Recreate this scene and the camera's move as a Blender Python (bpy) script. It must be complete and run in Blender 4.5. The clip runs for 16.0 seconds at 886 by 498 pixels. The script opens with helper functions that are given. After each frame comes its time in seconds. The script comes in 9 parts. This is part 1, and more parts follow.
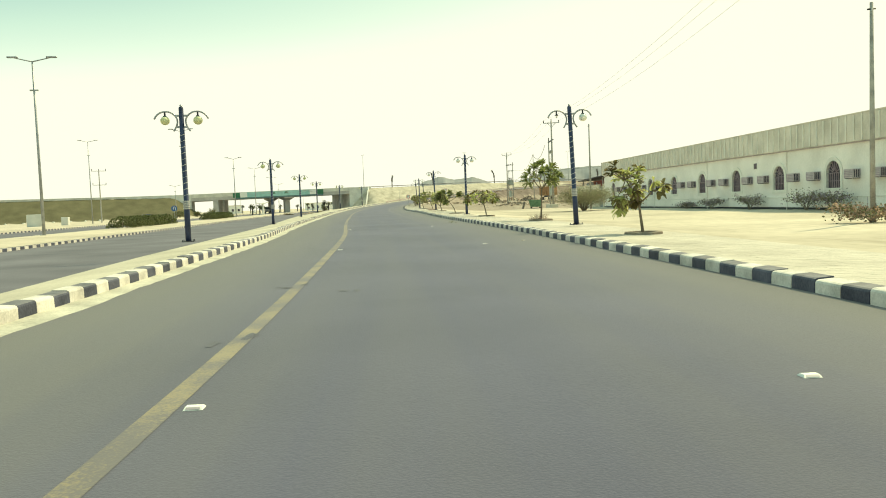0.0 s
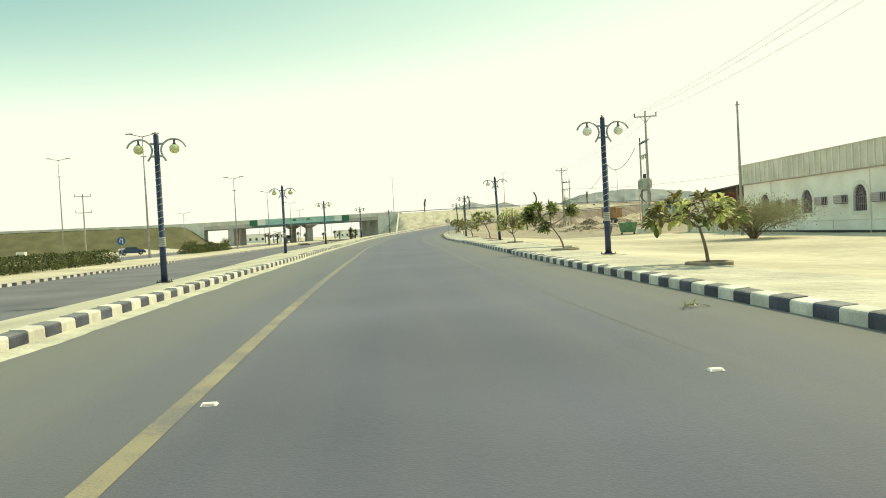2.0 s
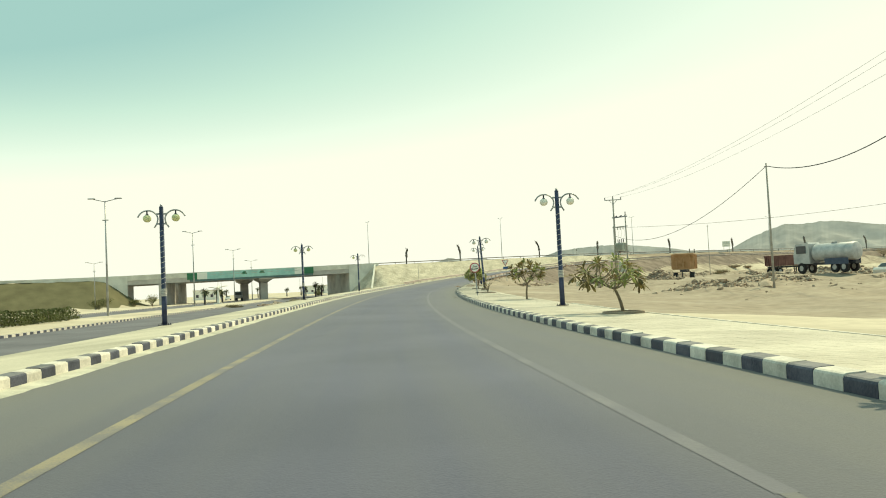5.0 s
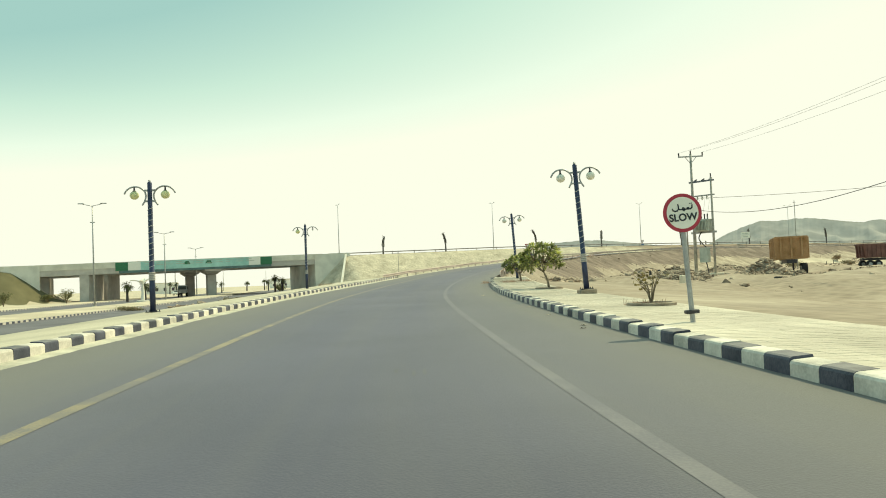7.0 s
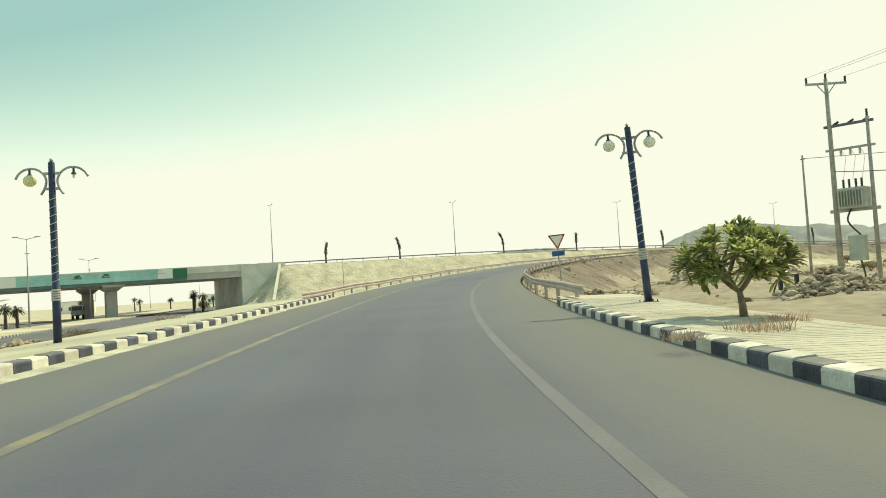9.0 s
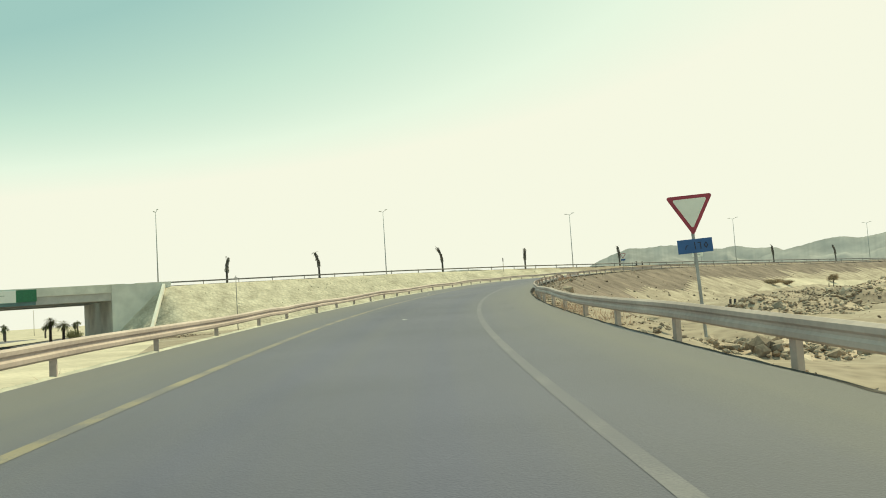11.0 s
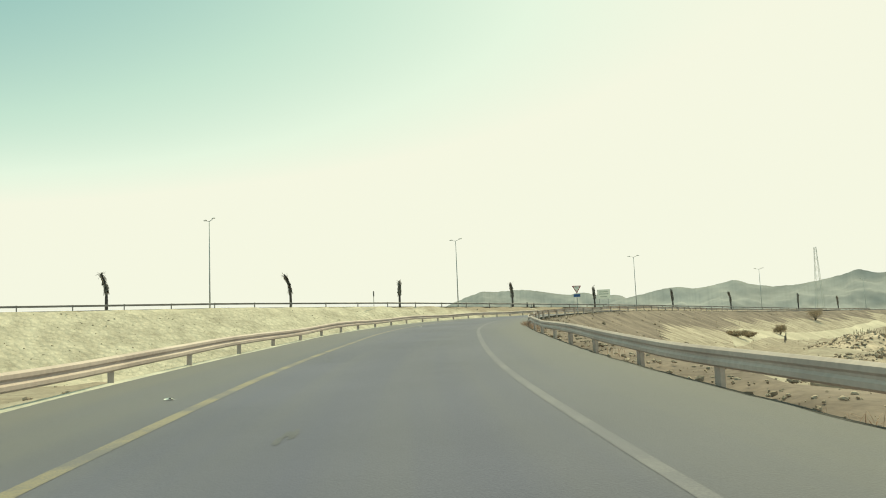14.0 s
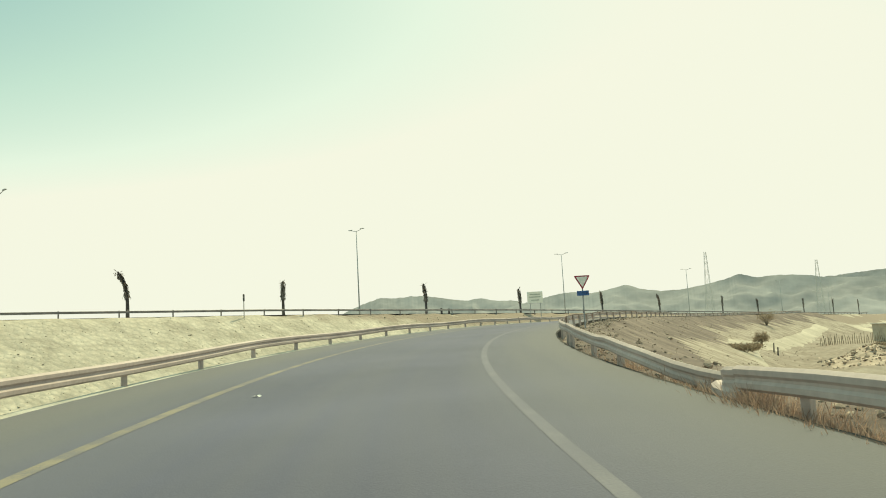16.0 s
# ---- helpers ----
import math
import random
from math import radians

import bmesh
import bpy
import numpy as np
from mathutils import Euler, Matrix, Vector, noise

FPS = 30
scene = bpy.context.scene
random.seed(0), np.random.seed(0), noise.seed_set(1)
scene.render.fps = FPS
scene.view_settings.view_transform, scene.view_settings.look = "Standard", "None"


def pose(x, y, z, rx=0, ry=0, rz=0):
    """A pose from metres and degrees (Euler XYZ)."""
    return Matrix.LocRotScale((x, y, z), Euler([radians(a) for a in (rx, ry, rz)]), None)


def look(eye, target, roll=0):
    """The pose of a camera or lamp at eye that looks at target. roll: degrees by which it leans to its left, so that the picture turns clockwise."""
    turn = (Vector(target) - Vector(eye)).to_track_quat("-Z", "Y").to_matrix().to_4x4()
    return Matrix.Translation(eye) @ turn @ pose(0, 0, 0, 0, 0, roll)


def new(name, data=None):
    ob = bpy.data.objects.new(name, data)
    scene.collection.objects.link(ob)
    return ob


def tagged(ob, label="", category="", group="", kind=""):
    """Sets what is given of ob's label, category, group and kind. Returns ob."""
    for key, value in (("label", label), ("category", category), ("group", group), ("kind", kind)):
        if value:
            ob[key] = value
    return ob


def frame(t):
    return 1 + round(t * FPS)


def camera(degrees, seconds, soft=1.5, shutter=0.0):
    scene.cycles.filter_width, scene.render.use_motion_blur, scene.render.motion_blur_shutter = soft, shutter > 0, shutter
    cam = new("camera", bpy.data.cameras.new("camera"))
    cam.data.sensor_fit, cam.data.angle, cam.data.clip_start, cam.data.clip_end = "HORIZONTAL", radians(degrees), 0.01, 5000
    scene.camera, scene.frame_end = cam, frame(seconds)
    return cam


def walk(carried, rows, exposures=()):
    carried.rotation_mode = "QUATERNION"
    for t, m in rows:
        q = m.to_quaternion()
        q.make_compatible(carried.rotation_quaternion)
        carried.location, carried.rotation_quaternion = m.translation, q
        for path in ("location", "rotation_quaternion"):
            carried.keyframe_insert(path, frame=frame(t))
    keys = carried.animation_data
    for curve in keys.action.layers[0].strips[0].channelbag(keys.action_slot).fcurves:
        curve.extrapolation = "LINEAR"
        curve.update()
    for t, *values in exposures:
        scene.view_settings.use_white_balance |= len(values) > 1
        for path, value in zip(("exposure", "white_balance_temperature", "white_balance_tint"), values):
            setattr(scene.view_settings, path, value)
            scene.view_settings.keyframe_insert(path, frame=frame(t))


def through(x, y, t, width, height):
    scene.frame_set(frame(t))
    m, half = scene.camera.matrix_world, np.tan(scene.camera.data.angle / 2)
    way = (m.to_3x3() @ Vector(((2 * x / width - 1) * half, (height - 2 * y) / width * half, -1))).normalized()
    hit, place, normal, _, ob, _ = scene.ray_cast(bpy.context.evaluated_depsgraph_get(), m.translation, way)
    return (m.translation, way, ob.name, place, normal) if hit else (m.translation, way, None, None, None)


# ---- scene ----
cam = camera(59.34, 16.0, soft=1.0)
PATH = [
    (0.0, look((-3.371, 0.000, 1.034), (-2.103, 9.902, 0.441), -2.25)),
    (0.5, look((-2.779, 7.112, 1.036), (-1.670, 17.036, 0.488), -3.03)),
    (1.0, look((-2.315, 15.350, 1.085), (-1.373, 25.292, 0.557), -2.81)),
    (1.5, look((-2.111, 22.649, 1.127), (-1.237, 32.598, 0.620), -2.48)),
    (2.0, look((-1.762, 30.571, 1.149), (-0.888, 40.530, 0.906), -2.98)),
    (2.5, look((-1.633, 38.844, 1.150), (-0.700, 48.800, 1.055), -3.04)),
    (3.0, look((-1.416, 47.270, 1.198), (-0.428, 57.220, 1.375), -2.66)),
    (3.5, look((-1.097, 55.595, 1.247), (0.026, 65.519, 1.748), -3.81)),
    (4.0, look((-0.695, 64.312, 1.294), (0.445, 74.240, 1.673), -2.77)),
    (4.5, look((-0.310, 73.062, 1.326), (0.863, 82.982, 1.795), -2.69)),
    (7.0, look((2.157, 117.316, 1.432), (3.675, 127.193, 1.803), -2.36)),
    (7.5, look((2.861, 125.339, 1.563), (4.491, 135.196, 1.987), -2.17)),
    (8.0, look((3.716, 133.248, 1.669), (5.514, 143.074, 2.127), -2.98)),
    (8.5, look((4.581, 140.728, 1.747), (6.554, 150.520, 2.226), -3.24)),
    (9.0, look((5.733, 148.647, 1.868), (7.903, 158.398, 2.335), -3.44)),
    (11.5, look((13.703, 184.588, 2.679), (16.995, 194.002, 3.413), -2.87)),
    (12.0, look((15.602, 191.305, 2.927), (19.131, 200.629, 3.704), -2.15)),
    (12.5, look((17.899, 198.274, 3.163), (21.788, 207.424, 4.238), -3.02)),
    (13.0, look((20.191, 204.799, 3.389), (24.347, 213.833, 4.448), -2.60)),
    (13.5, look((22.646, 211.070, 3.593), (27.101, 219.945, 4.772), -2.37)),
    (14.0, look((25.406, 217.539, 3.820), (30.195, 226.249, 4.916), -2.28)),
    (14.5, look((28.544, 224.276, 4.093), (33.653, 232.789, 5.285), -2.37)),
    (15.0, look((32.185, 231.205, 4.383), (37.615, 239.521, 5.547), -2.80)),
    (15.5, look((36.069, 238.087, 4.691), (41.741, 246.236, 5.887), -3.22)),
    (16.0, look((40.252, 244.775, 5.018), (46.150, 252.772, 6.136), -3.11)),
]
walk(cam, PATH, exposures=[(0.0, 0.62, 10700, -13), (1.6, 0.60, 10400, -13), (3.0, 0.56, 9900, -13), (8.5, 0.48, 9900, -13), (12.0, 0.40, 9900, -13), (16.0, 0.40, 9900, -13)])

# ---- sky and sun ----
SUN_AZ, SUN_EL = 57.0, 51.0
world = bpy.data.worlds.new("desert_sky")
scene.world = world
world.use_nodes = True
wn = world.node_tree
wn.nodes.clear()
sky = wn.nodes.new("ShaderNodeTexSky")
sky.sky_type = 'NISHITA'
sky.sun_disc = False
sky.sun_elevation = radians(SUN_EL)
sky.sun_rotation = radians(SUN_AZ)
sky.air_density, sky.dust_density, sky.ozone_density = 1.0, 0.5, 1.0
# desert dust: cream haze low down and towards the sun, thinning to teal high up and away from it
red = wn.nodes.new("ShaderNodeSeparateColor")
wn.links.new(sky.outputs[0], red.inputs[0])
glow = wn.nodes.new("ShaderNodeMapRange")
glow.inputs["From Min"].default_value, glow.inputs["From Max"].default_value = 2.0, 3.8
wn.links.new(red.outputs["Red"], glow.inputs["Value"])
sky_dir = wn.nodes.new("ShaderNodeTexCoord")
sky_sep = wn.nodes.new("ShaderNodeSeparateXYZ")
wn.links.new(sky_dir.outputs["Generated"], sky_sep.inputs[0])
low_haze = wn.nodes.new("ShaderNodeMapRange")
low_haze.interpolation_type = 'SMOOTHSTEP'
low_haze.inputs["From Min"].default_value, low_haze.inputs["From Max"].default_value = 0.02, 0.26
low_haze.inputs["To Min"].default_value, low_haze.inputs["To Max"].default_value = 0.38, 0.0
wn.links.new(sky_sep.outputs["Z"], low_haze.inputs["Value"])
haze = wn.nodes.new("ShaderNodeMath")
haze.operation = 'ADD'
wn.links.new(glow.outputs[0], haze.inputs[0])
wn.links.new(low_haze.outputs[0], haze.inputs[1])
tint = wn.nodes.new("ShaderNodeValToRGB")
tint.color_ramp.elements[0].position, tint.color_ramp.elements[0].color = 0.05, (0.245, 0.430, 0.580, 1)
tint.color_ramp.elements[1].position, tint.color_ramp.elements[1].color = 1.0, (0.655, 0.685, 0.845, 1)
for at_, c_ in ((0.35, (0.400, 0.575, 0.705, 1)), (0.70, (0.565, 0.680, 0.830, 1))):
    tint.color_ramp.elements.new(at_).color = c_
wn.links.new(haze.outputs[0], tint.inputs["Fac"])
wbg = wn.nodes.new("ShaderNodeBackground")
wbg.inputs["Strength"].default_value = 1.0
wout = wn.nodes.new("ShaderNodeOutputWorld")
wn.links.new(tint.outputs["Color"], wbg.inputs["Color"])
wn.links.new(wbg.outputs[0], wout.inputs["Surface"])

sun_data = bpy.data.lights.new("sun", "SUN")
sun_data.energy, sun_data.angle, sun_data.color = 2.8, radians(0.6), (1.0, 0.94, 0.86)
sun = new("sun", sun_data)
sx, sy, sz = (math.sin(radians(SUN_AZ)) * math.cos(radians(SUN_EL)), math.cos(radians(SUN_AZ)) * math.cos(radians(SUN_EL)), math.sin(radians(SUN_EL)))
sun.matrix_world = look((sx * 100, sy * 100, sz * 100), (0, 0, 0))

# ---- materials ----
def mat(name, color, rough=0.8, metal=0.0, var=0.12, scale=4.0, fine=40.0, bump=0.15, color2=None, spec=0.4, isl=0.0, obj=0.0, through=0.0):
    """A surface with variation at two scales: large blotches and fine grain, and a fine relief."""
    m = bpy.data.materials.new(name)
    m.use_nodes = True
    nt = m.node_tree
    b = nt.nodes["Principled BSDF"]
    b.inputs["Roughness"].default_value, b.inputs["Metallic"].default_value = rough, metal
    b.inputs["Specular IOR Level"].default_value = spec
    tc = nt.nodes.new("ShaderNodeTexCoord")
    geo = nt.nodes.new("ShaderNodeNewGeometry")
    n1, n2 = nt.nodes.new("ShaderNodeTexNoise"), nt.nodes.new("ShaderNodeTexNoise")
    for n, s, d in ((n1, scale, 5.0), (n2, fine, 3.0)):
        n.inputs["Scale"].default_value, n.inputs["Detail"].default_value = s, d
        nt.links.new(geo.outputs["Position"], n.inputs["Vector"])
    add = nt.nodes.new("ShaderNodeMath")
    add.operation = 'MULTIPLY_ADD'
    add.inputs[1].default_value = 0.45
    nt.links.new(n2.outputs["Fac"], add.inputs[0])
    nt.links.new(n1.outputs["Fac"], add.inputs[2])
    ramp = nt.nodes.new("ShaderNodeValToRGB")
    c1 = [c * (1 - var) for c in color]
    c2 = [min(1, c * (1 + var)) for c in (color2 or color)]
    ramp.color_ramp.elements[0].position, ramp.color_ramp.elements[1].position = 0.50, 0.95
    ramp.color_ramp.elements[0].color, ramp.color_ramp.elements[1].color = (*c1, 1), (*c2, 1)
    nt.links.new(add.outputs[0], ramp.inputs["Fac"])
    col = ramp.outputs["Color"]
    if isl or obj:
        hsv = nt.nodes.new("ShaderNodeHueSaturation")
        mr = nt.nodes.new("ShaderNodeMapRange")
        mr.inputs["To Min"].default_value, mr.inputs["To Max"].default_value = 1 - (isl or obj), 1 + (isl or obj)
        if isl:
            nt.links.new(geo.outputs["Random Per Island"], mr.inputs["Value"])
        else:
            oi = nt.nodes.new("ShaderNodeObjectInfo")
            nt.links.new(oi.outputs["Random"], mr.inputs["Value"])
        nt.links.new(mr.outputs[0], hsv.inputs["Value"])
        nt.links.new(col, hsv.inputs["Color"])
        col = hsv.outputs["Color"]
    nt.links.new(col, b.inputs["Base Color"])
    if bump:
        bp = nt.nodes.new("ShaderNodeBump")
        bp.inputs["Strength"].default_value = bump
        bp.inputs["Distance"].default_value = 0.02
        nt.links.new(n2.outputs["Fac"], bp.inputs["Height"])
        nt.links.new(bp.outputs[0], b.inputs["Normal"])
    if through:
        # thin leaves let some light through
        tr = nt.nodes.new("ShaderNodeBsdfTranslucent")
        mx = nt.nodes.new("ShaderNodeMixShader")
        mx.inputs["Fac"].default_value = through
        nt.links.new(col, tr.inputs["Color"])
        nt.links.new(b.outputs[0], mx.inputs[1])
        nt.links.new(tr.outputs[0], mx.inputs[2])
        nt.links.new(mx.outputs[0], nt.nodes["Material Output"].inputs["Surface"])
    return m


def worn_paint(name, paint, ground, keep, scale=1.4):
    """Road paint worn through to the asphalt in patches."""
    m = mat(name, paint, 0.8, var=0.12, scale=1.0, fine=40.0, bump=0.1)
    nt = m.node_tree
    b = nt.nodes["Principled BSDF"]
    col = b.inputs["Base Color"].links[0].from_socket
    geo = nt.nodes.new("ShaderNodeNewGeometry")
    n1, n2 = nt.nodes.new("ShaderNodeTexNoise"), nt.nodes.new("ShaderNodeTexNoise")
    n1.inputs["Scale"].default_value, n1.inputs["Detail"].default_value = scale, 6.0
    n2.inputs["Scale"].default_value, n2.inputs["Detail"].default_value = 55.0, 2.0
    nt.links.new(geo.outputs["Position"], n1.inputs["Vector"])
    nt.links.new(geo.outputs["Position"], n2.inputs["Vector"])
    add = nt.nodes.new("ShaderNodeMath")
    add.operation = 'MULTIPLY_ADD'
    add.inputs[1].default_value = 0.6
    nt.links.new(n2.outputs["Fac"], add.inputs[0])
    nt.links.new(n1.outputs["Fac"], add.inputs[2])
    mr = nt.nodes.new("ShaderNodeMapRange")
    mr.inputs["From Min"].default_value, mr.inputs["From Max"].default_value = 1.18 - keep * 0.8, 1.38 - keep * 0.8
    mr.inputs["To Min"].default_value = 0.25
    nt.links.new(add.outputs[0], mr.inputs["Value"])
    mx = nt.nodes.new("ShaderNodeMix")
    mx.data_type = 'RGBA'
    mx.inputs["A"].default_value = (*ground, 1)
    nt.links.new(mr.outputs[0], mx.inputs["Factor"])
    nt.links.new(col, mx.inputs["B"])
    nt.links.new(mx.outputs["Result"], b.inputs["Base Color"])
    return m


M = {}
M["sand"] = mat("sand", (0.43, 0.368, 0.285), 0.95, var=0.16, scale=0.10, fine=2.2, bump=0.9, color2=(0.56, 0.49, 0.395))
M["bank_gravel"] = mat("bank_gravel", (0.275, 0.222, 0.172), 0.95, var=0.2, scale=0.5, fine=4.0, bump=1.0, color2=(0.41, 0.345, 0.275))
M["rough_soil"] = mat("rough_soil", (0.130, 0.096, 0.080), 0.95, var=0.25, scale=0.4, fine=5.0, bump=1.0, color2=(0.21, 0.163, 0.135))
M["asphalt_old"] = mat("asphalt_old", (0.112, 0.109, 0.130), 0.9, var=0.15, scale=0.3, fine=50.0, bump=0.2, color2=(0.142, 0.139, 0.160))
M["line_yellow"] = worn_paint("line_yellow", (0.25, 0.205, 0.13), (0.095, 0.093, 0.115), 0.58)
M["line_white"] = worn_paint("line_white", (0.144, 0.138, 0.153), (0.095, 0.093, 0.120), 0.50, 0.9)
M["line_faint"] = worn_paint("line_faint", (0.118, 0.114, 0.120), (0.116, 0.112, 0.115), 0.36, 0.9)
M["kerb_white"] = mat("kerb_white", (0.52, 0.485, 0.44), 0.75, var=0.14, scale=2.5, fine=30.0, bump=0.3, color2=(0.68, 0.64, 0.585), obj=0.10)
M["kerb_black"] = mat("kerb_black", (0.034, 0.040, 0.070), 0.62, var=0.3, scale=2.5, fine=30.0, bump=0.3, color2=(0.070, 0.075, 0.105), obj=0.25)
M["concrete"] = mat("concrete", (0.55, 0.53, 0.48), 0.85, var=0.1, scale=0.5, fine=14.0, bump=0.2, color2=(0.65, 0.63, 0.575))
M["concrete_pale"] = mat("concrete_pale", (0.58, 0.57, 0.53), 0.85, var=0.1, scale=0.4, fine=14.0, bump=0.2, color2=(0.68, 0.67, 0.62))
M["paving"] = mat("paving", (0.455, 0.408, 0.345), 0.85, var=0.10, scale=0.5, fine=20.0, bump=0.25, color2=(0.55, 0.50, 0.43), obj=0.05)
M["paving_bed"] = mat("paving_bed", (0.46, 0.413, 0.35), 0.92, var=0.12, scale=0.5, fine=20.0, bump=0.3, color2=(0.55, 0.50, 0.43))
M["paving_laid"] = mat("paving_laid", (0.455, 0.408, 0.345), 0.85, var=0.12, scale=0.5, fine=20.0, bump=0.25, color2=(0.55, 0.50, 0.43), isl=0.06)
M["lamp_blue"] = mat("lamp_blue", (0.016, 0.026, 0.070), 0.45, var=0.3, scale=3.0, fine=30.0, bump=0.05, color2=(0.03, 0.045, 0.10))
M["steel_grey"] = mat("steel_grey", (0.30, 0.31, 0.32), 0.5, metal=0.5, var=0.15, scale=2.0, fine=25.0, bump=0.05, color2=(0.38, 0.39, 0.40))
M["globe"] = mat("globe", (0.75, 0.74, 0.66), 0.3, var=0.05, scale=5.0, fine=30.0, bump=0.0, color2=(0.82, 0.80, 0.72))
M["globe_yellow"] = mat("globe_yellow", (0.62, 0.60, 0.30), 0.3, var=0.08, scale=5.0, fine=30.0, bump=0.0, color2=(0.72, 0.70, 0.42))
M["wire_white"] = mat("wire_white", (0.6, 0.6, 0.6), 0.5, var=0.1, bump=0.0)
M["rail_steel"] = mat("rail_steel", (0.425, 0.335, 0.305), 0.6, metal=0.0, var=0.10, scale=0.5, fine=10.0, bump=0.06, color2=(0.52, 0.425, 0.385))
M["wall_cream"] = mat("wall_cream", (0.80, 0.765, 0.71), 0.9, var=0.07, scale=0.5, fine=12.0, bump=0.2, color2=(0.88, 0.85, 0.80))
# mountain rock with the haze of distance put into its colour
M["hazy_rock"] = mat("hazy_rock", (0.245, 0.250, 0.255), 0.95, var=0.10, scale=0.005, fine=0.03, bump=0.2, color2=(0.31, 0.312, 0.315))
M["turf_dark"] = mat("turf_dark", (0.108, 0.098, 0.052), 0.95, var=0.12, scale=0.3, fine=6.0, bump=0.5, color2=(0.135, 0.122, 0.068))
M["deck_green"] = mat("deck_green", (0.30, 0.56, 0.52), 0.7, var=0.1, scale=0.6, fine=10.0, bump=0.05, color2=(0.38, 0.64, 0.60))

M["dry_scrub"] = mat("dry_scrub", (0.28, 0.21, 0.145), 0.9, var=0.25, scale=3.0, fine=18.0, bump=0.0, color2=(0.40, 0.31, 0.22), isl=0.35, through=0.2)
M["leaf"] = mat("leaf", (0.13, 0.16, 0.055), 0.42, var=0.3, scale=3.0, fine=20.0, bump=0.05, color2=(0.25, 0.28, 0.11), isl=0.4, through=0.45)
M["leaf_dry"] = mat("leaf_dry", (0.14, 0.115, 0.045), 0.6, var=0.25, scale=3.0, fine=20.0, bump=0.05, color2=(0.20, 0.165, 0.07), isl=0.35, through=0.3)
M["leaf_pale"] = mat("leaf_pale", (0.40, 0.42, 0.155), 0.5, var=0.2, scale=3.0, fine=20.0, bump=0.05, color2=(0.55, 0.57, 0.25), isl=0.3, through=0.55)
M["petal"] = mat("petal", (0.75, 0.73, 0.62), 0.6, var=0.05, bump=0.0)
M["bark"] = mat("bark", (0.16, 0.125, 0.09), 0.9, var=0.25, scale=6.0, fine=40.0, bump=0.5, color2=(0.23, 0.185, 0.135))
M["palm_trunk"] = mat("palm_trunk", (0.075, 0.066, 0.078), 0.95, var=0.3, scale=3.0, fine=18.0, bump=0.7, color2=(0.10, 0.085, 0.075))
M["palm_dead"] = mat("palm_dead", (0.19, 0.165, 0.15), 0.9, var=0.3, scale=3.0, fine=18.0, bump=0.3, color2=(0.25, 0.215, 0.18), isl=0.3)
M["palm_leaf"] = mat("palm_leaf", (0.05, 0.065, 0.025), 0.7, var=0.3, scale=3.0, fine=18.0, bump=0.1, color2=(0.09, 0.10, 0.045), isl=0.3)
M["dry_grass"] = mat("dry_grass", (0.33, 0.215, 0.17), 0.9, var=0.25, scale=3.0, fine=18.0, bump=0.0, color2=(0.47, 0.34, 0.265), isl=0.35, through=0.35)
M["hedge"] = mat("hedge", (0.060, 0.078, 0.026), 0.7, var=0.3, scale=1.0, fine=15.0, bump=0.1, color2=(0.11, 0.12, 0.045), isl=0.4, through=0.25)
M["scrub"] = mat("scrub", (0.16, 0.15, 0.075), 0.8, var=0.25, scale=1.0, fine=15.0, bump=0.1, color2=(0.24, 0.22, 0.12), isl=0.3)
M["tamarisk"] = mat("tamarisk", (0.26, 0.265, 0.15), 0.8, var=0.2, scale=1.0, fine=15.0, bump=0.05, color2=(0.36, 0.36, 0.21), isl=0.3, through=0.3)
M["terracotta"] = mat("terracotta", (0.25, 0.20, 0.155), 0.85, var=0.2, scale=4.0, fine=30.0, bump=0.3, color2=(0.34, 0.28, 0.22))
M["soil"] = mat("soil", (0.12, 0.088, 0.062), 0.95, var=0.2, scale=4.0, fine=20.0, bump=0.6, color2=(0.18, 0.135, 0.095))
M["stone"] = mat("stone", (0.36, 0.31, 0.24), 0.95, var=0.2, scale=1.5, fine=14.0, bump=0.5, color2=(0.50, 0.44, 0.34), isl=0.3)
M["parapet"] = mat("parapet", (0.58, 0.53, 0.47), 0.9, var=0.10, scale=0.8, fine=14.0, bump=0.2, color2=(0.68, 0.63, 0.565))
M["plaster_white"] = mat("plaster_white", (0.74, 0.72, 0.66), 0.85, var=0.06, scale=1.5, fine=20.0, bump=0.1, color2=(0.80, 0.78, 0.72))
M["window_dark"] = mat("window_dark", (0.075, 0.060, 0.080), 0.25, var=0.2, bump=0.0)
M["iron_mauve"] = mat("iron_mauve", (0.30, 0.235, 0.28), 0.6, var=0.15, bump=0.0)
M["ac_grey"] = mat("ac_grey", (0.42, 0.365, 0.39), 0.6, var=0.12, scale=3.0, fine=20.0, bump=0.05, color2=(0.50, 0.44, 0.46))
M["sign_white"] = mat("sign_white", (0.80, 0.79, 0.74), 0.5, var=0.04, bump=0.0)
M["sign_red"] = mat("sign_red", (0.42, 0.035, 0.07), 0.5, var=0.12, bump=0.0)
M["sign_blue"] = mat("sign_blue", (0.03, 0.11, 0.30), 0.5, var=0.1, bump=0.0)
M["ink"] = mat("ink", (0.025, 0.03, 0.04), 0.6, var=0.1, bump=0.0)
M["dumpster_green"] = mat("dumpster_green", (0.105, 0.215, 0.120), 0.65, var=0.2, scale=3.0, fine=25.0, bump=0.1, color2=(0.15, 0.28, 0.165))
M["rust_red"] = mat("rust_red", (0.22, 0.055, 0.045), 0.75, var=0.2, scale=1.5, fine=18.0, bump=0.15, color2=(0.30, 0.085, 0.06))
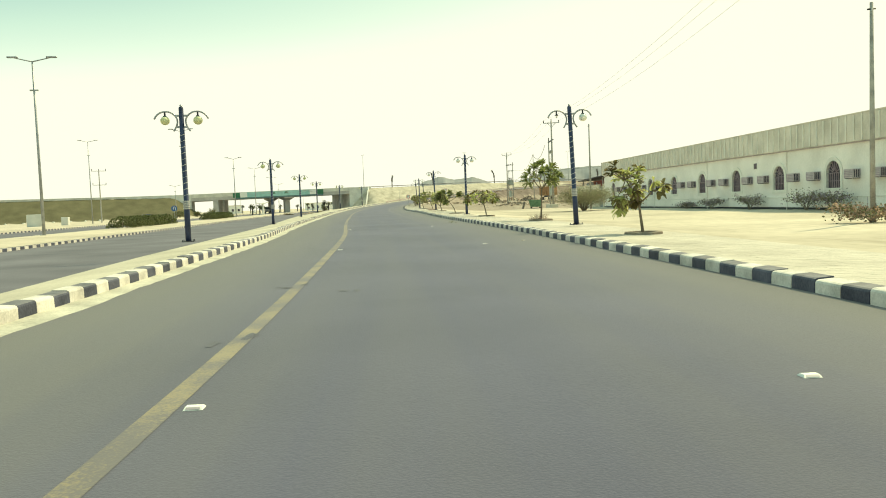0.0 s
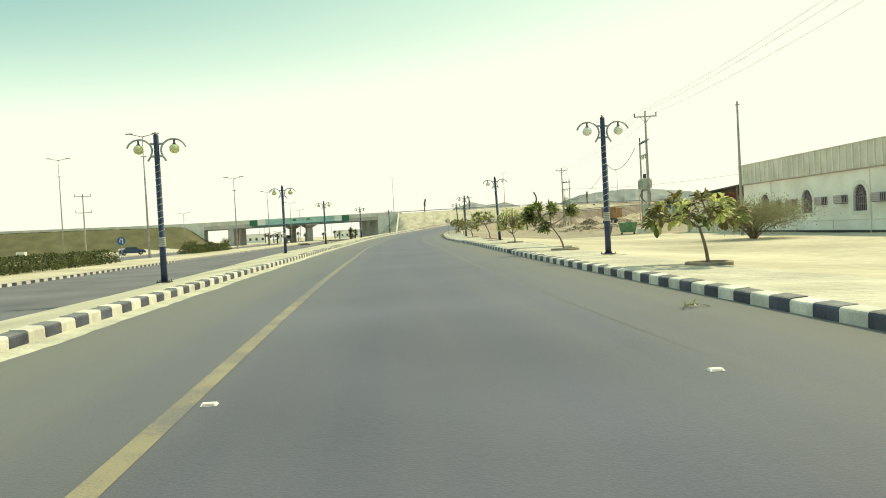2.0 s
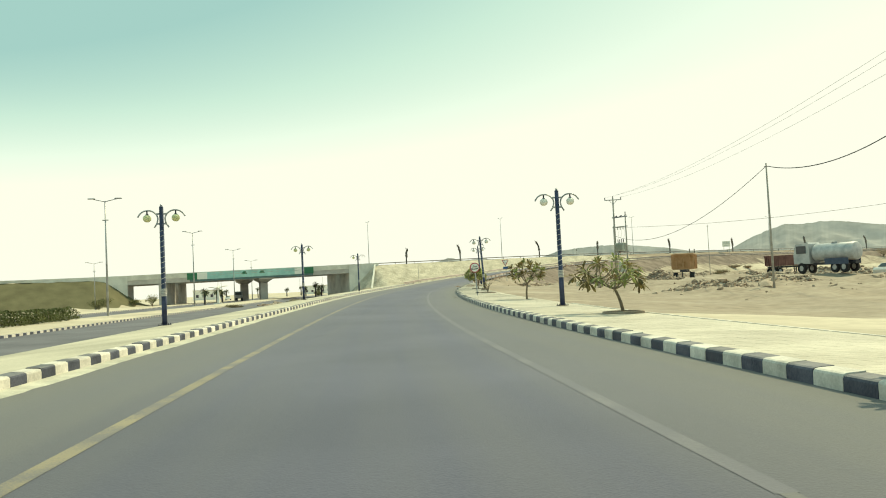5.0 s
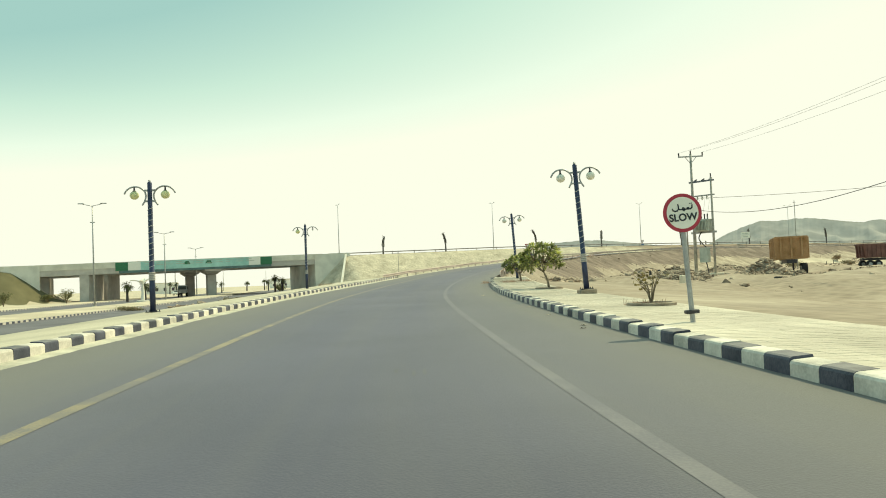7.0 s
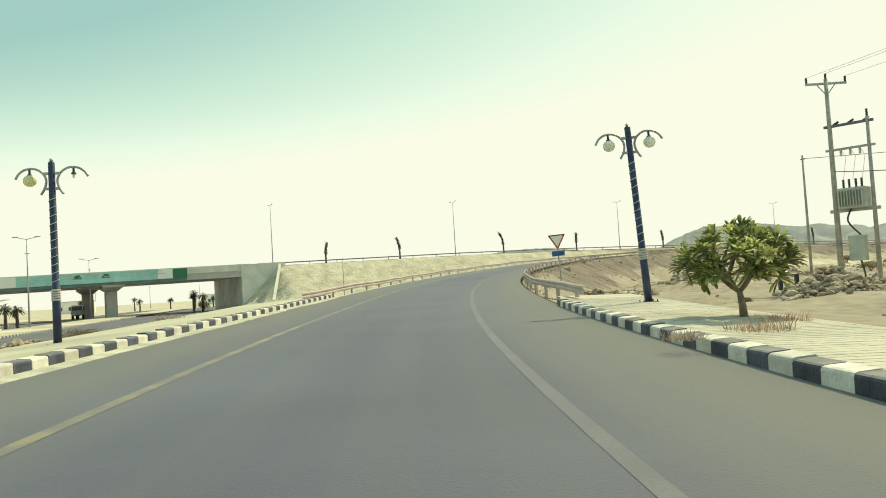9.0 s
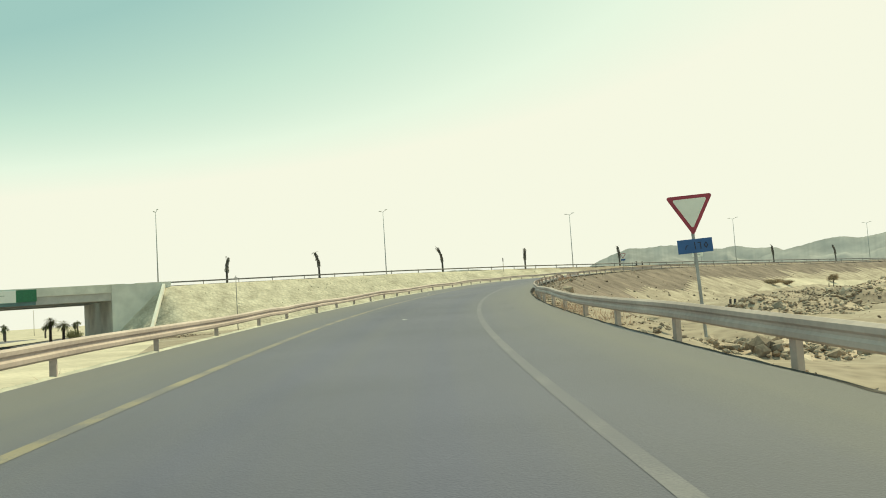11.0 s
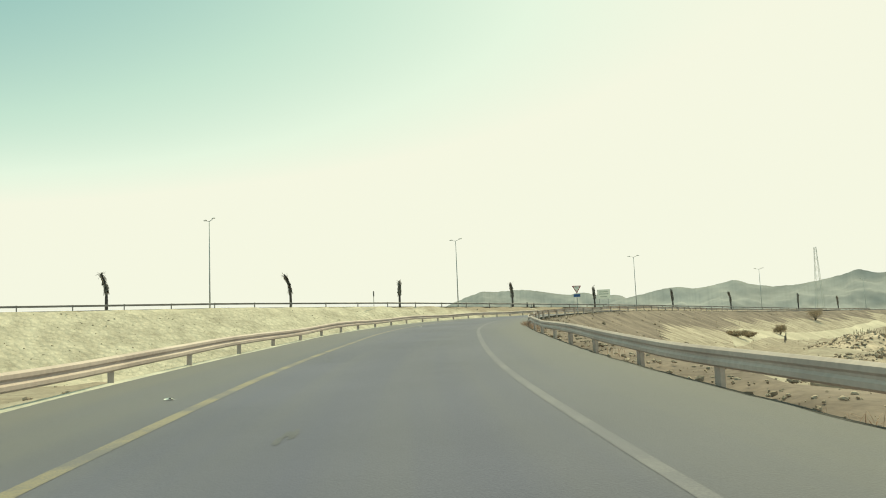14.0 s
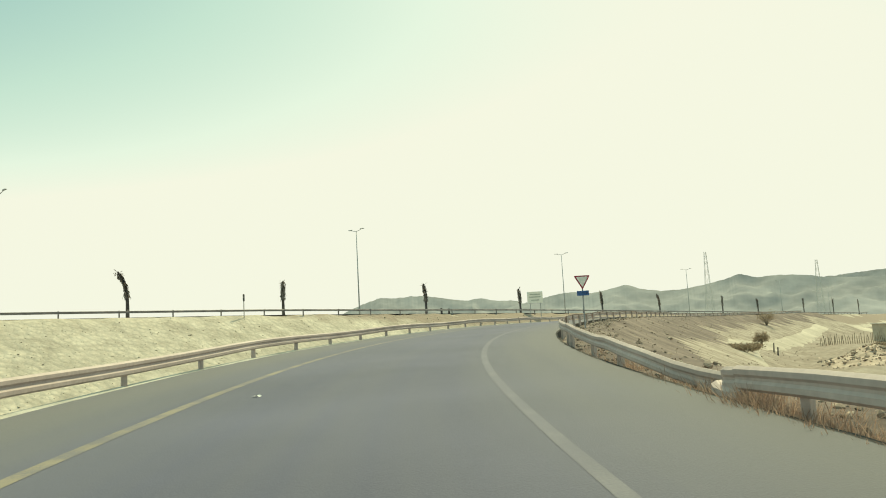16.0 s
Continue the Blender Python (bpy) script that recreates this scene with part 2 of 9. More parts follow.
M["tipper_orange"] = mat("tipper_orange", (0.38, 0.205, 0.09), 0.65, var=0.22, scale=1.2, fine=15.0, bump=0.15, color2=(0.43, 0.26, 0.15))
# white paint greyed: the tanker's shaded side put into the colour
M["truck_white"] = mat("truck_white", (0.34, 0.36, 0.385), 0.45, var=0.1, scale=1.5, fine=15.0, bump=0.03, color2=(0.52, 0.53, 0.54))
M["truck_blue"] = mat("truck_blue", (0.045, 0.07, 0.12), 0.5, var=0.2, bump=0.03)
M["black_rubber"] = mat("black_rubber", (0.02, 0.02, 0.022), 0.85, var=0.2, bump=0.05)
M["dark_metal"] = mat("dark_metal", (0.04, 0.04, 0.048), 0.55, var=0.2, bump=0.03)
M["glass_dark"] = mat("glass_dark", (0.03, 0.04, 0.045), 0.08, var=0.1, bump=0.0, spec=0.6)
M["timber_pole"] = mat("timber_pole", (0.30, 0.28, 0.26), 0.8, var=0.15, scale=3.0, fine=25.0, bump=0.2, color2=(0.40, 0.38, 0.35))
M["porcelain"] = mat("porcelain", (0.045, 0.04, 0.05), 0.3, var=0.1, bump=0.0)
M["transformer"] = mat("transformer", (0.40, 0.42, 0.38), 0.55, var=0.1, scale=2.0, fine=15.0, bump=0.05, color2=(0.48, 0.50, 0.45))
M["cable"] = mat("cable", (0.05, 0.05, 0.055), 0.6, var=0.1, bump=0.0)
M["cable_pale"] = mat("cable_pale", (0.35, 0.35, 0.33), 0.5, metal=0.4, var=0.1, bump=0.0)
M["yard_wall"] = mat("yard_wall", (0.66, 0.585, 0.475), 0.9, var=0.12, scale=0.7, fine=10.0, bump=0.25, color2=(0.76, 0.69, 0.575))
M["pier_concrete"] = mat("pier_concrete", (0.40, 0.38, 0.37), 0.85, var=0.1, scale=0.6, fine=12.0, bump=0.15, color2=(0.48, 0.46, 0.44))
M["banner_dark"] = mat("banner_dark", (0.03, 0.16, 0.085), 0.6, var=0.15, bump=0.0)
M["tarmac_patch"] = mat("tarmac_patch", (0.045, 0.045, 0.045), 0.85, var=0.3, scale=4.0, fine=40.0, bump=0.3)
M["car_paint_white"] = mat("car_paint_white", (0.70, 0.70, 0.68), 0.25, var=0.03, bump=0.0)
M["car_paint_blue"] = mat("car_paint_blue", (0.03, 0.06, 0.13), 0.25, var=0.05, bump=0.0)
M["hut_wall"] = mat("hut_wall", (0.42, 0.37, 0.30), 0.9, var=0.12, scale=0.6, fine=10.0, bump=0.2, color2=(0.52, 0.46, 0.38))
M["tipper_maroon"] = mat("tipper_maroon", (0.13, 0.055, 0.05), 0.6, var=0.2, scale=1.0, fine=12.0, bump=0.05, color2=(0.19, 0.09, 0.08))
M["median_sand"] = mat("median_sand", (0.40, 0.365, 0.295), 0.92, var=0.14, scale=0.25, fine=12.0, bump=0.4, color2=(0.52, 0.475, 0.39))
M["sand_drift"] = mat("sand_drift", (0.40, 0.385, 0.33), 0.95, var=0.15, scale=1.5, fine=18.0, bump=0.5, color2=(0.52, 0.495, 0.42))
M["tar"] = mat("tar", (0.078, 0.077, 0.092), 0.85, var=0.25, scale=3.0, fine=40.0, bump=0.3)
M["dust_line"] = worn_paint("dust_line", (0.22, 0.215, 0.21), (0.105, 0.104, 0.13), 0.55, 3.0)
M["rubble"] = mat("rubble", (0.26, 0.195, 0.15), 0.95, var=0.2, scale=0.8, fine=12.0, bump=0.4, color2=(0.42, 0.335, 0.265), isl=0.35)
M["teal_sheet"] = mat("teal_sheet", (0.02, 0.22, 0.30), 0.4, var=0.2, scale=2.0, fine=20.0, bump=0.1)
M["stick"] = mat("stick", (0.22, 0.17, 0.12), 0.9, var=0.25, scale=3.0, fine=20.0, bump=0.2, obj=0.3)
M["girder_teal"] = mat("girder_teal", (0.085, 0.165, 0.175), 0.6, var=0.12, scale=0.8, fine=12.0, bump=0.05, color2=(0.12, 0.21, 0.22))
M["lip_dark"] = mat("lip_dark", (0.060, 0.054, 0.048), 0.95, var=0.3, scale=2.0, fine=25.0, bump=0.4, color2=(0.10, 0.09, 0.08), spec=0.1)
M["sign_dull"] = mat("sign_dull", (0.36, 0.05, 0.085), 0.6, var=0.15, bump=0.0)
# paler copy of the grey steel, distance haze put into the colour
M["hazy_steel"] = mat("hazy_steel", (0.42, 0.44, 0.45), 0.6, var=0.08, bump=0.0)
M["rail_slate"] = mat("rail_slate", (0.17, 0.155, 0.165), 0.55, var=0.2, scale=0.9, fine=16.0, bump=0.1, color2=(0.23, 0.21, 0.215))
M["pole_blue"] = mat("pole_blue", (0.085, 0.10, 0.135), 0.6, var=0.2, scale=3.0, fine=25.0, bump=0.1, color2=(0.13, 0.145, 0.18))
M["tyre_black"] = mat("tyre_black", (0.022, 0.02, 0.02), 0.85, var=0.2, bump=0.1)


def mixed_ground():
    """Pale sand with patches of brown stony soil; the patches have ragged edges."""
    mt = mat("rough_ground", (0.275, 0.225, 0.18), 0.95, var=0.15, scale=0.3, fine=3.0, bump=1.0, color2=(0.39, 0.33, 0.265))
    nt = mt.node_tree
    bs = nt.nodes["Principled BSDF"]
    col = bs.inputs["Base Color"].links[0].from_socket
    geo = nt.nodes.new("ShaderNodeNewGeometry")
    n1 = nt.nodes.new("ShaderNodeTexNoise")
    n1.inputs["Scale"].default_value, n1.inputs["Detail"].default_value, n1.inputs["Roughness"].default_value = 0.09, 10.0, 0.68
    nt.links.new(geo.outputs["Position"], n1.inputs["Vector"])
    mr = nt.nodes.new("ShaderNodeMapRange")
    mr.inputs["From Min"].default_value, mr.inputs["From Max"].default_value = 0.38, 0.54
    nt.links.new(n1.outputs["Fac"], mr.inputs["Value"])
    n2 = nt.nodes.new("ShaderNodeTexVoronoi")
    n2.inputs["Scale"].default_value = 1.7
    nt.links.new(geo.outputs["Position"], n2.inputs["Vector"])
    rp = nt.nodes.new("ShaderNodeValToRGB")
    rp.color_ramp.elements[0].color, rp.color_ramp.elements[1].color = (0.20, 0.155, 0.12, 1), (0.36, 0.295, 0.23, 1)
    nt.links.new(n2.outputs["Distance"], rp.inputs["Fac"])
    mx = nt.nodes.new("ShaderNodeMix")
    mx.data_type = 'RGBA'
    nt.links.new(mr.outputs[0], mx.inputs["Factor"])
    nt.links.new(col, mx.inputs["A"])
    nt.links.new(rp.outputs["Color"], mx.inputs["B"])
    nt.links.new(mx.outputs["Result"], bs.inputs["Base Color"])
    return mt


M["rough_ground"] = mixed_ground()


def dusty_road():
    """Asphalt worn dark and bluish along the lane's middle, paler with dust towards its edges, in long streaks."""
    mt = mat("asphalt", (0.060, 0.062, 0.100), 0.84, var=0.14, scale=0.22, fine=60.0, bump=0.22, color2=(0.082, 0.083, 0.126), spec=0.3)
    nt = mt.node_tree
    bs = nt.nodes["Principled BSDF"]
    col = bs.inputs["Base Color"].links[0].from_socket
    uvn = nt.nodes.new("ShaderNodeUVMap")
    uvn.uv_map = "road"
    sep = nt.nodes.new("ShaderNodeSeparateXYZ")
    nt.links.new(uvn.outputs[0], sep.inputs[0])
    off = nt.nodes.new("ShaderNodeMath")
    off.operation = 'ABSOLUTE'
    nt.links.new(sep.outputs["X"], off.inputs[0])
    side_ = nt.nodes.new("ShaderNodeMapRange")
    side_.interpolation_type = 'SMOOTHSTEP'
    side_.inputs["From Min"].default_value, side_.inputs["From Max"].default_value = 0.9, 4.6
    nt.links.new(off.outputs[0], side_.inputs["Value"])
    squeeze = nt.nodes.new("ShaderNodeVectorMath")
    squeeze.operation = 'MULTIPLY'
    squeeze.inputs[1].default_value = (1.5, 0.035, 0.0)
    nt.links.new(uvn.outputs[0], squeeze.inputs[0])
    streak = nt.nodes.new("ShaderNodeTexNoise")
    streak.inputs["Scale"].default_value, streak.inputs["Detail"].default_value = 1.0, 4.0
    nt.links.new(squeeze.outputs[0], streak.inputs["Vector"])
    add = nt.nodes.new("ShaderNodeMath")
    add.operation = 'MULTIPLY_ADD'
    add.inputs[1].default_value = 0.9
    nt.links.new(streak.outputs["Fac"], add.inputs[0])
    nt.links.new(side_.outputs[0], add.inputs[2])
    fac = nt.nodes.new("ShaderNodeMapRange")
    fac.inputs["From Min"].default_value, fac.inputs["From Max"].default_value = 0.34, 1.45
    nt.links.new(add.outputs[0], fac.inputs["Value"])
    mx = nt.nodes.new("ShaderNodeMix")
    mx.data_type = 'RGBA'
    mx.inputs["B"].default_value = (0.132, 0.126, 0.120, 1)
    nt.links.new(fac.outputs[0], mx.inputs["Factor"])
    nt.links.new(col, mx.inputs["A"])
    nt.links.new(mx.outputs["Result"], bs.inputs["Base Color"])
    return mt


M["asphalt"] = dusty_road()


def riprap_bank():
    """The highway's bank: pale stone pitching below, a ragged brown band of loose soil along its top, wider further on."""
    mt = mat("highway_bank", (0.49, 0.425, 0.335), 0.95, var=0.12, scale=0.5, fine=5.0, bump=0.9, color2=(0.62, 0.55, 0.445))
    nt = mt.node_tree
    bs = nt.nodes["Principled BSDF"]
    col = bs.inputs["Base Color"].links[0].from_socket
    geo = nt.nodes.new("ShaderNodeNewGeometry")
    dots = []
    for v in ((0.267, -0.9637, 0.0), (0.9637, 0.267, 0.0)):
        dn = nt.nodes.new("ShaderNodeVectorMath")
        dn.operation = 'DOT_PRODUCT'
        dn.inputs[1].default_value = v
        nt.links.new(geo.outputs["Position"], dn.inputs[0])
        dots.append(dn.outputs["Value"])
    # metres below the shoulder, and the band's width there
    reach = nt.nodes.new("ShaderNodeMapRange")
    reach.inputs["From Min"].default_value, reach.inputs["From Max"].default_value = 150.0, 235.0
    reach.inputs["To Min"].default_value, reach.inputs["To Max"].default_value = -300.0, -289.5
    nt.links.new(dots[1], reach.inputs["Value"])
    n1 = nt.nodes.new("ShaderNodeTexNoise")
    n1.inputs["Scale"].default_value, n1.inputs["Detail"].default_value, n1.inputs["Roughness"].default_value = 0.22, 9.0, 0.65
    nt.links.new(geo.outputs["Position"], n1.inputs["Vector"])
    rag = nt.nodes.new("ShaderNodeMath")
    rag.operation = 'MULTIPLY_ADD'
    rag.inputs[1].default_value = 7.0
    nt.links.new(n1.outputs["Fac"], rag.inputs[0])
    nt.links.new(reach.outputs[0], rag.inputs[2])
    over = nt.nodes.new("ShaderNodeMath")
    over.operation = 'SUBTRACT'
    nt.links.new(rag.outputs[0], over.inputs[0])
    nt.links.new(dots[0], over.inputs[1])
    band = nt.nodes.new("ShaderNodeMapRange")
    band.inputs["From Min"].default_value, band.inputs["From Max"].default_value = 2.2, 4.8
    nt.links.new(over.outputs[0], band.inputs["Value"])
    # the pitching's stones, set in rows down the slope
    vo = nt.nodes.new("ShaderNodeTexVoronoi")
    vo.inputs["Scale"].default_value = 1.6
    nt.links.new(geo.outputs["Position"], vo.inputs["Vector"])
    # darker towards each stone's edge: shade between stones put into the colour
    shade = nt.nodes.new("ShaderNodeMapRange")
    shade.inputs["From Max"].default_value = 0.55
    shade.inputs["To Min"].default_value, shade.inputs["To Max"].default_value = 1.05, 0.88
    nt.links.new(vo.outputs["Distance"], shade.inputs["Value"])
    stone = nt.nodes.new("ShaderNodeHueSaturation")
    nt.links.new(shade.outputs[0], stone.inputs["Value"])
    nt.links.new(col, stone.inputs["Color"])
    mx = nt.nodes.new("ShaderNodeMix")
    mx.data_type = 'RGBA'
    mx.inputs["B"].default_value = (0.305, 0.240, 0.188, 1)
    nt.links.new(band.outputs[0], mx.inputs["Factor"])
    nt.links.new(stone.outputs[0], mx.inputs["A"])
    nt.links.new(mx.outputs["Result"], bs.inputs["Base Color"])
    bp2 = nt.nodes.new("ShaderNodeBump")
    bp2.inputs["Strength"].default_value, bp2.inputs["Distance"].default_value, bp2.invert = 0.8, 0.12, True
    nt.links.new(vo.outputs["Distance"], bp2.inputs["Height"])
    nt.links.new(bs.inputs["Normal"].links[0].from_socket, bp2.inputs["Normal"])
    nt.links.new(bp2.outputs[0], bs.inputs["Normal"])
    return mt


M["highway_bank"] = riprap_bank()


def dust_skylight_top(key, dust, amount):
    """Upward faces paled: scuffed dust, and sky light put into the colour."""
    nt = M[key].node_tree
    bs = nt.nodes["Principled BSDF"]
    col = bs.inputs["Base Color"].links[0].from_socket
    geo = nt.nodes.new("ShaderNodeNewGeometry")
    sep = nt.nodes.new("ShaderNodeSeparateXYZ")
    nt.links.new(geo.outputs["True Normal"], sep.inputs[0])
    lie = nt.nodes.new("ShaderNodeMapRange")
    lie.inputs["From Min"].default_value, lie.inputs["From Max"].default_value = 0.55, 0.95
    lie.inputs["To Max"].default_value = amount
    nt.links.new(sep.outputs["Z"], lie.inputs["Value"])
    n1 = nt.nodes.new("ShaderNodeTexNoise")
    n1.inputs["Scale"].default_value, n1.inputs["Detail"].default_value = 5.0, 6.0
    nt.links.new(geo.outputs["Position"], n1.inputs["Vector"])
    mul = nt.nodes.new("ShaderNodeMath")
    mul.operation, mul.use_clamp = 'MULTIPLY', True
    scuff = nt.nodes.new("ShaderNodeMapRange")
    scuff.inputs["From Min"].default_value, scuff.inputs["From Max"].default_value = 0.3, 0.65
    scuff.inputs["To Min"].default_value, scuff.inputs["To Max"].default_value = 0.55, 1.15
    nt.links.new(n1.outputs["Fac"], scuff.inputs["Value"])
    nt.links.new(lie.outputs[0], mul.inputs[0])
    nt.links.new(scuff.outputs[0], mul.inputs[1])
    mx = nt.nodes.new("ShaderNodeMix")
    mx.data_type = 'RGBA'
    mx.inputs["B"].default_value = (*dust, 1)
    nt.links.new(mul.outputs[0], mx.inputs["Factor"])
    nt.links.new(col, mx.inputs["A"])
    nt.links.new(mx.outputs["Result"], bs.inputs["Base Color"])

dust_skylight_top("kerb_black", (0.30, 0.285, 0.27), 0.42)

# pale dust on road and paint; its flat-angle sheen doubles as distant haze
for key in ("asphalt", "line_yellow", "line_white", "line_faint", "tar", "dust_line"):
    dusty = M[key].node_tree.nodes["Principled BSDF"]
    dusty.inputs["Sheen Weight"].default_value, dusty.inputs["Sheen Roughness"].default_value = 0.19, 0.42
    dusty.inputs["Sheen Tint"].default_value = (0.96, 0.95, 1.0, 1)

# ---- building helpers ----
def finish(name, bm, material, parent=None, smooth=False):
    me = bpy.data.meshes.new(name)
    bm.normal_update()
    bm.to_mesh(me)
    bm.free()
    if not isinstance(material, (list, tuple)):
        material = [material]
    for m in material:
        me.materials.append(m)
    if smooth:
        for p in me.polygons:
            p.use_smooth = True
    ob = new(name, me)
    if parent is not None:
        ob.parent = parent
    return ob


def part(name, bm, material, parent, label="", smooth=False):
    ob = finish(name, bm, material, parent, smooth)
    if label:
        ob["label"] = label
    return ob


def thing(name, m, label, category, group="", kind=""):
    ob = new(name)
    ob.empty_display_size = 0.2
    ob.matrix_world = m
    return tagged(ob, label, category, group, kind)


def box(bm, x0, x1, y0, y1, z0, z1, bevel=0.0, mi=0):
    vs = [bm.verts.new((x, y, z)) for z in (z0, z1) for y in (y0, y1) for x in (x0, x1)]
    fs = []
    for idx in ((0, 2, 3, 1), (4, 5, 7, 6), (0, 1, 5, 4), (2, 6, 7, 3), (0, 4, 6, 2), (1, 3, 7, 5)):
        f = bm.faces.new([vs[i] for i in idx])
        f.material_index = mi
        fs.append(f)
    if bevel:
        es = list({e for f in fs for e in f.edges})
        bmesh.ops.bevel(bm, geom=es, offset=bevel, segments=1, affect='EDGES')
    return vs


def tube(bm, pts, radii, seg=8, caps=True):
    """A round bar along pts, with a radius at each of them."""
    pts = [Vector(p) for p in pts]
    if not hasattr(radii, "__len__"):
        radii = [radii] * len(pts)
    rings, ref = [], None
    for i, p in enumerate(pts):
        d = (pts[min(i + 1, len(pts) - 1)] - pts[max(i - 1, 0)]).normalized()
        if ref is None:
            ref = d.orthogonal().normalized()
        ref = (ref - d * ref.dot(d)).normalized()
        side = d.cross(ref)
        rings.append([bm.verts.new(p + (ref * math.cos(a) + side * math.sin(a)) * radii[i]) for a in [2 * math.pi * k / seg for k in range(seg)]])
    for a, b in zip(rings[:-1], rings[1:]):
        for k in range(seg):
            bm.faces.new((a[k], a[(k + 1) % seg], b[(k + 1) % seg], b[k]))
    if caps:
        bm.faces.new(rings[0][::-1])
        bm.faces.new(rings[-1])
    return rings


def ball(bm, c, r, seg=14, rings=9, sq=(1, 1, 1), z0=-1.0, z1=1.0):
    """Part of a sphere between the heights z0 and z1 (as shares of its radius)."""
    rows = []
    a0, a1 = math.asin(z0), math.asin(z1)
    for i in range(rings + 1):
        a = a0 + (a1 - a0) * i / rings
        rr, zz = math.cos(a), math.sin(a)
        rows.append([bm.verts.new((c[0] + r * sq[0] * rr * math.cos(t), c[1] + r * sq[1] * rr * math.sin(t), c[2] + r * sq[2] * zz)) for t in [2 * math.pi * k / seg for k in range(seg)]])
    for a, b in zip(rows[:-1], rows[1:]):
        for k in range(seg):
            bm.faces.new((a[k], a[(k + 1) % seg], b[(k + 1) % seg], b[k]))
    bm.faces.new(rows[0][::-1])
    bm.faces.new(rows[-1])


# ---- the line of the road ----
ROAD = [
    (-30.0, -5.32, -29.94, -0.195),
    (-18.0, -4.34, -17.98, -0.185),
    (-6.0, -3.36, -6.02, -0.175),
    (6.0, -2.36, 5.94, -0.155),
    (18.0, -1.71, 17.95, -0.115),
    (30.0, -1.24, 29.93, -0.075),
    (42.0, -1.12, 41.94, -0.025),
    (54.0, -0.89, 53.93, 0.020),
    (66.0, -0.52, 65.93, 0.075),
    (78.0, -0.15, 77.92, 0.150),
    (90.0, 0.23, 89.92, 0.185),
    (102.0, 0.68, 101.92, 0.215),
    (114.0, 1.35, 113.91, 0.295),
    (126.0, 2.26, 125.89, 0.415),
    (138.0, 3.49, 137.84, 0.575),
    (150.0, 5.09, 149.76, 0.755),
    (162.0, 7.30, 161.59, 0.975),
    (174.0, 10.04, 173.32, 1.245),
    (186.0, 13.18, 184.92, 1.575),
    (198.0, 16.80, 196.39, 1.945),
    (210.0, 20.93, 207.68, 2.335),
    (222.0, 25.60, 218.75, 2.745),
    (234.0, 30.81, 229.59, 3.175),
    (246.0, 36.69, 240.08, 3.625),
    (258.0, 42.92, 250.33, 4.085),
    (270.0, 49.95, 260.05, 4.515),
    (282.0, 57.96, 268.98, 4.915),
    (294.0, 66.91, 276.97, 5.265),
    (306.0, 76.40, 284.31, 5.565),
    (318.0, 86.23, 291.20, 5.785),
    (330.0, 96.23, 297.82, 5.925),
    (342.0, 106.34, 304.28, 6.005),
    (354.0, 116.54, 310.61, 6.055),
    (366.0, 126.84, 316.77, 6.085),
    (378.0, 137.28, 322.68, 6.105),
    (390.0, 147.88, 328.32, 6.125),
    (402.0, 158.61, 333.67, 6.145),
    (414.0, 169.51, 338.70, 6.175),
    (426.0, 180.55, 343.39, 6.195),
    (438.0, 191.74, 347.73, 6.225),
    (450.0, 203.03, 351.79, 6.245),
    (462.0, 214.38, 355.69, 6.265),
    (474.0, 225.78, 359.44, 6.285),
    (486.0, 237.23, 363.03, 6.305),
    (498.0, 248.73, 366.47, 6.315),
    (510.0, 260.27, 369.75, 6.335),
]
RS = np.array([r[0] for r in ROAD])
RP = np.array([r[1:] for r in ROAD])
RT = np.gradient(RP, RS, axis=0)


def centre(s):
    """The middle of the lane at s metres along the road, smoothly between the rows."""
    i = int(min(max(np.searchsorted(RS, s) - 1, 0), len(RS) - 2))
    L = RS[i + 1] - RS[i]
    u = (s - RS[i]) / L
    return ((2 * u**3 - 3 * u * u + 1) * RP[i] + (u**3 - 2 * u * u + u) * L * RT[i] + (-2 * u**3 + 3 * u * u) * RP[i + 1] + (u**3 - u * u) * L * RT[i + 1])


def side(s):
    d = centre(s + 0.5) - centre(s - 0.5)
    n = math.hypot(d[0], d[1])
    return d[1] / n, -d[0] / n


def on_road(s, d, z=0.0):
    """The place d metres right of the lane's middle and z above the road."""
    c, n = centre(s), side(s)
    return (c[0] + n[0] * d, c[1] + n[1] * d, c[2] + z)


def heading(s):
    n = side(s)
    return math.degrees(math.atan2(-n[1], n[0]))


def at_road(s, d, z=0.0, turn=0.0):
    """A pose on the road whose y axis runs along it."""
    x, y, zz = on_road(s, d, z)
    return pose(x, y, zz, 0, 0, -heading(s) + turn)


SS = np.arange(-30.0, 508.0, 2.0)
CP = np.array([centre(s) for s in SS])
CN = np.array([side(s) for s in SS])


def strip(bm, s0, s1, d0, d1, z0, z1=None, step=2.0, mi=0, uvd=None):
    """A ribbon along the road from s0 to s1, between the offsets d0 and d1 (numbers or functions of s)."""
    z1 = z0 if z1 is None else z1
    n = max(1, int(round((s1 - s0) / step)))
    prev = None
    for i in range(n + 1):
        s = s0 + (s1 - s0) * i / n
        f = lambda v: v(s) if callable(v) else v
        a, b = bm.verts.new(on_road(s, f(d0), f(z0))), bm.verts.new(on_road(s, f(d1), f(z1)))
        if prev:
            fc = bm.faces.new((prev[0], prev[1], b, a))
            fc.material_index = mi
        prev = (a, b)


# ---- the highway on its bank: a straight line, with the median as its middle ----
HW0, HWD = np.array([18.1, 327.6]), np.array([0.9637, 0.267])
HWN = np.array([0.267, -0.9637])
HZ_A = [-400, -200, -135, -93, -27, 0, 30, 60, 110, 140, 180, 240, 400, 900]
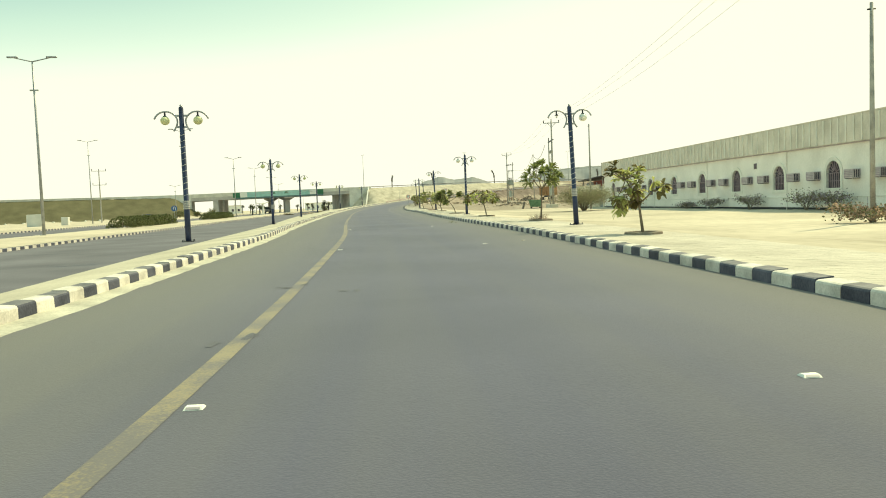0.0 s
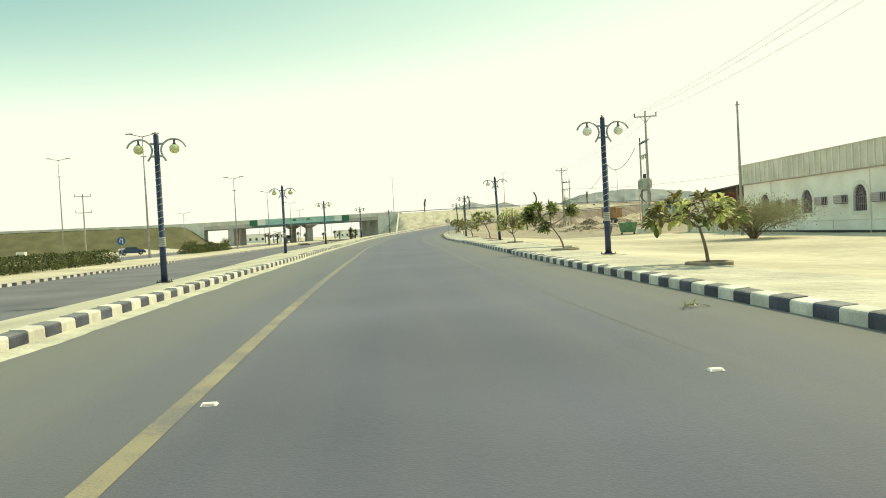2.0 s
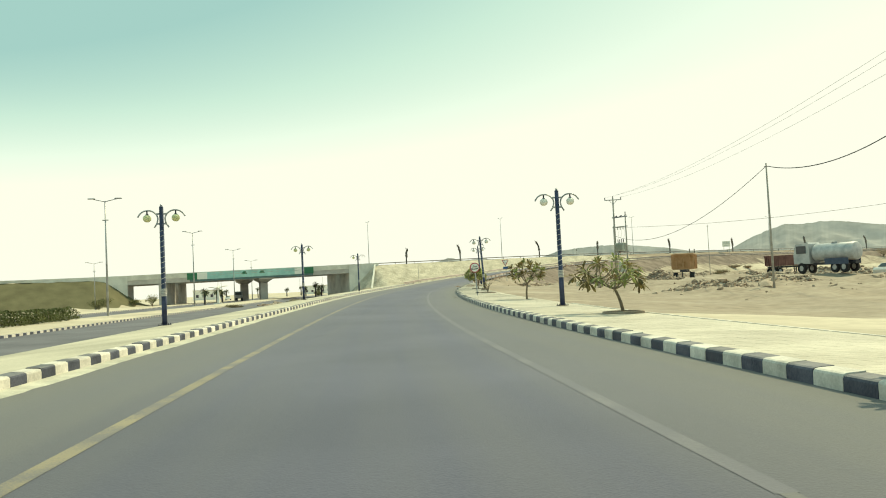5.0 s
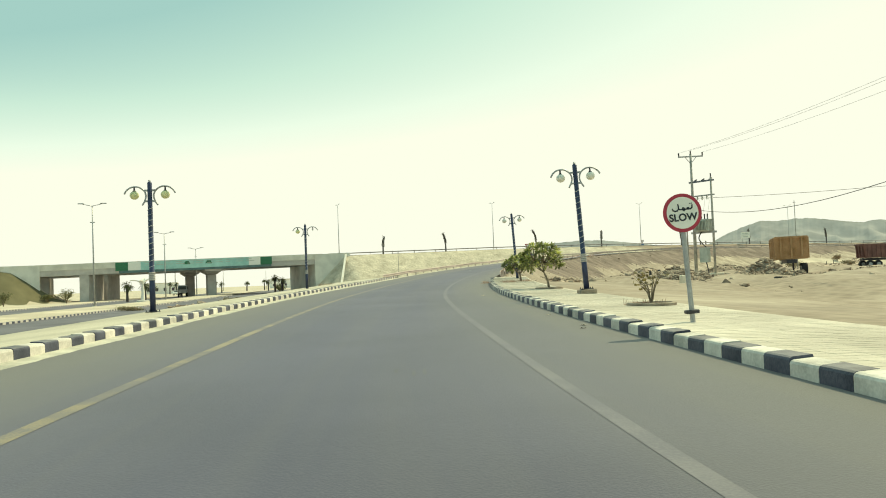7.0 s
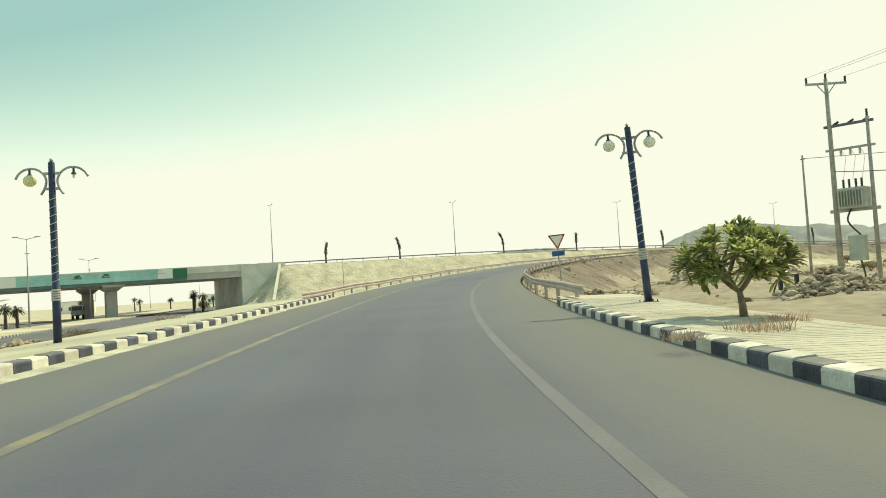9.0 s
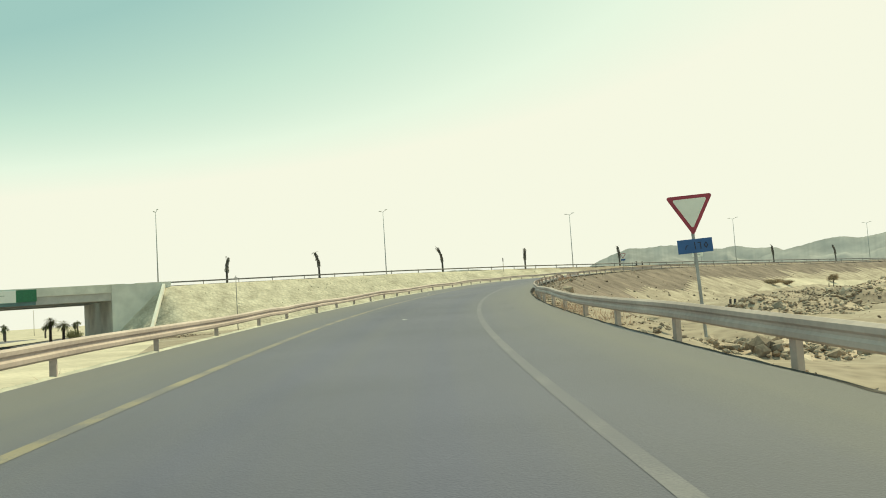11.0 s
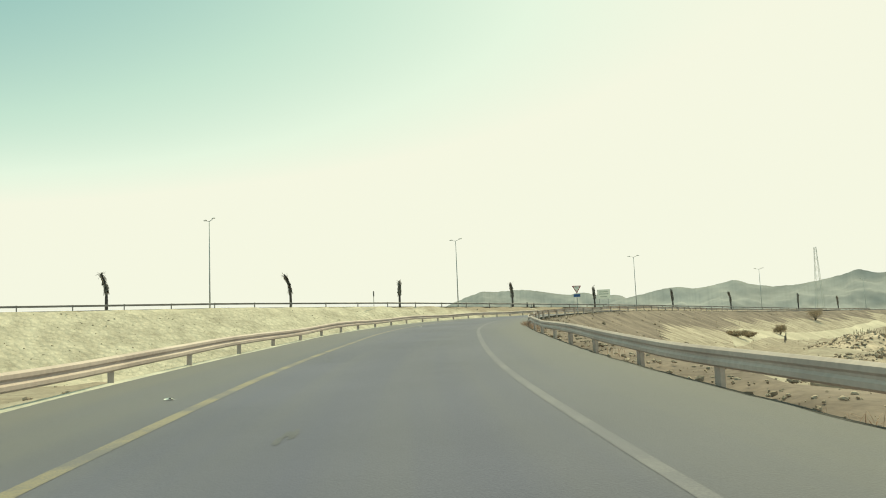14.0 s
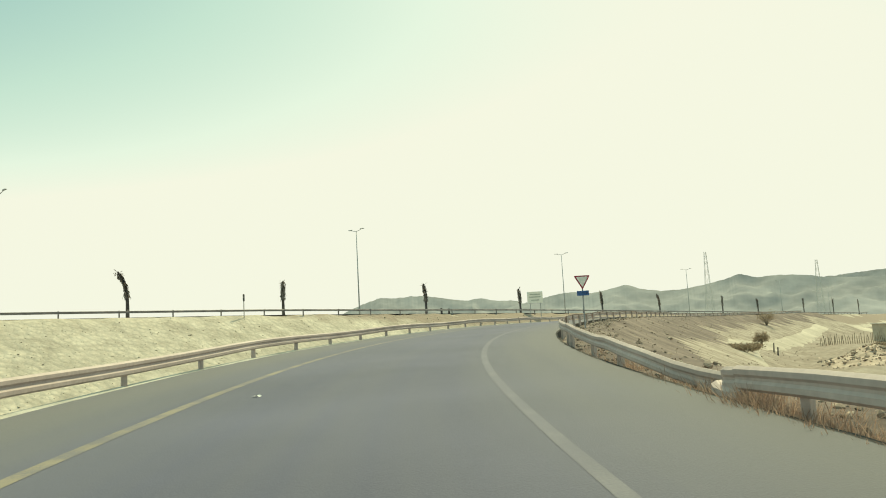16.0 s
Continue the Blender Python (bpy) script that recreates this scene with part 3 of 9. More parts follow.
HZ_Z = [6.0, 6.8, 7.2, 6.9, 7.9, 8.3, 8.7, 8.8, 8.5, 8.2, 7.7, 7.0, 5.2, 2.0]


def hw(a, p, z=0.0):
    """a metres along the highway, p metres towards the ramp, z above its surface."""
    q = HW0 + HWD * a + HWN * p
    return (q[0], q[1], float(np.interp(a, HZ_A, HZ_Z)) + z)


HW_TURN = math.degrees(math.atan2(HWD[1], HWD[0]))


# ---- ground: one sheet to the horizon ----
def steps(*spans):
    out = []
    for a, b, d in spans:
        out += list(np.arange(a, b, d))
    return np.array(out + [spans[-1][1]])


GX = steps((-4200, -1000, 400), (-1000, -200, 50), (-200, -140, 10), (-140, -60, 2.5), (-60, -24, 2.5), (-24, 90, 1.3), (90, 200, 2.5), (200, 260, 4), (260, 600, 20), (600, 1200, 100), (1200, 4400, 400))
GY = steps((-2000, -200, 200), (-200, -20, 15), (-20, 330, 1.6), (330, 420, 3), (420, 600, 15), (600, 1200, 80), (1200, 4400, 400))


def smooth(v, a, b):
    u = np.clip((v - a) / (b - a), 0, 1)
    return u * u * (3 - 2 * u)


def base_level(x, y):
    right = -0.30 + 0.75 * smooth(y, 100, 190) + 0.0 * x
    right = right - 0.5 * smooth(x, 75, 110) * smooth(y, 230, 262)
    left = -0.38 - 0.15 * smooth(y, 130, 260)
    return np.where(x > 0, right, left)


def nearest(x, y):
    """For each place: the squared distance to the road's middle, the station there and the offset to the right."""
    best, idx = np.full(x.shape, 1e9), np.zeros(x.shape, int)
    for k in range(len(SS)):
        dd = (x - CP[k, 0])**2 + (y - CP[k, 1])**2
        m = dd < best
        best[m], idx[m] = dd[m], k
    return best, idx, (x - CP[idx, 0]) * CN[idx, 0] + (y - CP[idx, 1]) * CN[idx, 1]


def ground_z(x, y):
    """The bare ground: the plain, the ramp's bank, the highway's bank."""
    x, y = np.atleast_1d(x).astype(float), np.atleast_1d(y).astype(float)
    z = base_level(x, y)
    best, idx, d = nearest(x, y)
    far = best > (d * d + 30.0)
    rz, s = CP[idx, 2], SS[idx]
    lo = np.interp(s, [-30, 150, 178, 190, 500], [7.6, 8.6, 8.0, 5.3, 5.3])
    hi = np.interp(s, [-30, 33, 50, 70, 86, 120, 145, 165, 185, 500], [5.8, 5.8, 5.2, 5.4, 5.9, 6.0, 5.4, 5.4, 4.55, 4.55])
    verge = np.where(d < 0, 0.0, smooth(s, 180, 205))
    paved = 1 - smooth(s, 160, 180)
    out = np.where(d < 0, np.maximum(0, -d - lo), np.maximum(0, d - hi))
    bank = rz - 0.22 + np.where(d < 0, 0.0, 0.24) * paved + 0.12 * verge - np.maximum(0, out - np.where(d < 0, 0.0, 2.2) * paved - 1.7 * verge) * np.where(d < 0, 0.42, np.interp(s, [160, 185, 200, 250, 300], [0.08, 0.30, 0.42, 0.50, 0.46])) - 0.25 * smooth(s, 170, 195) * smooth(out - 1.5 * verge, 0.0, 0.8)
    bank = np.where(far, -50, bank)
    inside = (out <= 0.01) & ~far
    a = (x - HW0[0]) * HWD[0] + (y - HW0[1]) * HWD[1]
    p = (x - HW0[0]) * HWN[0] + (y - HW0[1]) * HWN[1]
    hz = np.interp(a, HZ_A, HZ_Z)
    cut = np.maximum(smooth(a, -20.0, -15.0) * 1.0, smooth(-a, 84.0, 88.0))
    cone_r = np.maximum(0, -15.0 - a) * 1.0
    cone_l = np.maximum(0, a + 88.0) * 0.75
    drop = np.where(a > -50, cone_r, cone_l)
    hbank = hz - 0.15 - np.maximum(0, np.abs(p) - 13.2) * 0.62 - drop * 1.0
    # rough, rubble-strewn flat between the ramp and the yard
    rough = smooth(x, 18, 26) * smooth(y, 110, 128) * (1 - smooth(y, 300, 330))
    nz = np.array([noise.noise((px * 0.16, py * 0.16, 3.1)) * 0.5 + noise.noise((px * 0.55, py * 0.55, 7.7)) * 0.22 for px, py in zip(x, y)])
    z = z + rough * nz * 1.3 + (1 - rough) * nz * 0.12 * smooth(np.abs(x + 12), 8, 16)
    z = np.maximum(z, np.where(inside, -50, bank) + nz * 0.25 * np.where((d > 0) & (paved > 0.1), smooth(out, 2.0, 6.0), 1.0 - verge * (1 - smooth(out, 1.0, 4.0))))
    z = np.maximum(z, hbank + nz * np.where(a > -50, 0.18, 0.03))
    z = np.where(inside, rz - 0.30, z)
    flat_roads = (x > -40.0) & (x < -7.0) & (y < 420) & (d < -8.6)
    z = np.where(flat_roads & (z < 0.3), np.minimum(z, -0.62 - 0.15 * smooth(y, 130, 260)), z)
    return z


gx, gy = np.meshgrid(GX, GY)
gz = ground_z(gx.ravel(), gy.ravel())
nxg, nyg = len(GX), len(GY)
gverts = np.stack([gx.ravel(), gy.ravel(), gz], 1)
ii = np.arange(nxg * nyg).reshape(nyg, nxg)
gfaces = np.stack([ii[:-1, :-1].ravel(), ii[:-1, 1:].ravel(), ii[1:, 1:].ravel(), ii[1:, :-1].ravel()], 1)
gme = bpy.data.meshes.new("ground")
gme.from_pydata(gverts.tolist(), [], gfaces.tolist())
for m in ("sand", "highway_bank", "turf_dark", "rough_soil", "rough_ground", "bank_gravel"):
    gme.materials.append(M[m])
fc = gverts[gfaces].mean(1)
ga = (fc[:, 0] - HW0[0]) * HWD[0] + (fc[:, 1] - HW0[1]) * HWD[1]
gp = (fc[:, 0] - HW0[0]) * HWN[0] + (fc[:, 1] - HW0[1]) * HWN[1]
mi = np.zeros(len(gfaces), int)
mi[(gp > 12.5) & (gp < 32) & (ga > -50) & (fc[:, 2] > 0.9)] = 1
soil = np.array([noise.noise((px * 0.11, py * 0.11, 1.7)) + 0.5 * noise.noise((px * 0.4, py * 0.4, 4.7)) for px, py in fc[:, :2]])
yard = (fc[:, 0] > 8) & (fc[:, 0] < 260) & (fc[:, 1] > 104 + 3 * soil) & (fc[:, 1] < 420)
mi[yard & (gp > 32)] = 4
mi[(gp > 12.5) & (gp <= 27 + 2 * soil) & (ga > 55) & (ga < 420)] = 1
_, near_i, off_d = nearest(fc[:, 0], fc[:, 1])
bank_r = (SS[near_i] > 212) & (off_d > 3.9) & (off_d < 40) & (fc[:, 0] > 20)
mi[bank_r & (off_d < 10.5 + 3.0 * soil)] = 3
mi[bank_r & (off_d >= 10.5 + 3.0 * soil) & (off_d < 17.0 + 4.0 * soil) & (SS[near_i] > 280)] = 5
mi[(gp > 12.6) & (gp < 32) & (ga < -50) & (fc[:, 2] > -0.25)] = 2
gme.polygons.foreach_set("material_index", mi)
gme.polygons.foreach_set("use_smooth", [True] * len(gfaces))
ground = tagged(new("ground", gme), "pale sandy desert ground with gravel banks", "ground", kind="structure")


def gz_at(x, y):
    return float(ground_z(x, y)[0])


# ---- road surfaces ----
def left_edge(s):
    return float(np.interp(s, [-30, 15, 48, 84, 144, 170, 186, 200, 520], [-4.97, -4.98, -5.02, -4.90, -4.99, -4.93, -4.84, -4.80, -4.70]))
def right_edge(s):
    return float(np.interp(s, [-30, 15, 46, 60, 63, 80, 139, 168, 186, 235, 255, 275, 520], [4.06, 4.10, 4.26, 4.30, 4.36, 4.38, 4.22, 4.22, 4.28, 4.20, 4.18, 4.16, 4.15]))
def yellow_line(s):
    return float(np.interp(s, [-30, 40, 80, 130, 155, 200, 230, 260, 520], [-2.05, -2.07, -2.30, -2.23, -2.22, -2.36, -2.16, -2.30, -2.2]))
def white_line(s):
    return float(np.interp(s, [-30, 80, 131, 147, 198, 228, 258, 520], [2.2, 2.2, 2.18, 2.04, 1.95, 2.10, 2.07, 2.1]))
def pavement_out(s):
    return float(np.interp(s, [-30, 33, 50, 70, 86, 120, 145, 172], [7.2, 7.2, 6.6, 6.8, 7.3, 7.4, 6.8, 6.6]))
def pavement_z(s, d):
    """The pavement's height over the road: flush with the kerb, falling gently away from it."""
    return 0.160 - 0.02 * (d - right_edge(s) - 0.24)


bm = bmesh.new()
strip(bm, -30, 507, lambda s: left_edge(s) - 0.1, lambda s: right_edge(s) + 0.1, 0.0)
road = tagged(finish("road", bm, M["asphalt"], smooth=True), "grey sun-bleached asphalt ramp road", "road", kind="structure")
# across and along the road, for the dust that gathers at its sides
uv = road.data.uv_layers.new(name="road")
for lp in road.data.loops:
    st = -30 + 537.0 * (lp.vertex_index // 2) / 268
    uv.data[lp.index].uv = ((right_edge(st) + 0.1) if lp.vertex_index % 2 else (left_edge(st) - 0.1), st)
bm = bmesh.new()
strip(bm, -30, 507, lambda s: yellow_line(s) - 0.085, lambda s: yellow_line(s) + 0.085, 0.003)
tagged(finish("edge_line_left", bm, M["line_yellow"]), "worn yellow painted edge line", "road marking", kind="structure")
bm = bmesh.new()
strip(bm, 86, 507, lambda s: white_line(s) - 0.07, lambda s: white_line(s) + 0.07, 0.003)
tagged(finish("edge_line_right", bm, M["line_white"]), "faded white painted edge line", "road marking", kind="structure")

bm = bmesh.new()
worn = lambda s: 0.05 * min(1.0, max(0.02, (s - 36.0) / 36.0))
strip(bm, 36, 86, lambda s: white_line(s) - worn(s), lambda s: white_line(s) + worn(s), 0.003)
tagged(finish("edge_line_faint", bm, M["line_faint"]), "almost worn-off white edge line", "road marking", kind="structure")

# other carriageways, flat and straight
def flat_road(name, x0, x1, y0, y1, z, label):
    bm = bmesh.new()
    n = 40
    prev = None
    for i in range(n + 1):
        y = y0 + (y1 - y0) * i / n
        zz = z - 0.15 * float(smooth(np.array(y), 130, 260))
        a, b = bm.verts.new((x0, y, zz)), bm.verts.new((x1, y, zz))
        if prev:
            bm.faces.new((prev[0], prev[1], b, a))
        prev = (a, b)
    return tagged(finish(name, bm, M["asphalt_old"]), label, "road", kind="structure")

flat_road("road_2", -18.7, -6.0, -40, 420, -0.42, "dark asphalt carriageway beside the raised median")
flat_road("road_3", -38.0, -27.2, -40, 420, -0.42, "dark asphalt carriageway beyond the planted median")
# left median and right pavement
bm = bmesh.new()
def median_out(s):
    c, n = centre(s), side(s)
    return max((-8.45 - c[0]) / n[0], -8.9)
def median_low(s):
    return float(np.interp(s, [-30, 20, 50, 186], [0.10, 0.08, -0.07, -0.05]))
strip(bm, -30, 186, lambda s: left_edge(s) - 0.24, lambda s: median_out(s), 0.185, median_low)
strip(bm, -30, 186, lambda s: median_out(s), lambda s: median_out(s) - 0.12, median_low, lambda s: median_low(s) - 0.06)
strip(bm, -30, 186, lambda s: median_out(s) - 0.12, lambda s: median_out(s) - 0.14, lambda s: median_low(s) - 0.06, -1.2)
tagged(finish("median", bm, M["median_sand"]), "sandy raised median strip", "median", kind="structure")
bm = bmesh.new()
strip(bm, -30, 172, lambda s: right_edge(s) + 0.24, pavement_out, lambda s: 0.150, lambda s: pavement_z(s, pavement_out(s)) - 0.010)
strip(bm, -30, 172, pavement_out, lambda s: pavement_out(s) + 0.02, lambda s: pavement_z(s, pavement_out(s)) - 0.010, -0.4)
tagged(finish("pavement", bm, M["paving_bed"]), "pale block-paved pavement dusted with sand", "pavement", kind="structure")

# ---- kerbs: painted blocks, black and white by turns ----
bm = bmesh.new()
prev = None
for i in range(81):
    q = 64.0 + 0.6 * i
    e = pavement_out(q)
    z = pavement_z(q, e)
    row = [bm.verts.new(on_road(q, e + o, z + h)) for o, h in ((-0.005, -0.1), (-0.005, 0.010), (0.055, 0.010), (0.055, -0.25))]
    if prev:
        for k in range(3):
            bm.faces.new((prev[k], row[k], row[k + 1], prev[k + 1]))
    prev = row
bmesh.ops.recalc_face_normals(bm, faces=bm.faces)
tagged(finish("edging", bm, M["kerb_white"]), "thin pale concrete edging of the pavement", "kerb", kind="structure")


def kerb_mesh(name, material, flip, h):
    """One block 0.5 m long, h high, with a rounded edge and a broad top; y runs along it, its face at x = 0."""
    prof = [(0.0, -0.25), (0.006, h - 0.035), (0.018, h - 0.012), (0.045, h), (0.235, h + 0.012), (0.245, h - 0.01), (0.245, -0.25)]
    bm = bmesh.new()
    L = 0.492
    a = [bm.verts.new((p[0] * flip, -L / 2, p[1])) for p in prof]
    b = [bm.verts.new((p[0] * flip, L / 2, p[1])) for p in prof]
    n = len(prof)
    for i in range(n):
        f = (a[i], a[(i + 1) % n], b[(i + 1) % n], b[i])
        bm.faces.new(f if flip < 0 else f[::-1])
    bm.faces.new(a if flip > 0 else a[::-1])
    bm.faces.new(b[::-1] if flip > 0 else b)
    bmesh.ops.recalc_face_normals(bm, faces=bm.faces)
    me = bpy.data.meshes.new(name)
    bm.to_mesh(me)
    bm.free()
    me.materials.append(material)
    return me


def kerb_line(name, label, edge, flip, s0, s1, phase, h, gap=(-1, -1)):
    root = tagged(new(name), label, "kerb", kind="structure")
    kinds = [kerb_mesh("kerb_block", M["kerb_white"], flip, h), kerb_mesh("kerb_block", M["kerb_black"], flip, h)]
    n = int((s1 - s0) / 0.5)
    rnd = random.Random(5)
    for i in range(n):
        s = s0 + 0.5 * i + phase
        if gap[0] < s < gap[1]:
            continue
        x, y, z = on_road(s, edge(s), 0.0)
        ob = new("kerb_block", kinds[i % 2])
        ob.parent = root
        ob.matrix_world = pose(x, y, z + rnd.uniform(-0.012, 0.008), rnd.uniform(-0.6, 0.6), rnd.uniform(-0.8, 0.8), -heading(s) + rnd.uniform(-0.6, 0.6))
    return root

kerb_line("kerb_left", "black and white painted concrete kerb of the median", left_edge, -1, 2.0, 186.0, 0.0, 0.195)
kerb_line("kerb_right", "black and white painted concrete kerb of the pavement", right_edge, 1, 2.0, 170.0, 0.2, 0.165, gap=(61.9, 62.5))

# ---- planted median between the far carriageways, with its kerbs ----
def low(y):
    return -0.15 * float(smooth(np.array(float(y)), 130, 260))

bm = bmesh.new()
prev = None
for y in range(-40, 421, 6):
    row = [bm.verts.new((x, y, z + low(y))) for x, z in ((-18.95, -0.26), (-22.0, -0.22), (-24.5, -0.21), (-26.95, -0.26))]
    if prev:
        for k in range(3):
            bm.faces.new((prev[k], row[k], row[k + 1], prev[k + 1]))
    prev = row
bmesh.ops.recalc_face_normals(bm, faces=bm.faces)
tagged(finish("median_2", bm, M["sand"]), "sandy planted median with hedges and lamp posts", "median", kind="structure")


def far_kerb(name, x, x2):
    """A far row of painted blocks, too small to pick apart."""
    bm = bmesh.new()
    for i in range(int((300 - 20) / 0.5)):
        y = 20 + 0.5 * i
        box(bm, min(x, x2), max(x, x2), y, y + 0.48, -0.6, -0.27 + low(y), mi=i % 2)
    tagged(finish(name, bm, [M["kerb_white"], M["kerb_black"]]), "distant black and white painted kerb", "kerb", kind="stuff")

far_kerb("far_kerb", -18.95, -18.7)
far_kerb("far_kerb", -27.2, -26.95)
far_kerb("far_kerb", -38.2, -37.95)
far_kerb("far_kerb", -7.75, -7.6)


# ---- decorative twin-globe lamps ----
def arc(pts, n=4):
    """A smooth curve through pts."""
    P = [Vector(p) for p in pts]
    out = []
    for i in range(len(P) - 1):
        a, b, c, d = P[max(i - 1, 0)], P[i], P[i + 1], P[min(i + 2, len(P) - 1)]
        for k in range(n):
            t = k / n
            out.append(0.5 * ((2 * b) + (c - a) * t + (2 * a - 5 * b + 4 * c - d) * t * t + (3 * b - a - 3 * c + d) * t**3))
    return out + [P[-1]]


LAMP_H = 4.20
def deco_lamp(m, globes, yellow, plinth, label):
    root = thing("decorative_street_lamp", m, label, "street lamp", "decorative lamps along the road")
    z0 = 0.0
    if plinth:
        bm = bmesh.new()
        box(bm, -0.27, 0.27, -0.27, 0.27, -0.25, 0.13, bevel=0.02)
        part("plinth", bm, M["terracotta"], root, "brown concrete plinth")
        z0 = 0.13
    H = LAMP_H
    bm = bmesh.new()
    tube(bm, [(0, 0, z0), (0, 0, 1.15), (0, 0, 1.16), (0, 0, H - 0.03), (0, 0, H)], [0.092, 0.088, 0.080, 0.072, 0.055], 12)
    part("pole", bm, M["lamp_blue"], root, smooth=True)
    bm = bmesh.new()
    box(bm, -0.19, 0.19, -0.19, 0.19, z0, z0 + 0.022, bevel=0.004)
    part("base_plate", bm, M["dark_metal"], root)
    for bx, by in ((-0.16, -0.16), (0.16, -0.16), (0.16, 0.16), (-0.16, 0.16)):
        bm = bmesh.new()
        tube(bm, [(bx, by, z0), (bx, by, z0 + 0.07)], 0.014, 6)
        part("bolt", bm, M["dark_metal"], root)
    bm = bmesh.new()
    tube(bm, [(0, 0, H - 0.01), (0, 0, H + 0.03), (0, 0, H + 0.04), (0, 0, H + 0.075)], [0.035, 0.035, 0.05, 0.02], 10)
    part("finial", bm, M["steel_grey"], root)
    bm = bmesh.new()
    for k in range(5):
        z = 1.02 + 0.055 * k
        tube(bm, [(0, 0, z), (0, 0, z + 0.02), (0, 0, z + 0.045)], [0.097, 0.107, 0.097], 12)
    part("cable_wrap", bm, M["pier_concrete"], root, "grey cable wrapping round the pole")
    bm = bmesh.new()
    turns, n = 11, 11 * 9
    tube(bm, [(0.084 * math.cos(2 * math.pi * turns * i / n), 0.084 * math.sin(2 * math.pi * turns * i / n), 1.32 + 2.05 * i / n) for i in range(n + 1)], 0.007, 4)
    part("light_string", bm, M["wire_white"], root, "white cable wound up the pole")
    for sgn in (-1, 1):
        has = globes[0] if sgn < 0 else globes[1]
        pts = arc([(sgn * x, 0, H + z) for x, z in ((0.25, -0.75), (0.16, -0.60), (0.125, -0.43), (0.19, -0.27), (0.36, -0.155), (0.57, -0.155), (0.72, -0.24), (0.81, -0.37))])
        bm = bmesh.new()
        tube(bm, pts, 0.027, 7)
        arm = part("arm", bm, M["steel_grey"] if sgn else M["lamp_blue"], root, smooth=True)
        for zz in (-0.27, -0.62):
            bm = bmesh.new()
            box(bm, min(0, sgn * 0.18), max(0, sgn * 0.18), -0.022, 0.022, H + zz - 0.03, H + zz + 0.03)
            part("bracket", bm, M["steel_grey"], arm)
        bm = bmesh.new()
        tube(bm, [(sgn * 0.49, 0, H - 0.15), (sgn * 0.49, 0, H - 0.29)], [0.025, 0.03], 8)
        tube(bm, [(sgn * 0.49, 0, H - 0.27), (sgn * 0.49, 0, H - 0.31)], [0.05, 0.06], 10)
        part("lamp_holder", bm, M["dark_metal"], arm)
        if has:
            bm = bmesh.new()
            ball(bm, (sgn * 0.49, 0, H - 0.42), 0.145, 16, 10, (1, 1, 0.93))
            part("globe", bm, M["globe_yellow"] if yellow else M["globe"], arm, "yellowed frosted globe" if yellow else "white frosted globe", smooth=True)
        else:
            bm = bmesh.new()
            tube(bm, [(sgn * 0.49, 0, H - 0.31), (sgn * 0.49, 0, H - 0.36), (sgn * 0.49, 0, H - 0.40)], [0.025, 0.035, 0.012], 8)
            part("bulb", bm, M["globe"], arm, "bare bulb with its globe missing")
    return root

for (x, y, z, tl, globes, yellow, plinth) in (
        (-8.42, 26.5, 0.08, 4, (1, 1), 1, 0), (4.75, 26.4, 0.09, 4, (0, 1), 0, 0), (-8.05, 54.4, 0.02, 2, (1, 1), 1, 0), (5.25, 53.5, 0.17, 1, (1, 1), 0, 0),
        (-7.55, 82.0, 0.14, 1, (1, 1), 1, 0), (6.45, 81.1, 0.30, -1, (1, 0), 0, 0), (-6.75, 111.8, 0.34, 0, (1, 1), 1, 0), (7.55, 109.0, 0.40, -2, (1, 1), 0, 0),
        (-3.6, 144.8, 0.68, -5, (1, 1), 1, 0), (1.05, 167.4, 1.04, -9, (1, 0), 1, 0), (10.35, 141.0, 0.76, -6, (1, 1), 0, 1), (14.2, 165.2, 1.19, -10, (1, 1), 0, 0)):
    what = ("dark blue two-armed lamp post, " + ("one globe missing, " if not (globes[0] and globes[1]) else ("yellowed globes, " if yellow else "white globes, ")) + ("on the median" if yellow else "on the pavement"))
    tilt = {26.4: -2.0, 81.1: -2.0, 141.0: -3.0, 165.2: -3.0}.get(y, 0.0)
    deco_lamp(pose(x, y, z, 0, tilt, tl) @ Matrix.Scale(0.98 if y > 160 or not yellow else 1.05, 4), globes, yellow, plinth, what)


# ---- tall double-arm street lamps ----
def tall_lamp(m, h, reach, label, group, collar=True, steel="steel_grey"):
    root = thing("street_lamp", m, label, "street lamp", group)
    bm = bmesh.new()
    tube(bm, [(0, 0, 0), (0, 0, h * 0.5), (0, 0, h)], [0.12, 0.09, 0.055], 10)
    part("pole", bm, M[steel], root, smooth=True)
    bm = bmesh.new()
    box(bm, -0.22, 0.22, -0.22, 0.22, -0.05, 0.05, bevel=0.01)
    part("base_plate", bm, M["concrete"], root)
    if collar:
        bm = bmesh.new()
        box(bm, -0.30, 0.30, -0.06, 0.06, h * 0.83, h * 0.83 + 0.10, bevel=0.01)
        part("camera_bracket", bm, M[steel], root)
    for sgn in (-1, 1):
        bm = bmesh.new()
        tube(bm, [(0, 0, h - 0.05), (sgn * reach * 0.5, 0, h + 0.10), (sgn * reach, 0, h + 0.26)], [0.05, 0.042, 0.035], 7)
        arm = part("arm", bm, M[steel], root, smooth=True)
        bm = bmesh.new()
        vs = box(bm, sgn * reach - 0.38, sgn * reach + 0.38, -0.12, 0.12, h + 0.22, h + 0.34, bevel=0.04)
        part("lamp_head", bm, M[steel], arm)
    return root

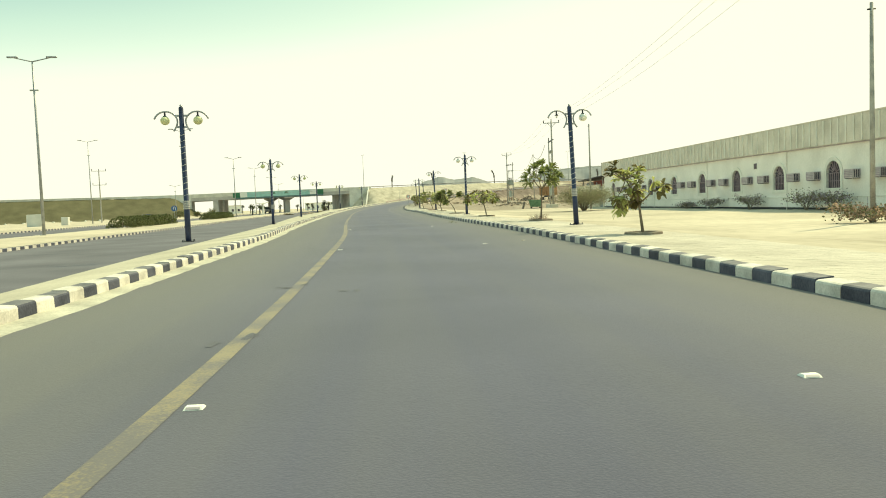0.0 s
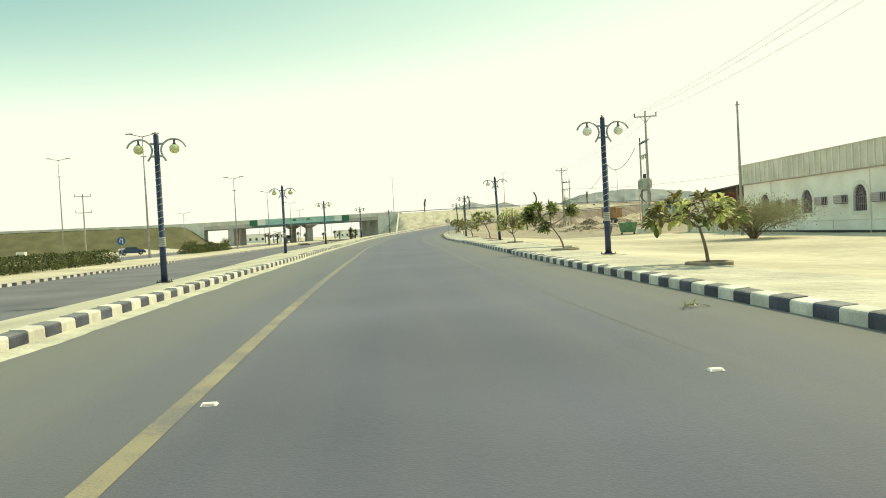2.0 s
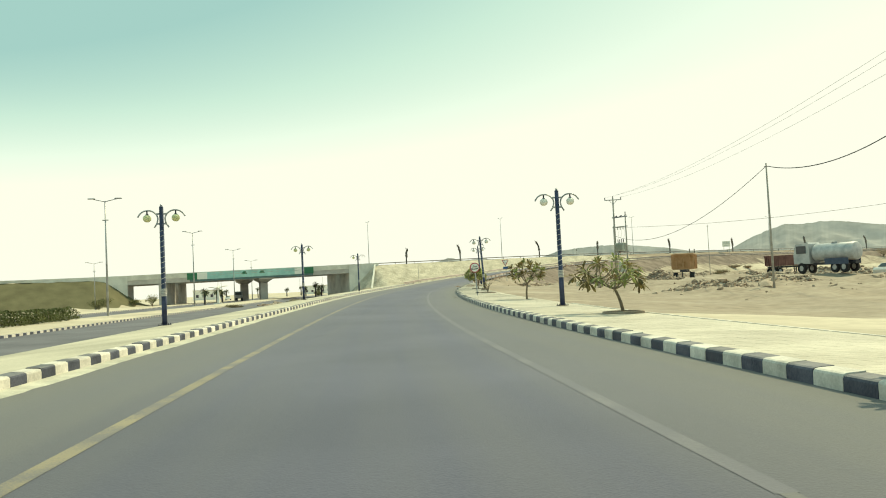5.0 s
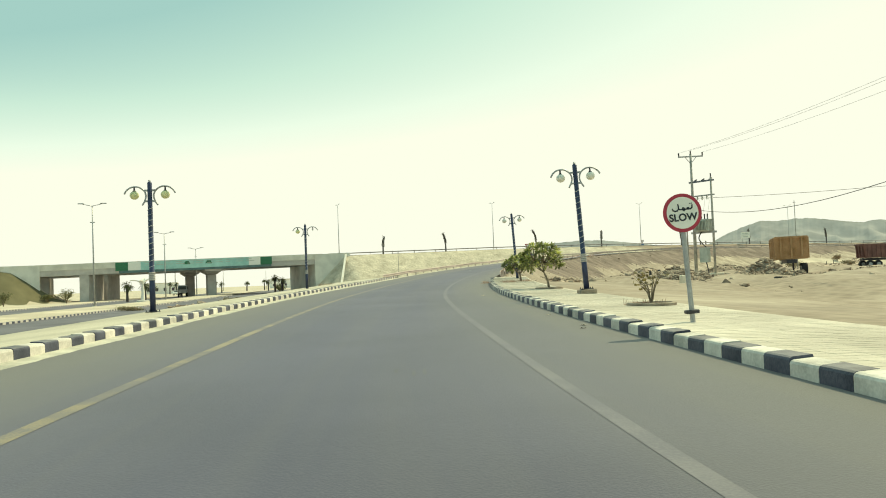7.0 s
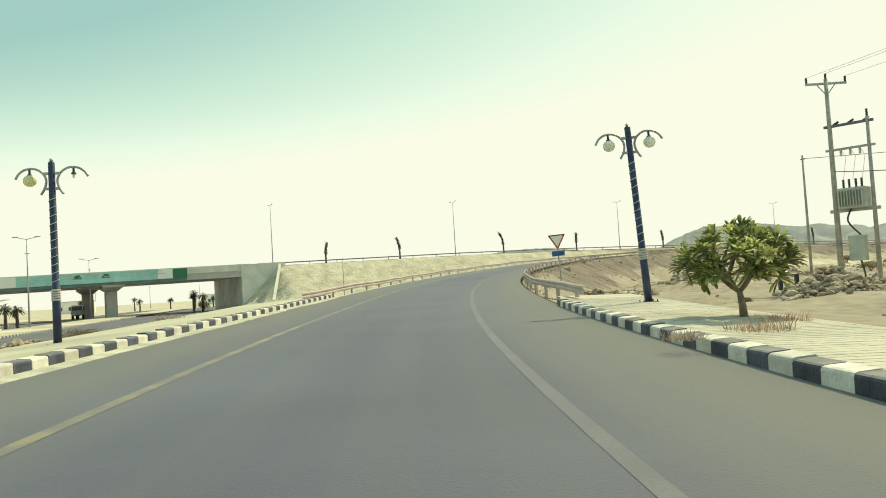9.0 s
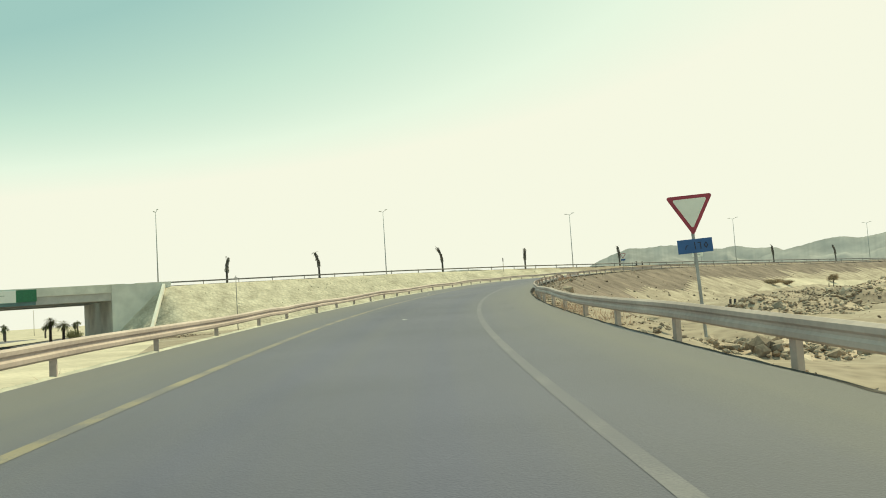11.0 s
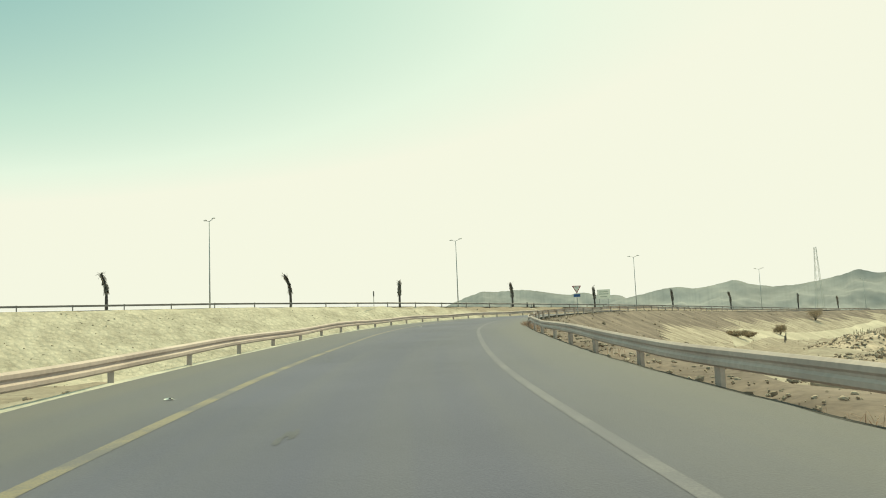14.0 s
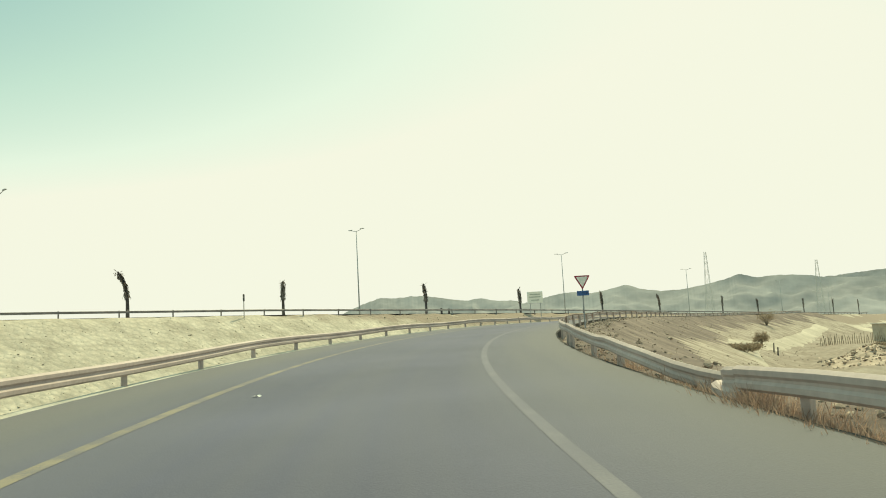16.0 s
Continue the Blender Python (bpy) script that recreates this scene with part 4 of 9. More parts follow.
for i, (x, y, h) in enumerate(((-25.5, 61.5, 12.9), (-25.7, 116.0, 13.0), (-25.4, 168.0, 12.2), (-27.0, 222.5, 12.9), (-25.7, 261.0, 11.7), (-26.9, 302.5, 10.8))):
    tall_lamp(pose(x, y, -0.24 + low(y), 0, 0, 3), h, 1.35, "tall grey twin-arm street lamp on the planted median", "tall lamps on the planted median")
for i, (x, y, h) in enumerate(((-53.6, 166.0, 16.6), (-57.8, 268.0, 10.6))):
    tall_lamp(pose(x, y, gz_at(x, y) - 0.05, 0, 0, 10), h, 1.5, "tall grey twin-arm street lamp on the open sand", "tall lamps beyond the far road")
for a in (-12.5, 33.5, 86.0, 150.0, 223.0, 320.0, 400.0):
    tall_lamp(pose(*hw(a, 0.6, -0.1), 0, 0, HW_TURN + 90), 13.6, 1.3, "thin tall street lamp on the highway median", "tall lamps on the highway", collar=False, steel="hazy_steel")


# ---- guard rails ----
def w_beam(bm, pts, up, back, z_top, height=0.26, close=True):
    """A W-section beam along pts; back: the offset across, away from the road."""
    prof = [(0.050, 0.004), (0.0, -0.030), (0.0, -0.085), (0.026, -0.115), (0.026, -0.145), (0.0, -0.175), (0.0, -0.230), (0.034, -height)]
    prof = prof + [(p[0] + 0.012, p[1]) for p in reversed(prof)]
    prev = None
    for p, n in pts:
        ring = [bm.verts.new((p[0] + n[0] * q[0] * back, p[1] + n[1] * q[0] * back, p[2] + z_top + q[1])) for q in prof]
        if prev:
            for k in range(len(prof)):
                bm.faces.new((prev[k], prev[(k + 1) % len(prof)], ring[(k + 1) % len(prof)], ring[k]))
        else:
            bm.faces.new(ring)
        prev = ring
    bm.faces.new(prev[::-1])
    bmesh.ops.recalc_face_normals(bm, faces=bm.faces)


def guard_rail(name, label, s0, s1, off, flip, bends=(), top=0.53, group="", sink=((0, 0.0), (999, 0.0))):
    root = tagged(new(name), label, "guard rail", group)
    rnd = random.Random(int(s0))
    wob = lambda s: 0.03 * math.sin(s * 0.9) * math.sin(s * 0.23 + 1) + sum(a * math.exp(-((s - c) / w)**2) for c, w, a in bends)
    dip = lambda s: -float(np.interp(s, [k[0] for k in sink], [k[1] for k in sink])) - 0.02 + 0.03 * math.sin(s * 0.37) + sum(-abs(a) * 0.5 * math.exp(-((s - c) / w)**2) for c, w, a in bends)
    seg = 6.0
    s = s0
    while s < s1 - 0.1:
        e = min(s + seg, s1)
        bm = bmesh.new()
        pts = []
        n = 8
        for i in range(n + 1):
            t = s + (e - s) * i / n
            p = list(on_road(t, off(t) + flip * wob(t), dip(t)))
            pts.append((p, side(t)))
        w_beam(bm, pts, 0, flip, top)
        part("beam", bm, M["rail_steel"], root, smooth=False)
        s = e
    s = s0 + 1.6
    while s < s1:
        x, y, z = on_road(s, off(s) + flip * (wob(s) + 0.12), 0)
        bm = bmesh.new()
        d = 0.05
        box(bm, x - d, x + d, y - d, y + d, z - 0.55, z + top - 0.03 + dip(s), bevel=0.006)
        part("post", bm, M["rail_steel"], root)
        s += 4.0
    return root

LR = lambda s: float(np.interp(s, [174, 190, 260, 520], [-5.3, -4.66, -4.64, -4.55]))
RR = lambda s: float(np.interp(s, [162, 178, 190, 235, 255, 275, 520], [4.9, 4.66, 4.5, 4.42, 4.36, 4.34, 4.36]))
guard_rail("guard_rail", "weathered steel guard rail with a kinked joint", 181.0, 500.0, LR, -1, bends=((206.2, 1.6, 0.14), (209.0, 1.8, -0.06)), group="guard rails of the ramp")
near_rail = guard_rail("guard_rail", "weathered steel guard rail above dry grass, its end crushed", 169.5, 260.5, lambda s: RR(s) + 0.05, 1, sink=((180, 0.0), (215, 0.03), (257, 0.05), (258.8, 0.11), (260.5, 0.19)), group="guard rails of the ramp")
# the crushed end: the beam folded back on itself, and a torn flap bent towards the road
bm = bmesh.new()
w_beam(bm, [(on_road(q, RR(q) + o, -z), (side(q)[0] * nx + ny * side(q)[1], side(q)[1] * nx - ny * side(q)[0])) for q, o, z, nx, ny in ((260.45, 0.05, 0.20, 1, 0), (260.75, 0.01, 0.21, 0.9, 0.3), (260.92, 0.05, 0.23, 0.3, 0.95), (260.90, 0.13, 0.26, -0.6, 0.8), (260.70, 0.18, 0.29, -1, 0.1))], 0, 1, 0.53)
part("folded_end", bm, M["rail_steel"], near_rail, "crushed beam end folded back on itself")
bm = bmesh.new()
rows = []
for q, o, z in ((260.35, 0.03, 0.10), (260.6, -0.03, 0.08), (260.9, -0.05, 0.10), (261.1, 0.0, 0.12)):
    rows.append([bm.verts.new(on_road(q, RR(q) + o + e, z + h)) for e, h in ((0.12, 0.02), (0.05, 0.015), (-0.01, -0.02), (-0.015, -0.09))])
for r0, r1 in zip(rows[:-1], rows[1:]):
    for k in range(3):
        bm.faces.new((r0[k], r1[k], r1[k + 1], r0[k + 1]))
flap = part("torn_flap", bm, M["rail_steel"], near_rail, "torn steel flap bent towards the road")
flap.modifiers.new("thick", 'SOLIDIFY').thickness = 0.012
guard_rail("guard_rail", "bent and battered steel guard rail", 260.6, 275.0, lambda s: RR(s) + 0.50 * math.exp(-((s - 260.6) / 1.4)**2), 1, bends=((269.5, 1.5, 0.18),), sink=((260.6, 0.42), (262.0, 0.33), (264.0, 0.18), (267.0, 0.03), (275, 0.0)), group="guard rails of the ramp")
guard_rail("guard_rail", "steel guard rail curving away with the ramp", 275.2, 500.0, RR, 1, bends=((276.5, 1.6, 0.12),), group="guard rails of the ramp")


def hw_rail(name, a0, a1, p):
    root = tagged(new(name), "long dark steel guard rail along the highway edge", "guard rail", "guard rails of the highway")
    a = a0
    while a < a1:
        b = min(a + 24, a1)
        bm = bmesh.new()
        w_beam(bm, [(hw(a + (b - a) * i / 4, p), HWN) for i in range(5)], 0, -1, 0.54, 0.24)
        part("beam", bm, M["rail_slate"], root)
        a = b
    a = a0
    while a <= a1:
        x, y, z = hw(a, p - 0.1)
        bm = bmesh.new()
        box(bm, x - 0.06, x + 0.06, y - 0.06, y + 0.06, z - 0.4, z + 0.58)
        part("post", bm, M["rail_slate"], root)
        a += 6.0
    return root

hw_rail("guard_rail", -14.0, 420.0, 12.6)
bm = bmesh.new()
for p0, p1 in ((-12.0, -1.5), (1.5, 12.0)):
    prev = None
    for a in list(range(-400, -84, 12)) + [-84]:
        r = [bm.verts.new(hw(a, p0, -0.10)), bm.verts.new(hw(a, p1, -0.10))]
        if prev:
            bm.faces.new((prev[0], r[0], r[1], prev[1]))
        prev = r
    prev = None
    for a in [-25] + list(range(-18, 420, 12)):
        r = [bm.verts.new(hw(a, p0, -0.10)), bm.verts.new(hw(a, p1, -0.10))]
        if prev:
            bm.faces.new((prev[0], r[0], r[1], prev[1]))
        prev = r
bmesh.ops.recalc_face_normals(bm, faces=bm.faces)
tagged(finish("road_4", bm, M["asphalt_old"]), "highway carriageways on top of the bank", "road", kind="structure")


# ---- signs ----
def round_plate(r, t, z):
    bm = bmesh.new()
    tube(bm, [(0, t / 2, z), (0, -t / 2, z)], r, 40)
    return bm


def letters(text, size, place, material, parent, name="lettering", align='CENTER'):
    cu = bpy.data.curves.new(name, 'FONT')
    cu.body, cu.size, cu.align_x, cu.align_y, cu.extrude = text, size, align, 'CENTER', 0.001
    cu.offset = 0.004
    tmp = bpy.data.objects.new(name, cu)
    scene.collection.objects.link(tmp)
    bpy.context.view_layer.update()
    me = bpy.data.meshes.new_from_object(tmp.evaluated_get(bpy.context.evaluated_depsgraph_get()))
    bpy.data.objects.remove(tmp)
    bpy.data.curves.remove(cu)
    me.materials.append(material)
    ob = new(name, me)
    ob.parent = parent
    ob.matrix_basis = Matrix.Translation(place) @ pose(0, 0, 0, 90, 0, 0)
    return ob


def stroke(bm, pts, w=0.012, y=-0.016):
    for a, b in zip(pts[:-1], pts[1:]):
        a, b = Vector((a[0], 0, a[1])), Vector((b[0], 0, b[1]))
        d = (b - a).normalized()
        n = Vector((-d.z, 0, d.x)) * w
        e = d * w * 0.6
        bm.faces.new([bm.verts.new((v.x, y, v.z)) for v in (a - n - e, a + n - e, b + n + e, b - n + e)])


sgn_x, sgn_y = 7.72, 128.57
root = thing("slow_sign", pose(sgn_x, sgn_y, 0.57, 0, -3.2, -8) @ Matrix.Diagonal((1.14, 1.14, 1.14, 1.0)), "round red-bordered slow sign on a leaning grey post", "road sign")
bm = bmesh.new()
tube(bm, [(0, 0, -0.1), (0, 0, 1.28), (0, 0.0, 1.62)], 0.034, 10)
part("post", bm, M["steel_grey"], root)
# dark cloth tied round the post, built as a plain box
bm = bmesh.new()
box(bm, -0.09, 0.09, -0.06, 0.06, 0.14, 0.19, bevel=0.01)
part("clamp", bm, M["dark_metal"], root, "dark cloth tie round the post")
plate = part("plate", round_plate(0.262, 0.012, 1.50), M["sign_red"], root, "red round plate")
plate.location = (0, -0.045, 0)
face = part("face", round_plate(0.215, 0.006, 1.50), M["sign_white"], plate, "white round face")
face.location = (0, -0.010, 0)
letters("SLOW", 0.135, (0, -0.062, 1.435), M["ink"], root, "english_lettering")
bm = bmesh.new()
ar = lambda pts: [(x * 0.001, 1.50 + z * 0.001) for x, z in pts]
# the Arabic word, drawn in strokes from right to left
stroke(bm, ar([(135, 95), (132, 62), (112, 45), (85, 45)]), 0.009)
stroke(bm, ar([(98, 45), (88, 62), (70, 62), (62, 45), (82, 42)]), 0.008)
stroke(bm, ar([(65, 45), (35, 45), (22, 64), (5, 64), (0, 45), (22, 24), (34, 38), (20, 46), (-28, 45)]), 0.008)
stroke(bm, ar([(-28, 45), (-48, 48), (-54, 120)]), 0.009)
stroke(bm, ar([(-50, 60), (-68, 32), (-100, 26), (-128, 40), (-134, 62)]), 0.009)
for dx in (108, 132):
    stroke(bm, ar([(dx - 5, 118), (dx + 5, 118)]), 0.007)
word = part("arabic_lettering", bm, M["ink"], root)
word.location = (0, -0.046, 0.0)


def yield_sign(m, side_len, label, h, plate=True):
    root = thing("yield_sign", m, label, "road sign")
    bm = bmesh.new()
    tube(bm, [(0, 0, -0.4), (0, 0, h - 0.1)], 0.036, 10)
    part("post", bm, M["steel_grey"], root)
    def tri_plate(r, t):
        bm = bmesh.new()
        cs = [(-r, r * 0.577), (r, r * 0.577), (0, -r * 1.155)]
        rr = r * 0.09
        pts = []
        for i, (x, z) in enumerate(cs):
            for k in range(5):
                a = math.radians((150, 30, 270)[i] + (60 - 30 * k) * (1 if i != 9 else 1))
                pts.append((x * (1 - rr / r) + rr * math.cos(a), z * (1 - rr / r) + rr * math.sin(a)))
        f = [bm.verts.new((x, -t / 2, z)) for x, z in pts]
        b = [bm.verts.new((x, t / 2, z)) for x, z in pts]
        bm.faces.new(f[::-1])
        bm.faces.new(b)
        for k in range(len(f)):
            bm.faces.new((f[k], f[(k + 1) % len(f)], b[(k + 1) % len(f)], b[k]))
        bmesh.ops.recalc_face_normals(bm, faces=bm.faces)
        return bm
    r = side_len / 2
    tp = part("plate", tri_plate(r, 0.014), M["sign_dull"], root, "triangular plate with a faded dark red border")
    tp.location = (0, -0.05, h - r * 0.577)
    ti = part("face", tri_plate(r * 0.74, 0.008), M["sign_white"], tp, "white triangular face")
    ti.location = (0, -0.010, 0)
    if plate:
        bm = bmesh.new()
        box(bm, -r * 0.78, r * 0.78, -0.062, -0.046, h - r * 2.58, h - r * 1.95, bevel=0.004)
        pl = part("distance_plate", bm, M["sign_blue"], root, "blue plate with faded figures")
        zc = h - r * 2.26
        bm = bmesh.new()
        # faded figures in Arabic numerals: one, six, five, and the letter for metres
        def fig(x0, pts):
            stroke(bm, [(x0 + x * r * 0.10, zc + z * r * 0.15) for x, z in pts], r * 0.020, -0.066)
        fig(-r * 0.02, [(0, 1), (0.2, -1)])
        fig(r * 0.18, [(-0.5, 0.9), (0.6, 0.9), (0.6, -1)])
        fig(r * 0.48, [(0, 0.8), (0.8, 0), (0, -0.8), (-0.8, 0), (0, 0.8)])
        fig(-r * 0.40, [(0.8, 0.2), (0, 0.2), (-0.4, -0.8)])
        part("figures", bm, M["ink"], pl)
    return root

yx, yy = 22.57, 192.43
yield_sign(pose(yx, yy, 1.75, 0, -2.5, -20), 0.98, "red-bordered yield sign with a blue distance plate", 2.72)
yield_sign(pose(67.9, 271.1, gz_at(67.9, 271.1), 0, 0, -38), 0.74, "small yield sign beside the upper ramp", 2.52)

root = thing("board_sign", pose(134.0, 345.5, 7.9, 0, 0, -38), "pale rectangular board sign on two posts", "road sign")
bm = bmesh.new()
box(bm, -1.35, 1.35, -0.03, 0.03, 2.1, 4.1, bevel=0.02)
bd = part("board", bm, M["sign_white"], root)
for zz, w in ((3.6, 0.9), (3.15, 1.0), (2.6, 0.7)):
    bm = bmesh.new()
    box(bm, -w, w, -0.040, -0.034, zz - 0.09, zz + 0.09)
    part("text_bar", bm, M["transformer"], bd)
for xx in (-0.9, 0.9):
    bm = bmesh.new()
    box(bm, xx - 0.06, xx + 0.06, 0.03, 0.15, -0.6, 3.9)
    part("post", bm, M["steel_grey"], root)

root = thing("u_turn_sign", pose(-24.7, 103.74, -0.24, 0, 0, 12), "round blue u-turn sign on a thin post", "road sign")
bm = bmesh.new()
tube(bm, [(0, 0, -0.1), (0, 0, 1.9)], 0.03, 8)
part("post", bm, M["steel_grey"], root)
pl = part("plate", round_plate(0.37, 0.02, 1.90), M["sign_blue"], root, "blue round plate")
pl.location = (0, -0.04, 0)
bm = bmesh.new()
stroke(bm, [(0.14, 1.66), (0.14, 1.98), (0.08, 2.10), (-0.04, 2.10), (-0.10, 1.98), (-0.10, 1.80)], 0.035, -0.055)
part("arrow", bm, M["sign_white"], pl, "white turning arrow")

# ---- plants ----
def leaf(bm, base, direction, length, width, rnd, droop=0.25):
    """One long leaf, folded along its rib and drooping to its tip."""
    d = Vector(direction).normalized()
    sidev = d.cross(Vector((0, 0, 1)))
    if sidev.length < 0.1:
        sidev = Vector((1, 0, 0))
    sidev = (sidev.normalized() + Vector((rnd.uniform(-.3, .3), rnd.uniform(-.3, .3), rnd.uniform(-.3, .3)))).normalized()
    up = sidev.cross(d).normalized()
    b = Vector(base)
    rows = []
    for t, w in ((0.0, 0.10), (0.3, 0.50), (0.65, 0.95), (0.88, 0.90), (1.0, 0.25)):
        c = b + d * length * t - Vector((0, 0, 1)) * droop * length * t * t
        rows.append([bm.verts.new(c - sidev * width * w / 2 + up * width * 0.18 * w), bm.verts.new(c), bm.verts.new(c + sidev * width * w / 2 + up * width * 0.18 * w)])
    for a, c in zip(rows[:-1], rows[1:]):
        bm.faces.new((a[0], a[1], c[1], c[0]))
        bm.faces.new((a[1], a[2], c[2], c[1]))


def frangipani(m, seed, height, spread, lean, label, mats=("leaf",), tips=26, leaves=13, leaf_len=0.30, trunk_h=0.45, flowers=0, ring=0.0, trunk_r=0.05, drop=0.0, lobes=(), broad=0.25):
    rnd = random.Random(seed)
    root = thing("frangipani_tree", m, label, "tree", "young trees along the pavement")
    th = height * trunk_h
    top = Vector((lean[0], lean[1], th))
    kn = Vector((lean[0] * 0.25 + rnd.uniform(-.03, .03), lean[1] * 0.3, th * 0.45))
    bm = bmesh.new()
    tube(bm, arc([(0, 0, -0.08), kn, top], 5), [trunk_r * (1.15 - 0.45 * i / 10) for i in range(11)], 9)
    part("trunk", bm, M["bark"], root, smooth=True)
    # tips spread over a dome; each hangs on the nearest of the main limbs
    ends = []
    ch = height - th
    mid = top + Vector((lean[0] * 0.5, lean[1] * 0.5, ch * (0.42 - 0.25 * drop)))
    rx, rz = max(0.2, spread / 2 - leaf_len * 0.55), max(0.15, ch * 0.60 - leaf_len * 0.45)
    pts = []
    for k in range(tips):
        el = math.asin(max(-1, min(1, -0.50 + 1.5 * (k + 0.5) / tips)))
        a = 2.39996 * k + rnd.uniform(-.25, .25)
        q = rnd.uniform(0.72, 1.04)
        pts.append(mid + Vector((math.cos(a) * math.cos(el) * rx * q, math.sin(a) * math.cos(el) * rx * q, math.sin(el) * rz * q)))
    if lobes:
        # uneven crown: each lobe (x, y, z, radius) carries its share of the tips
        pts = []
        whole = sum(q[3]**2 for q in lobes)
        for lx, ly, lz, lr in lobes:
            for k in range(max(2, round(tips * lr * lr / whole))):
                v = Vector((rnd.gauss(0, 1), rnd.gauss(0, 1), rnd.gauss(0, 1))).normalized() * lr * rnd.uniform(0.55, 1.0)
                pts.append(Vector((lx, ly, lz)) + v)
        mid = sum(pts, Vector()) / len(pts)
    nb = 5
    limbs = [[] for k in range(nb)]
    hubs = []
    for k in range(nb):
        a = 2 * math.pi * k / nb + rnd.uniform(-.4, .4)
        hubs.append(Vector(lobes[k % len(lobes)][:3]) * 0.75 + top * 0.25 if lobes else mid + Vector((math.cos(a) * rx * 0.42, math.sin(a) * rx * 0.42, -rz * rnd.uniform(0.15, 0.40))))
    for p in pts:
        limbs[min(range(nb), key=lambda k: (hubs[k] - p).length)].append(p)
    for k in range(nb):
        bm = bmesh.new()
        p1 = hubs[k]
        tube(bm, arc([top, (top + p1) / 2 + Vector((0, 0, -0.03)), p1], 3), [trunk_r * (0.62 - 0.2 * i / 6) for i in range(7)], 7)
        for p in limbs[k]:
            tube(bm, [p1, (p1 + p) / 2 + Vector((0, 0, -0.04)), p], [trunk_r * 0.38, trunk_r * 0.32, trunk_r * 0.24], 6)
            ends.append((p, (p - mid).normalized()))
        part("limb", bm, M["bark"], root, smooth=True)
    for mi_, mname in enumerate(mats):
        bm = bmesh.new()
        for i, (p, d) in enumerate(ends):
            if i % len(mats) != mi_:
                continue
            for j in range(int(leaves * 1.5)):
                a = 2.4 * j + rnd.uniform(-.3, .3)
                el = rnd.uniform(-0.45, 1.15) - drop
                v = Vector((math.cos(a) * math.cos(el), math.sin(a) * math.cos(el), math.sin(el))) + d * 0.75
                leaf(bm, p - Vector((0, 0, 0.02)) + v * 0.02, v, leaf_len * rnd.uniform(0.5, 0.95), leaf_len * broad * rnd.uniform(0.85, 1.15), rnd, rnd.uniform(0.05, 0.3) + drop * 0.5)
        part("foliage", bm, M[mname], root)
    if flowers:
        bm = bmesh.new()
        for i in range(flowers):
            p, d = rnd.choice(ends)
            c = p + Vector((rnd.uniform(-.08, .08), rnd.uniform(-.08, .08), rnd.uniform(0.05, .16)))
            for k in range(5):
                a = 2 * math.pi * k / 5
                leaf(bm, c, (math.cos(a), math.sin(a), 0.5), 0.05, 0.03, rnd, 0.1)
        part("flowers", bm, M["petal"], root, "white flowers")
    if ring:
        planter(m, ring)
    return root


def planter(m, r):
    root = thing("planter_ring", m, "low brown concrete ring with bare soil", "planter", "planter rings in the pavement")
    bm = bmesh.new()
    n = 28
    r *= 0.9
    prof = [(r, -0.05), (r, 0.045), (r - 0.02, 0.06), (r - 0.09, 0.06), (r - 0.10, 0.045), (r - 0.10, -0.05)]
    rings = [[bm.verts.new((p[0] * math.cos(2 * math.pi * k / n), p[0] * math.sin(2 * math.pi * k / n), p[1])) for p in prof] for k in range(n)]
    for k in range(n):
        for j in range(len(prof) - 1):
            bm.faces.new((rings[k][j], rings[(k + 1) % n][j], rings[(k + 1) % n][j + 1], rings[k][j + 1]))
    bmesh.ops.recalc_face_normals(bm, faces=bm.faces)
    part("rim", bm, M["terracotta"], root)
    bm = bmesh.new()
    c = bm.verts.new((0, 0, 0.05))
    vs = [bm.verts.new(((r - 0.1) * math.cos(2 * math.pi * k / n), (r - 0.1) * math.sin(2 * math.pi * k / n), 0.03)) for k in range(n)]
    for k in range(n):
        bm.faces.new((c, vs[k], vs[(k + 1) % n]))
    part("soil", bm, M["soil"], root)


def tuft(m, seed, r, h, n, label, mat_name="dry_grass", lean=0.4, name="dry_grass_tuft"):
    rnd = random.Random(seed)
    bm = bmesh.new()
    for i in range(n):
        a, rr = rnd.uniform(0, 6.28), r * rnd.uniform(0.0, 1.0)**0.7
        b = Vector((math.cos(a) * rr, math.sin(a) * rr, -0.02))
        hh = h * (0.22 + 1.05 * rnd.uniform(0.0, 1.0)**2.2)
        tip = b + Vector((math.cos(a) * rnd.uniform(0, lean) * h + rnd.uniform(-.6, .6) * h, math.sin(a) * rnd.uniform(0, lean) * h + rnd.uniform(-.6, .6) * h, hh))
        w = Vector((rnd.uniform(-1, 1), rnd.uniform(-1, 1), 0)).normalized() * 0.004
        mid = (b + tip) / 2 + Vector((0, 0, hh * 0.12))
        v = [bm.verts.new(b - w), bm.verts.new(b + w), bm.verts.new(mid + w), bm.verts.new(mid - w), bm.verts.new(tip)]
        bm.faces.new((v[0], v[1], v[2], v[3]))
        bm.faces.new((v[3], v[2], v[4]))
    ob = finish(name, bm, M[mat_name])
    ob.matrix_world = m
    return tagged(ob, label, "grass", kind="stuff")


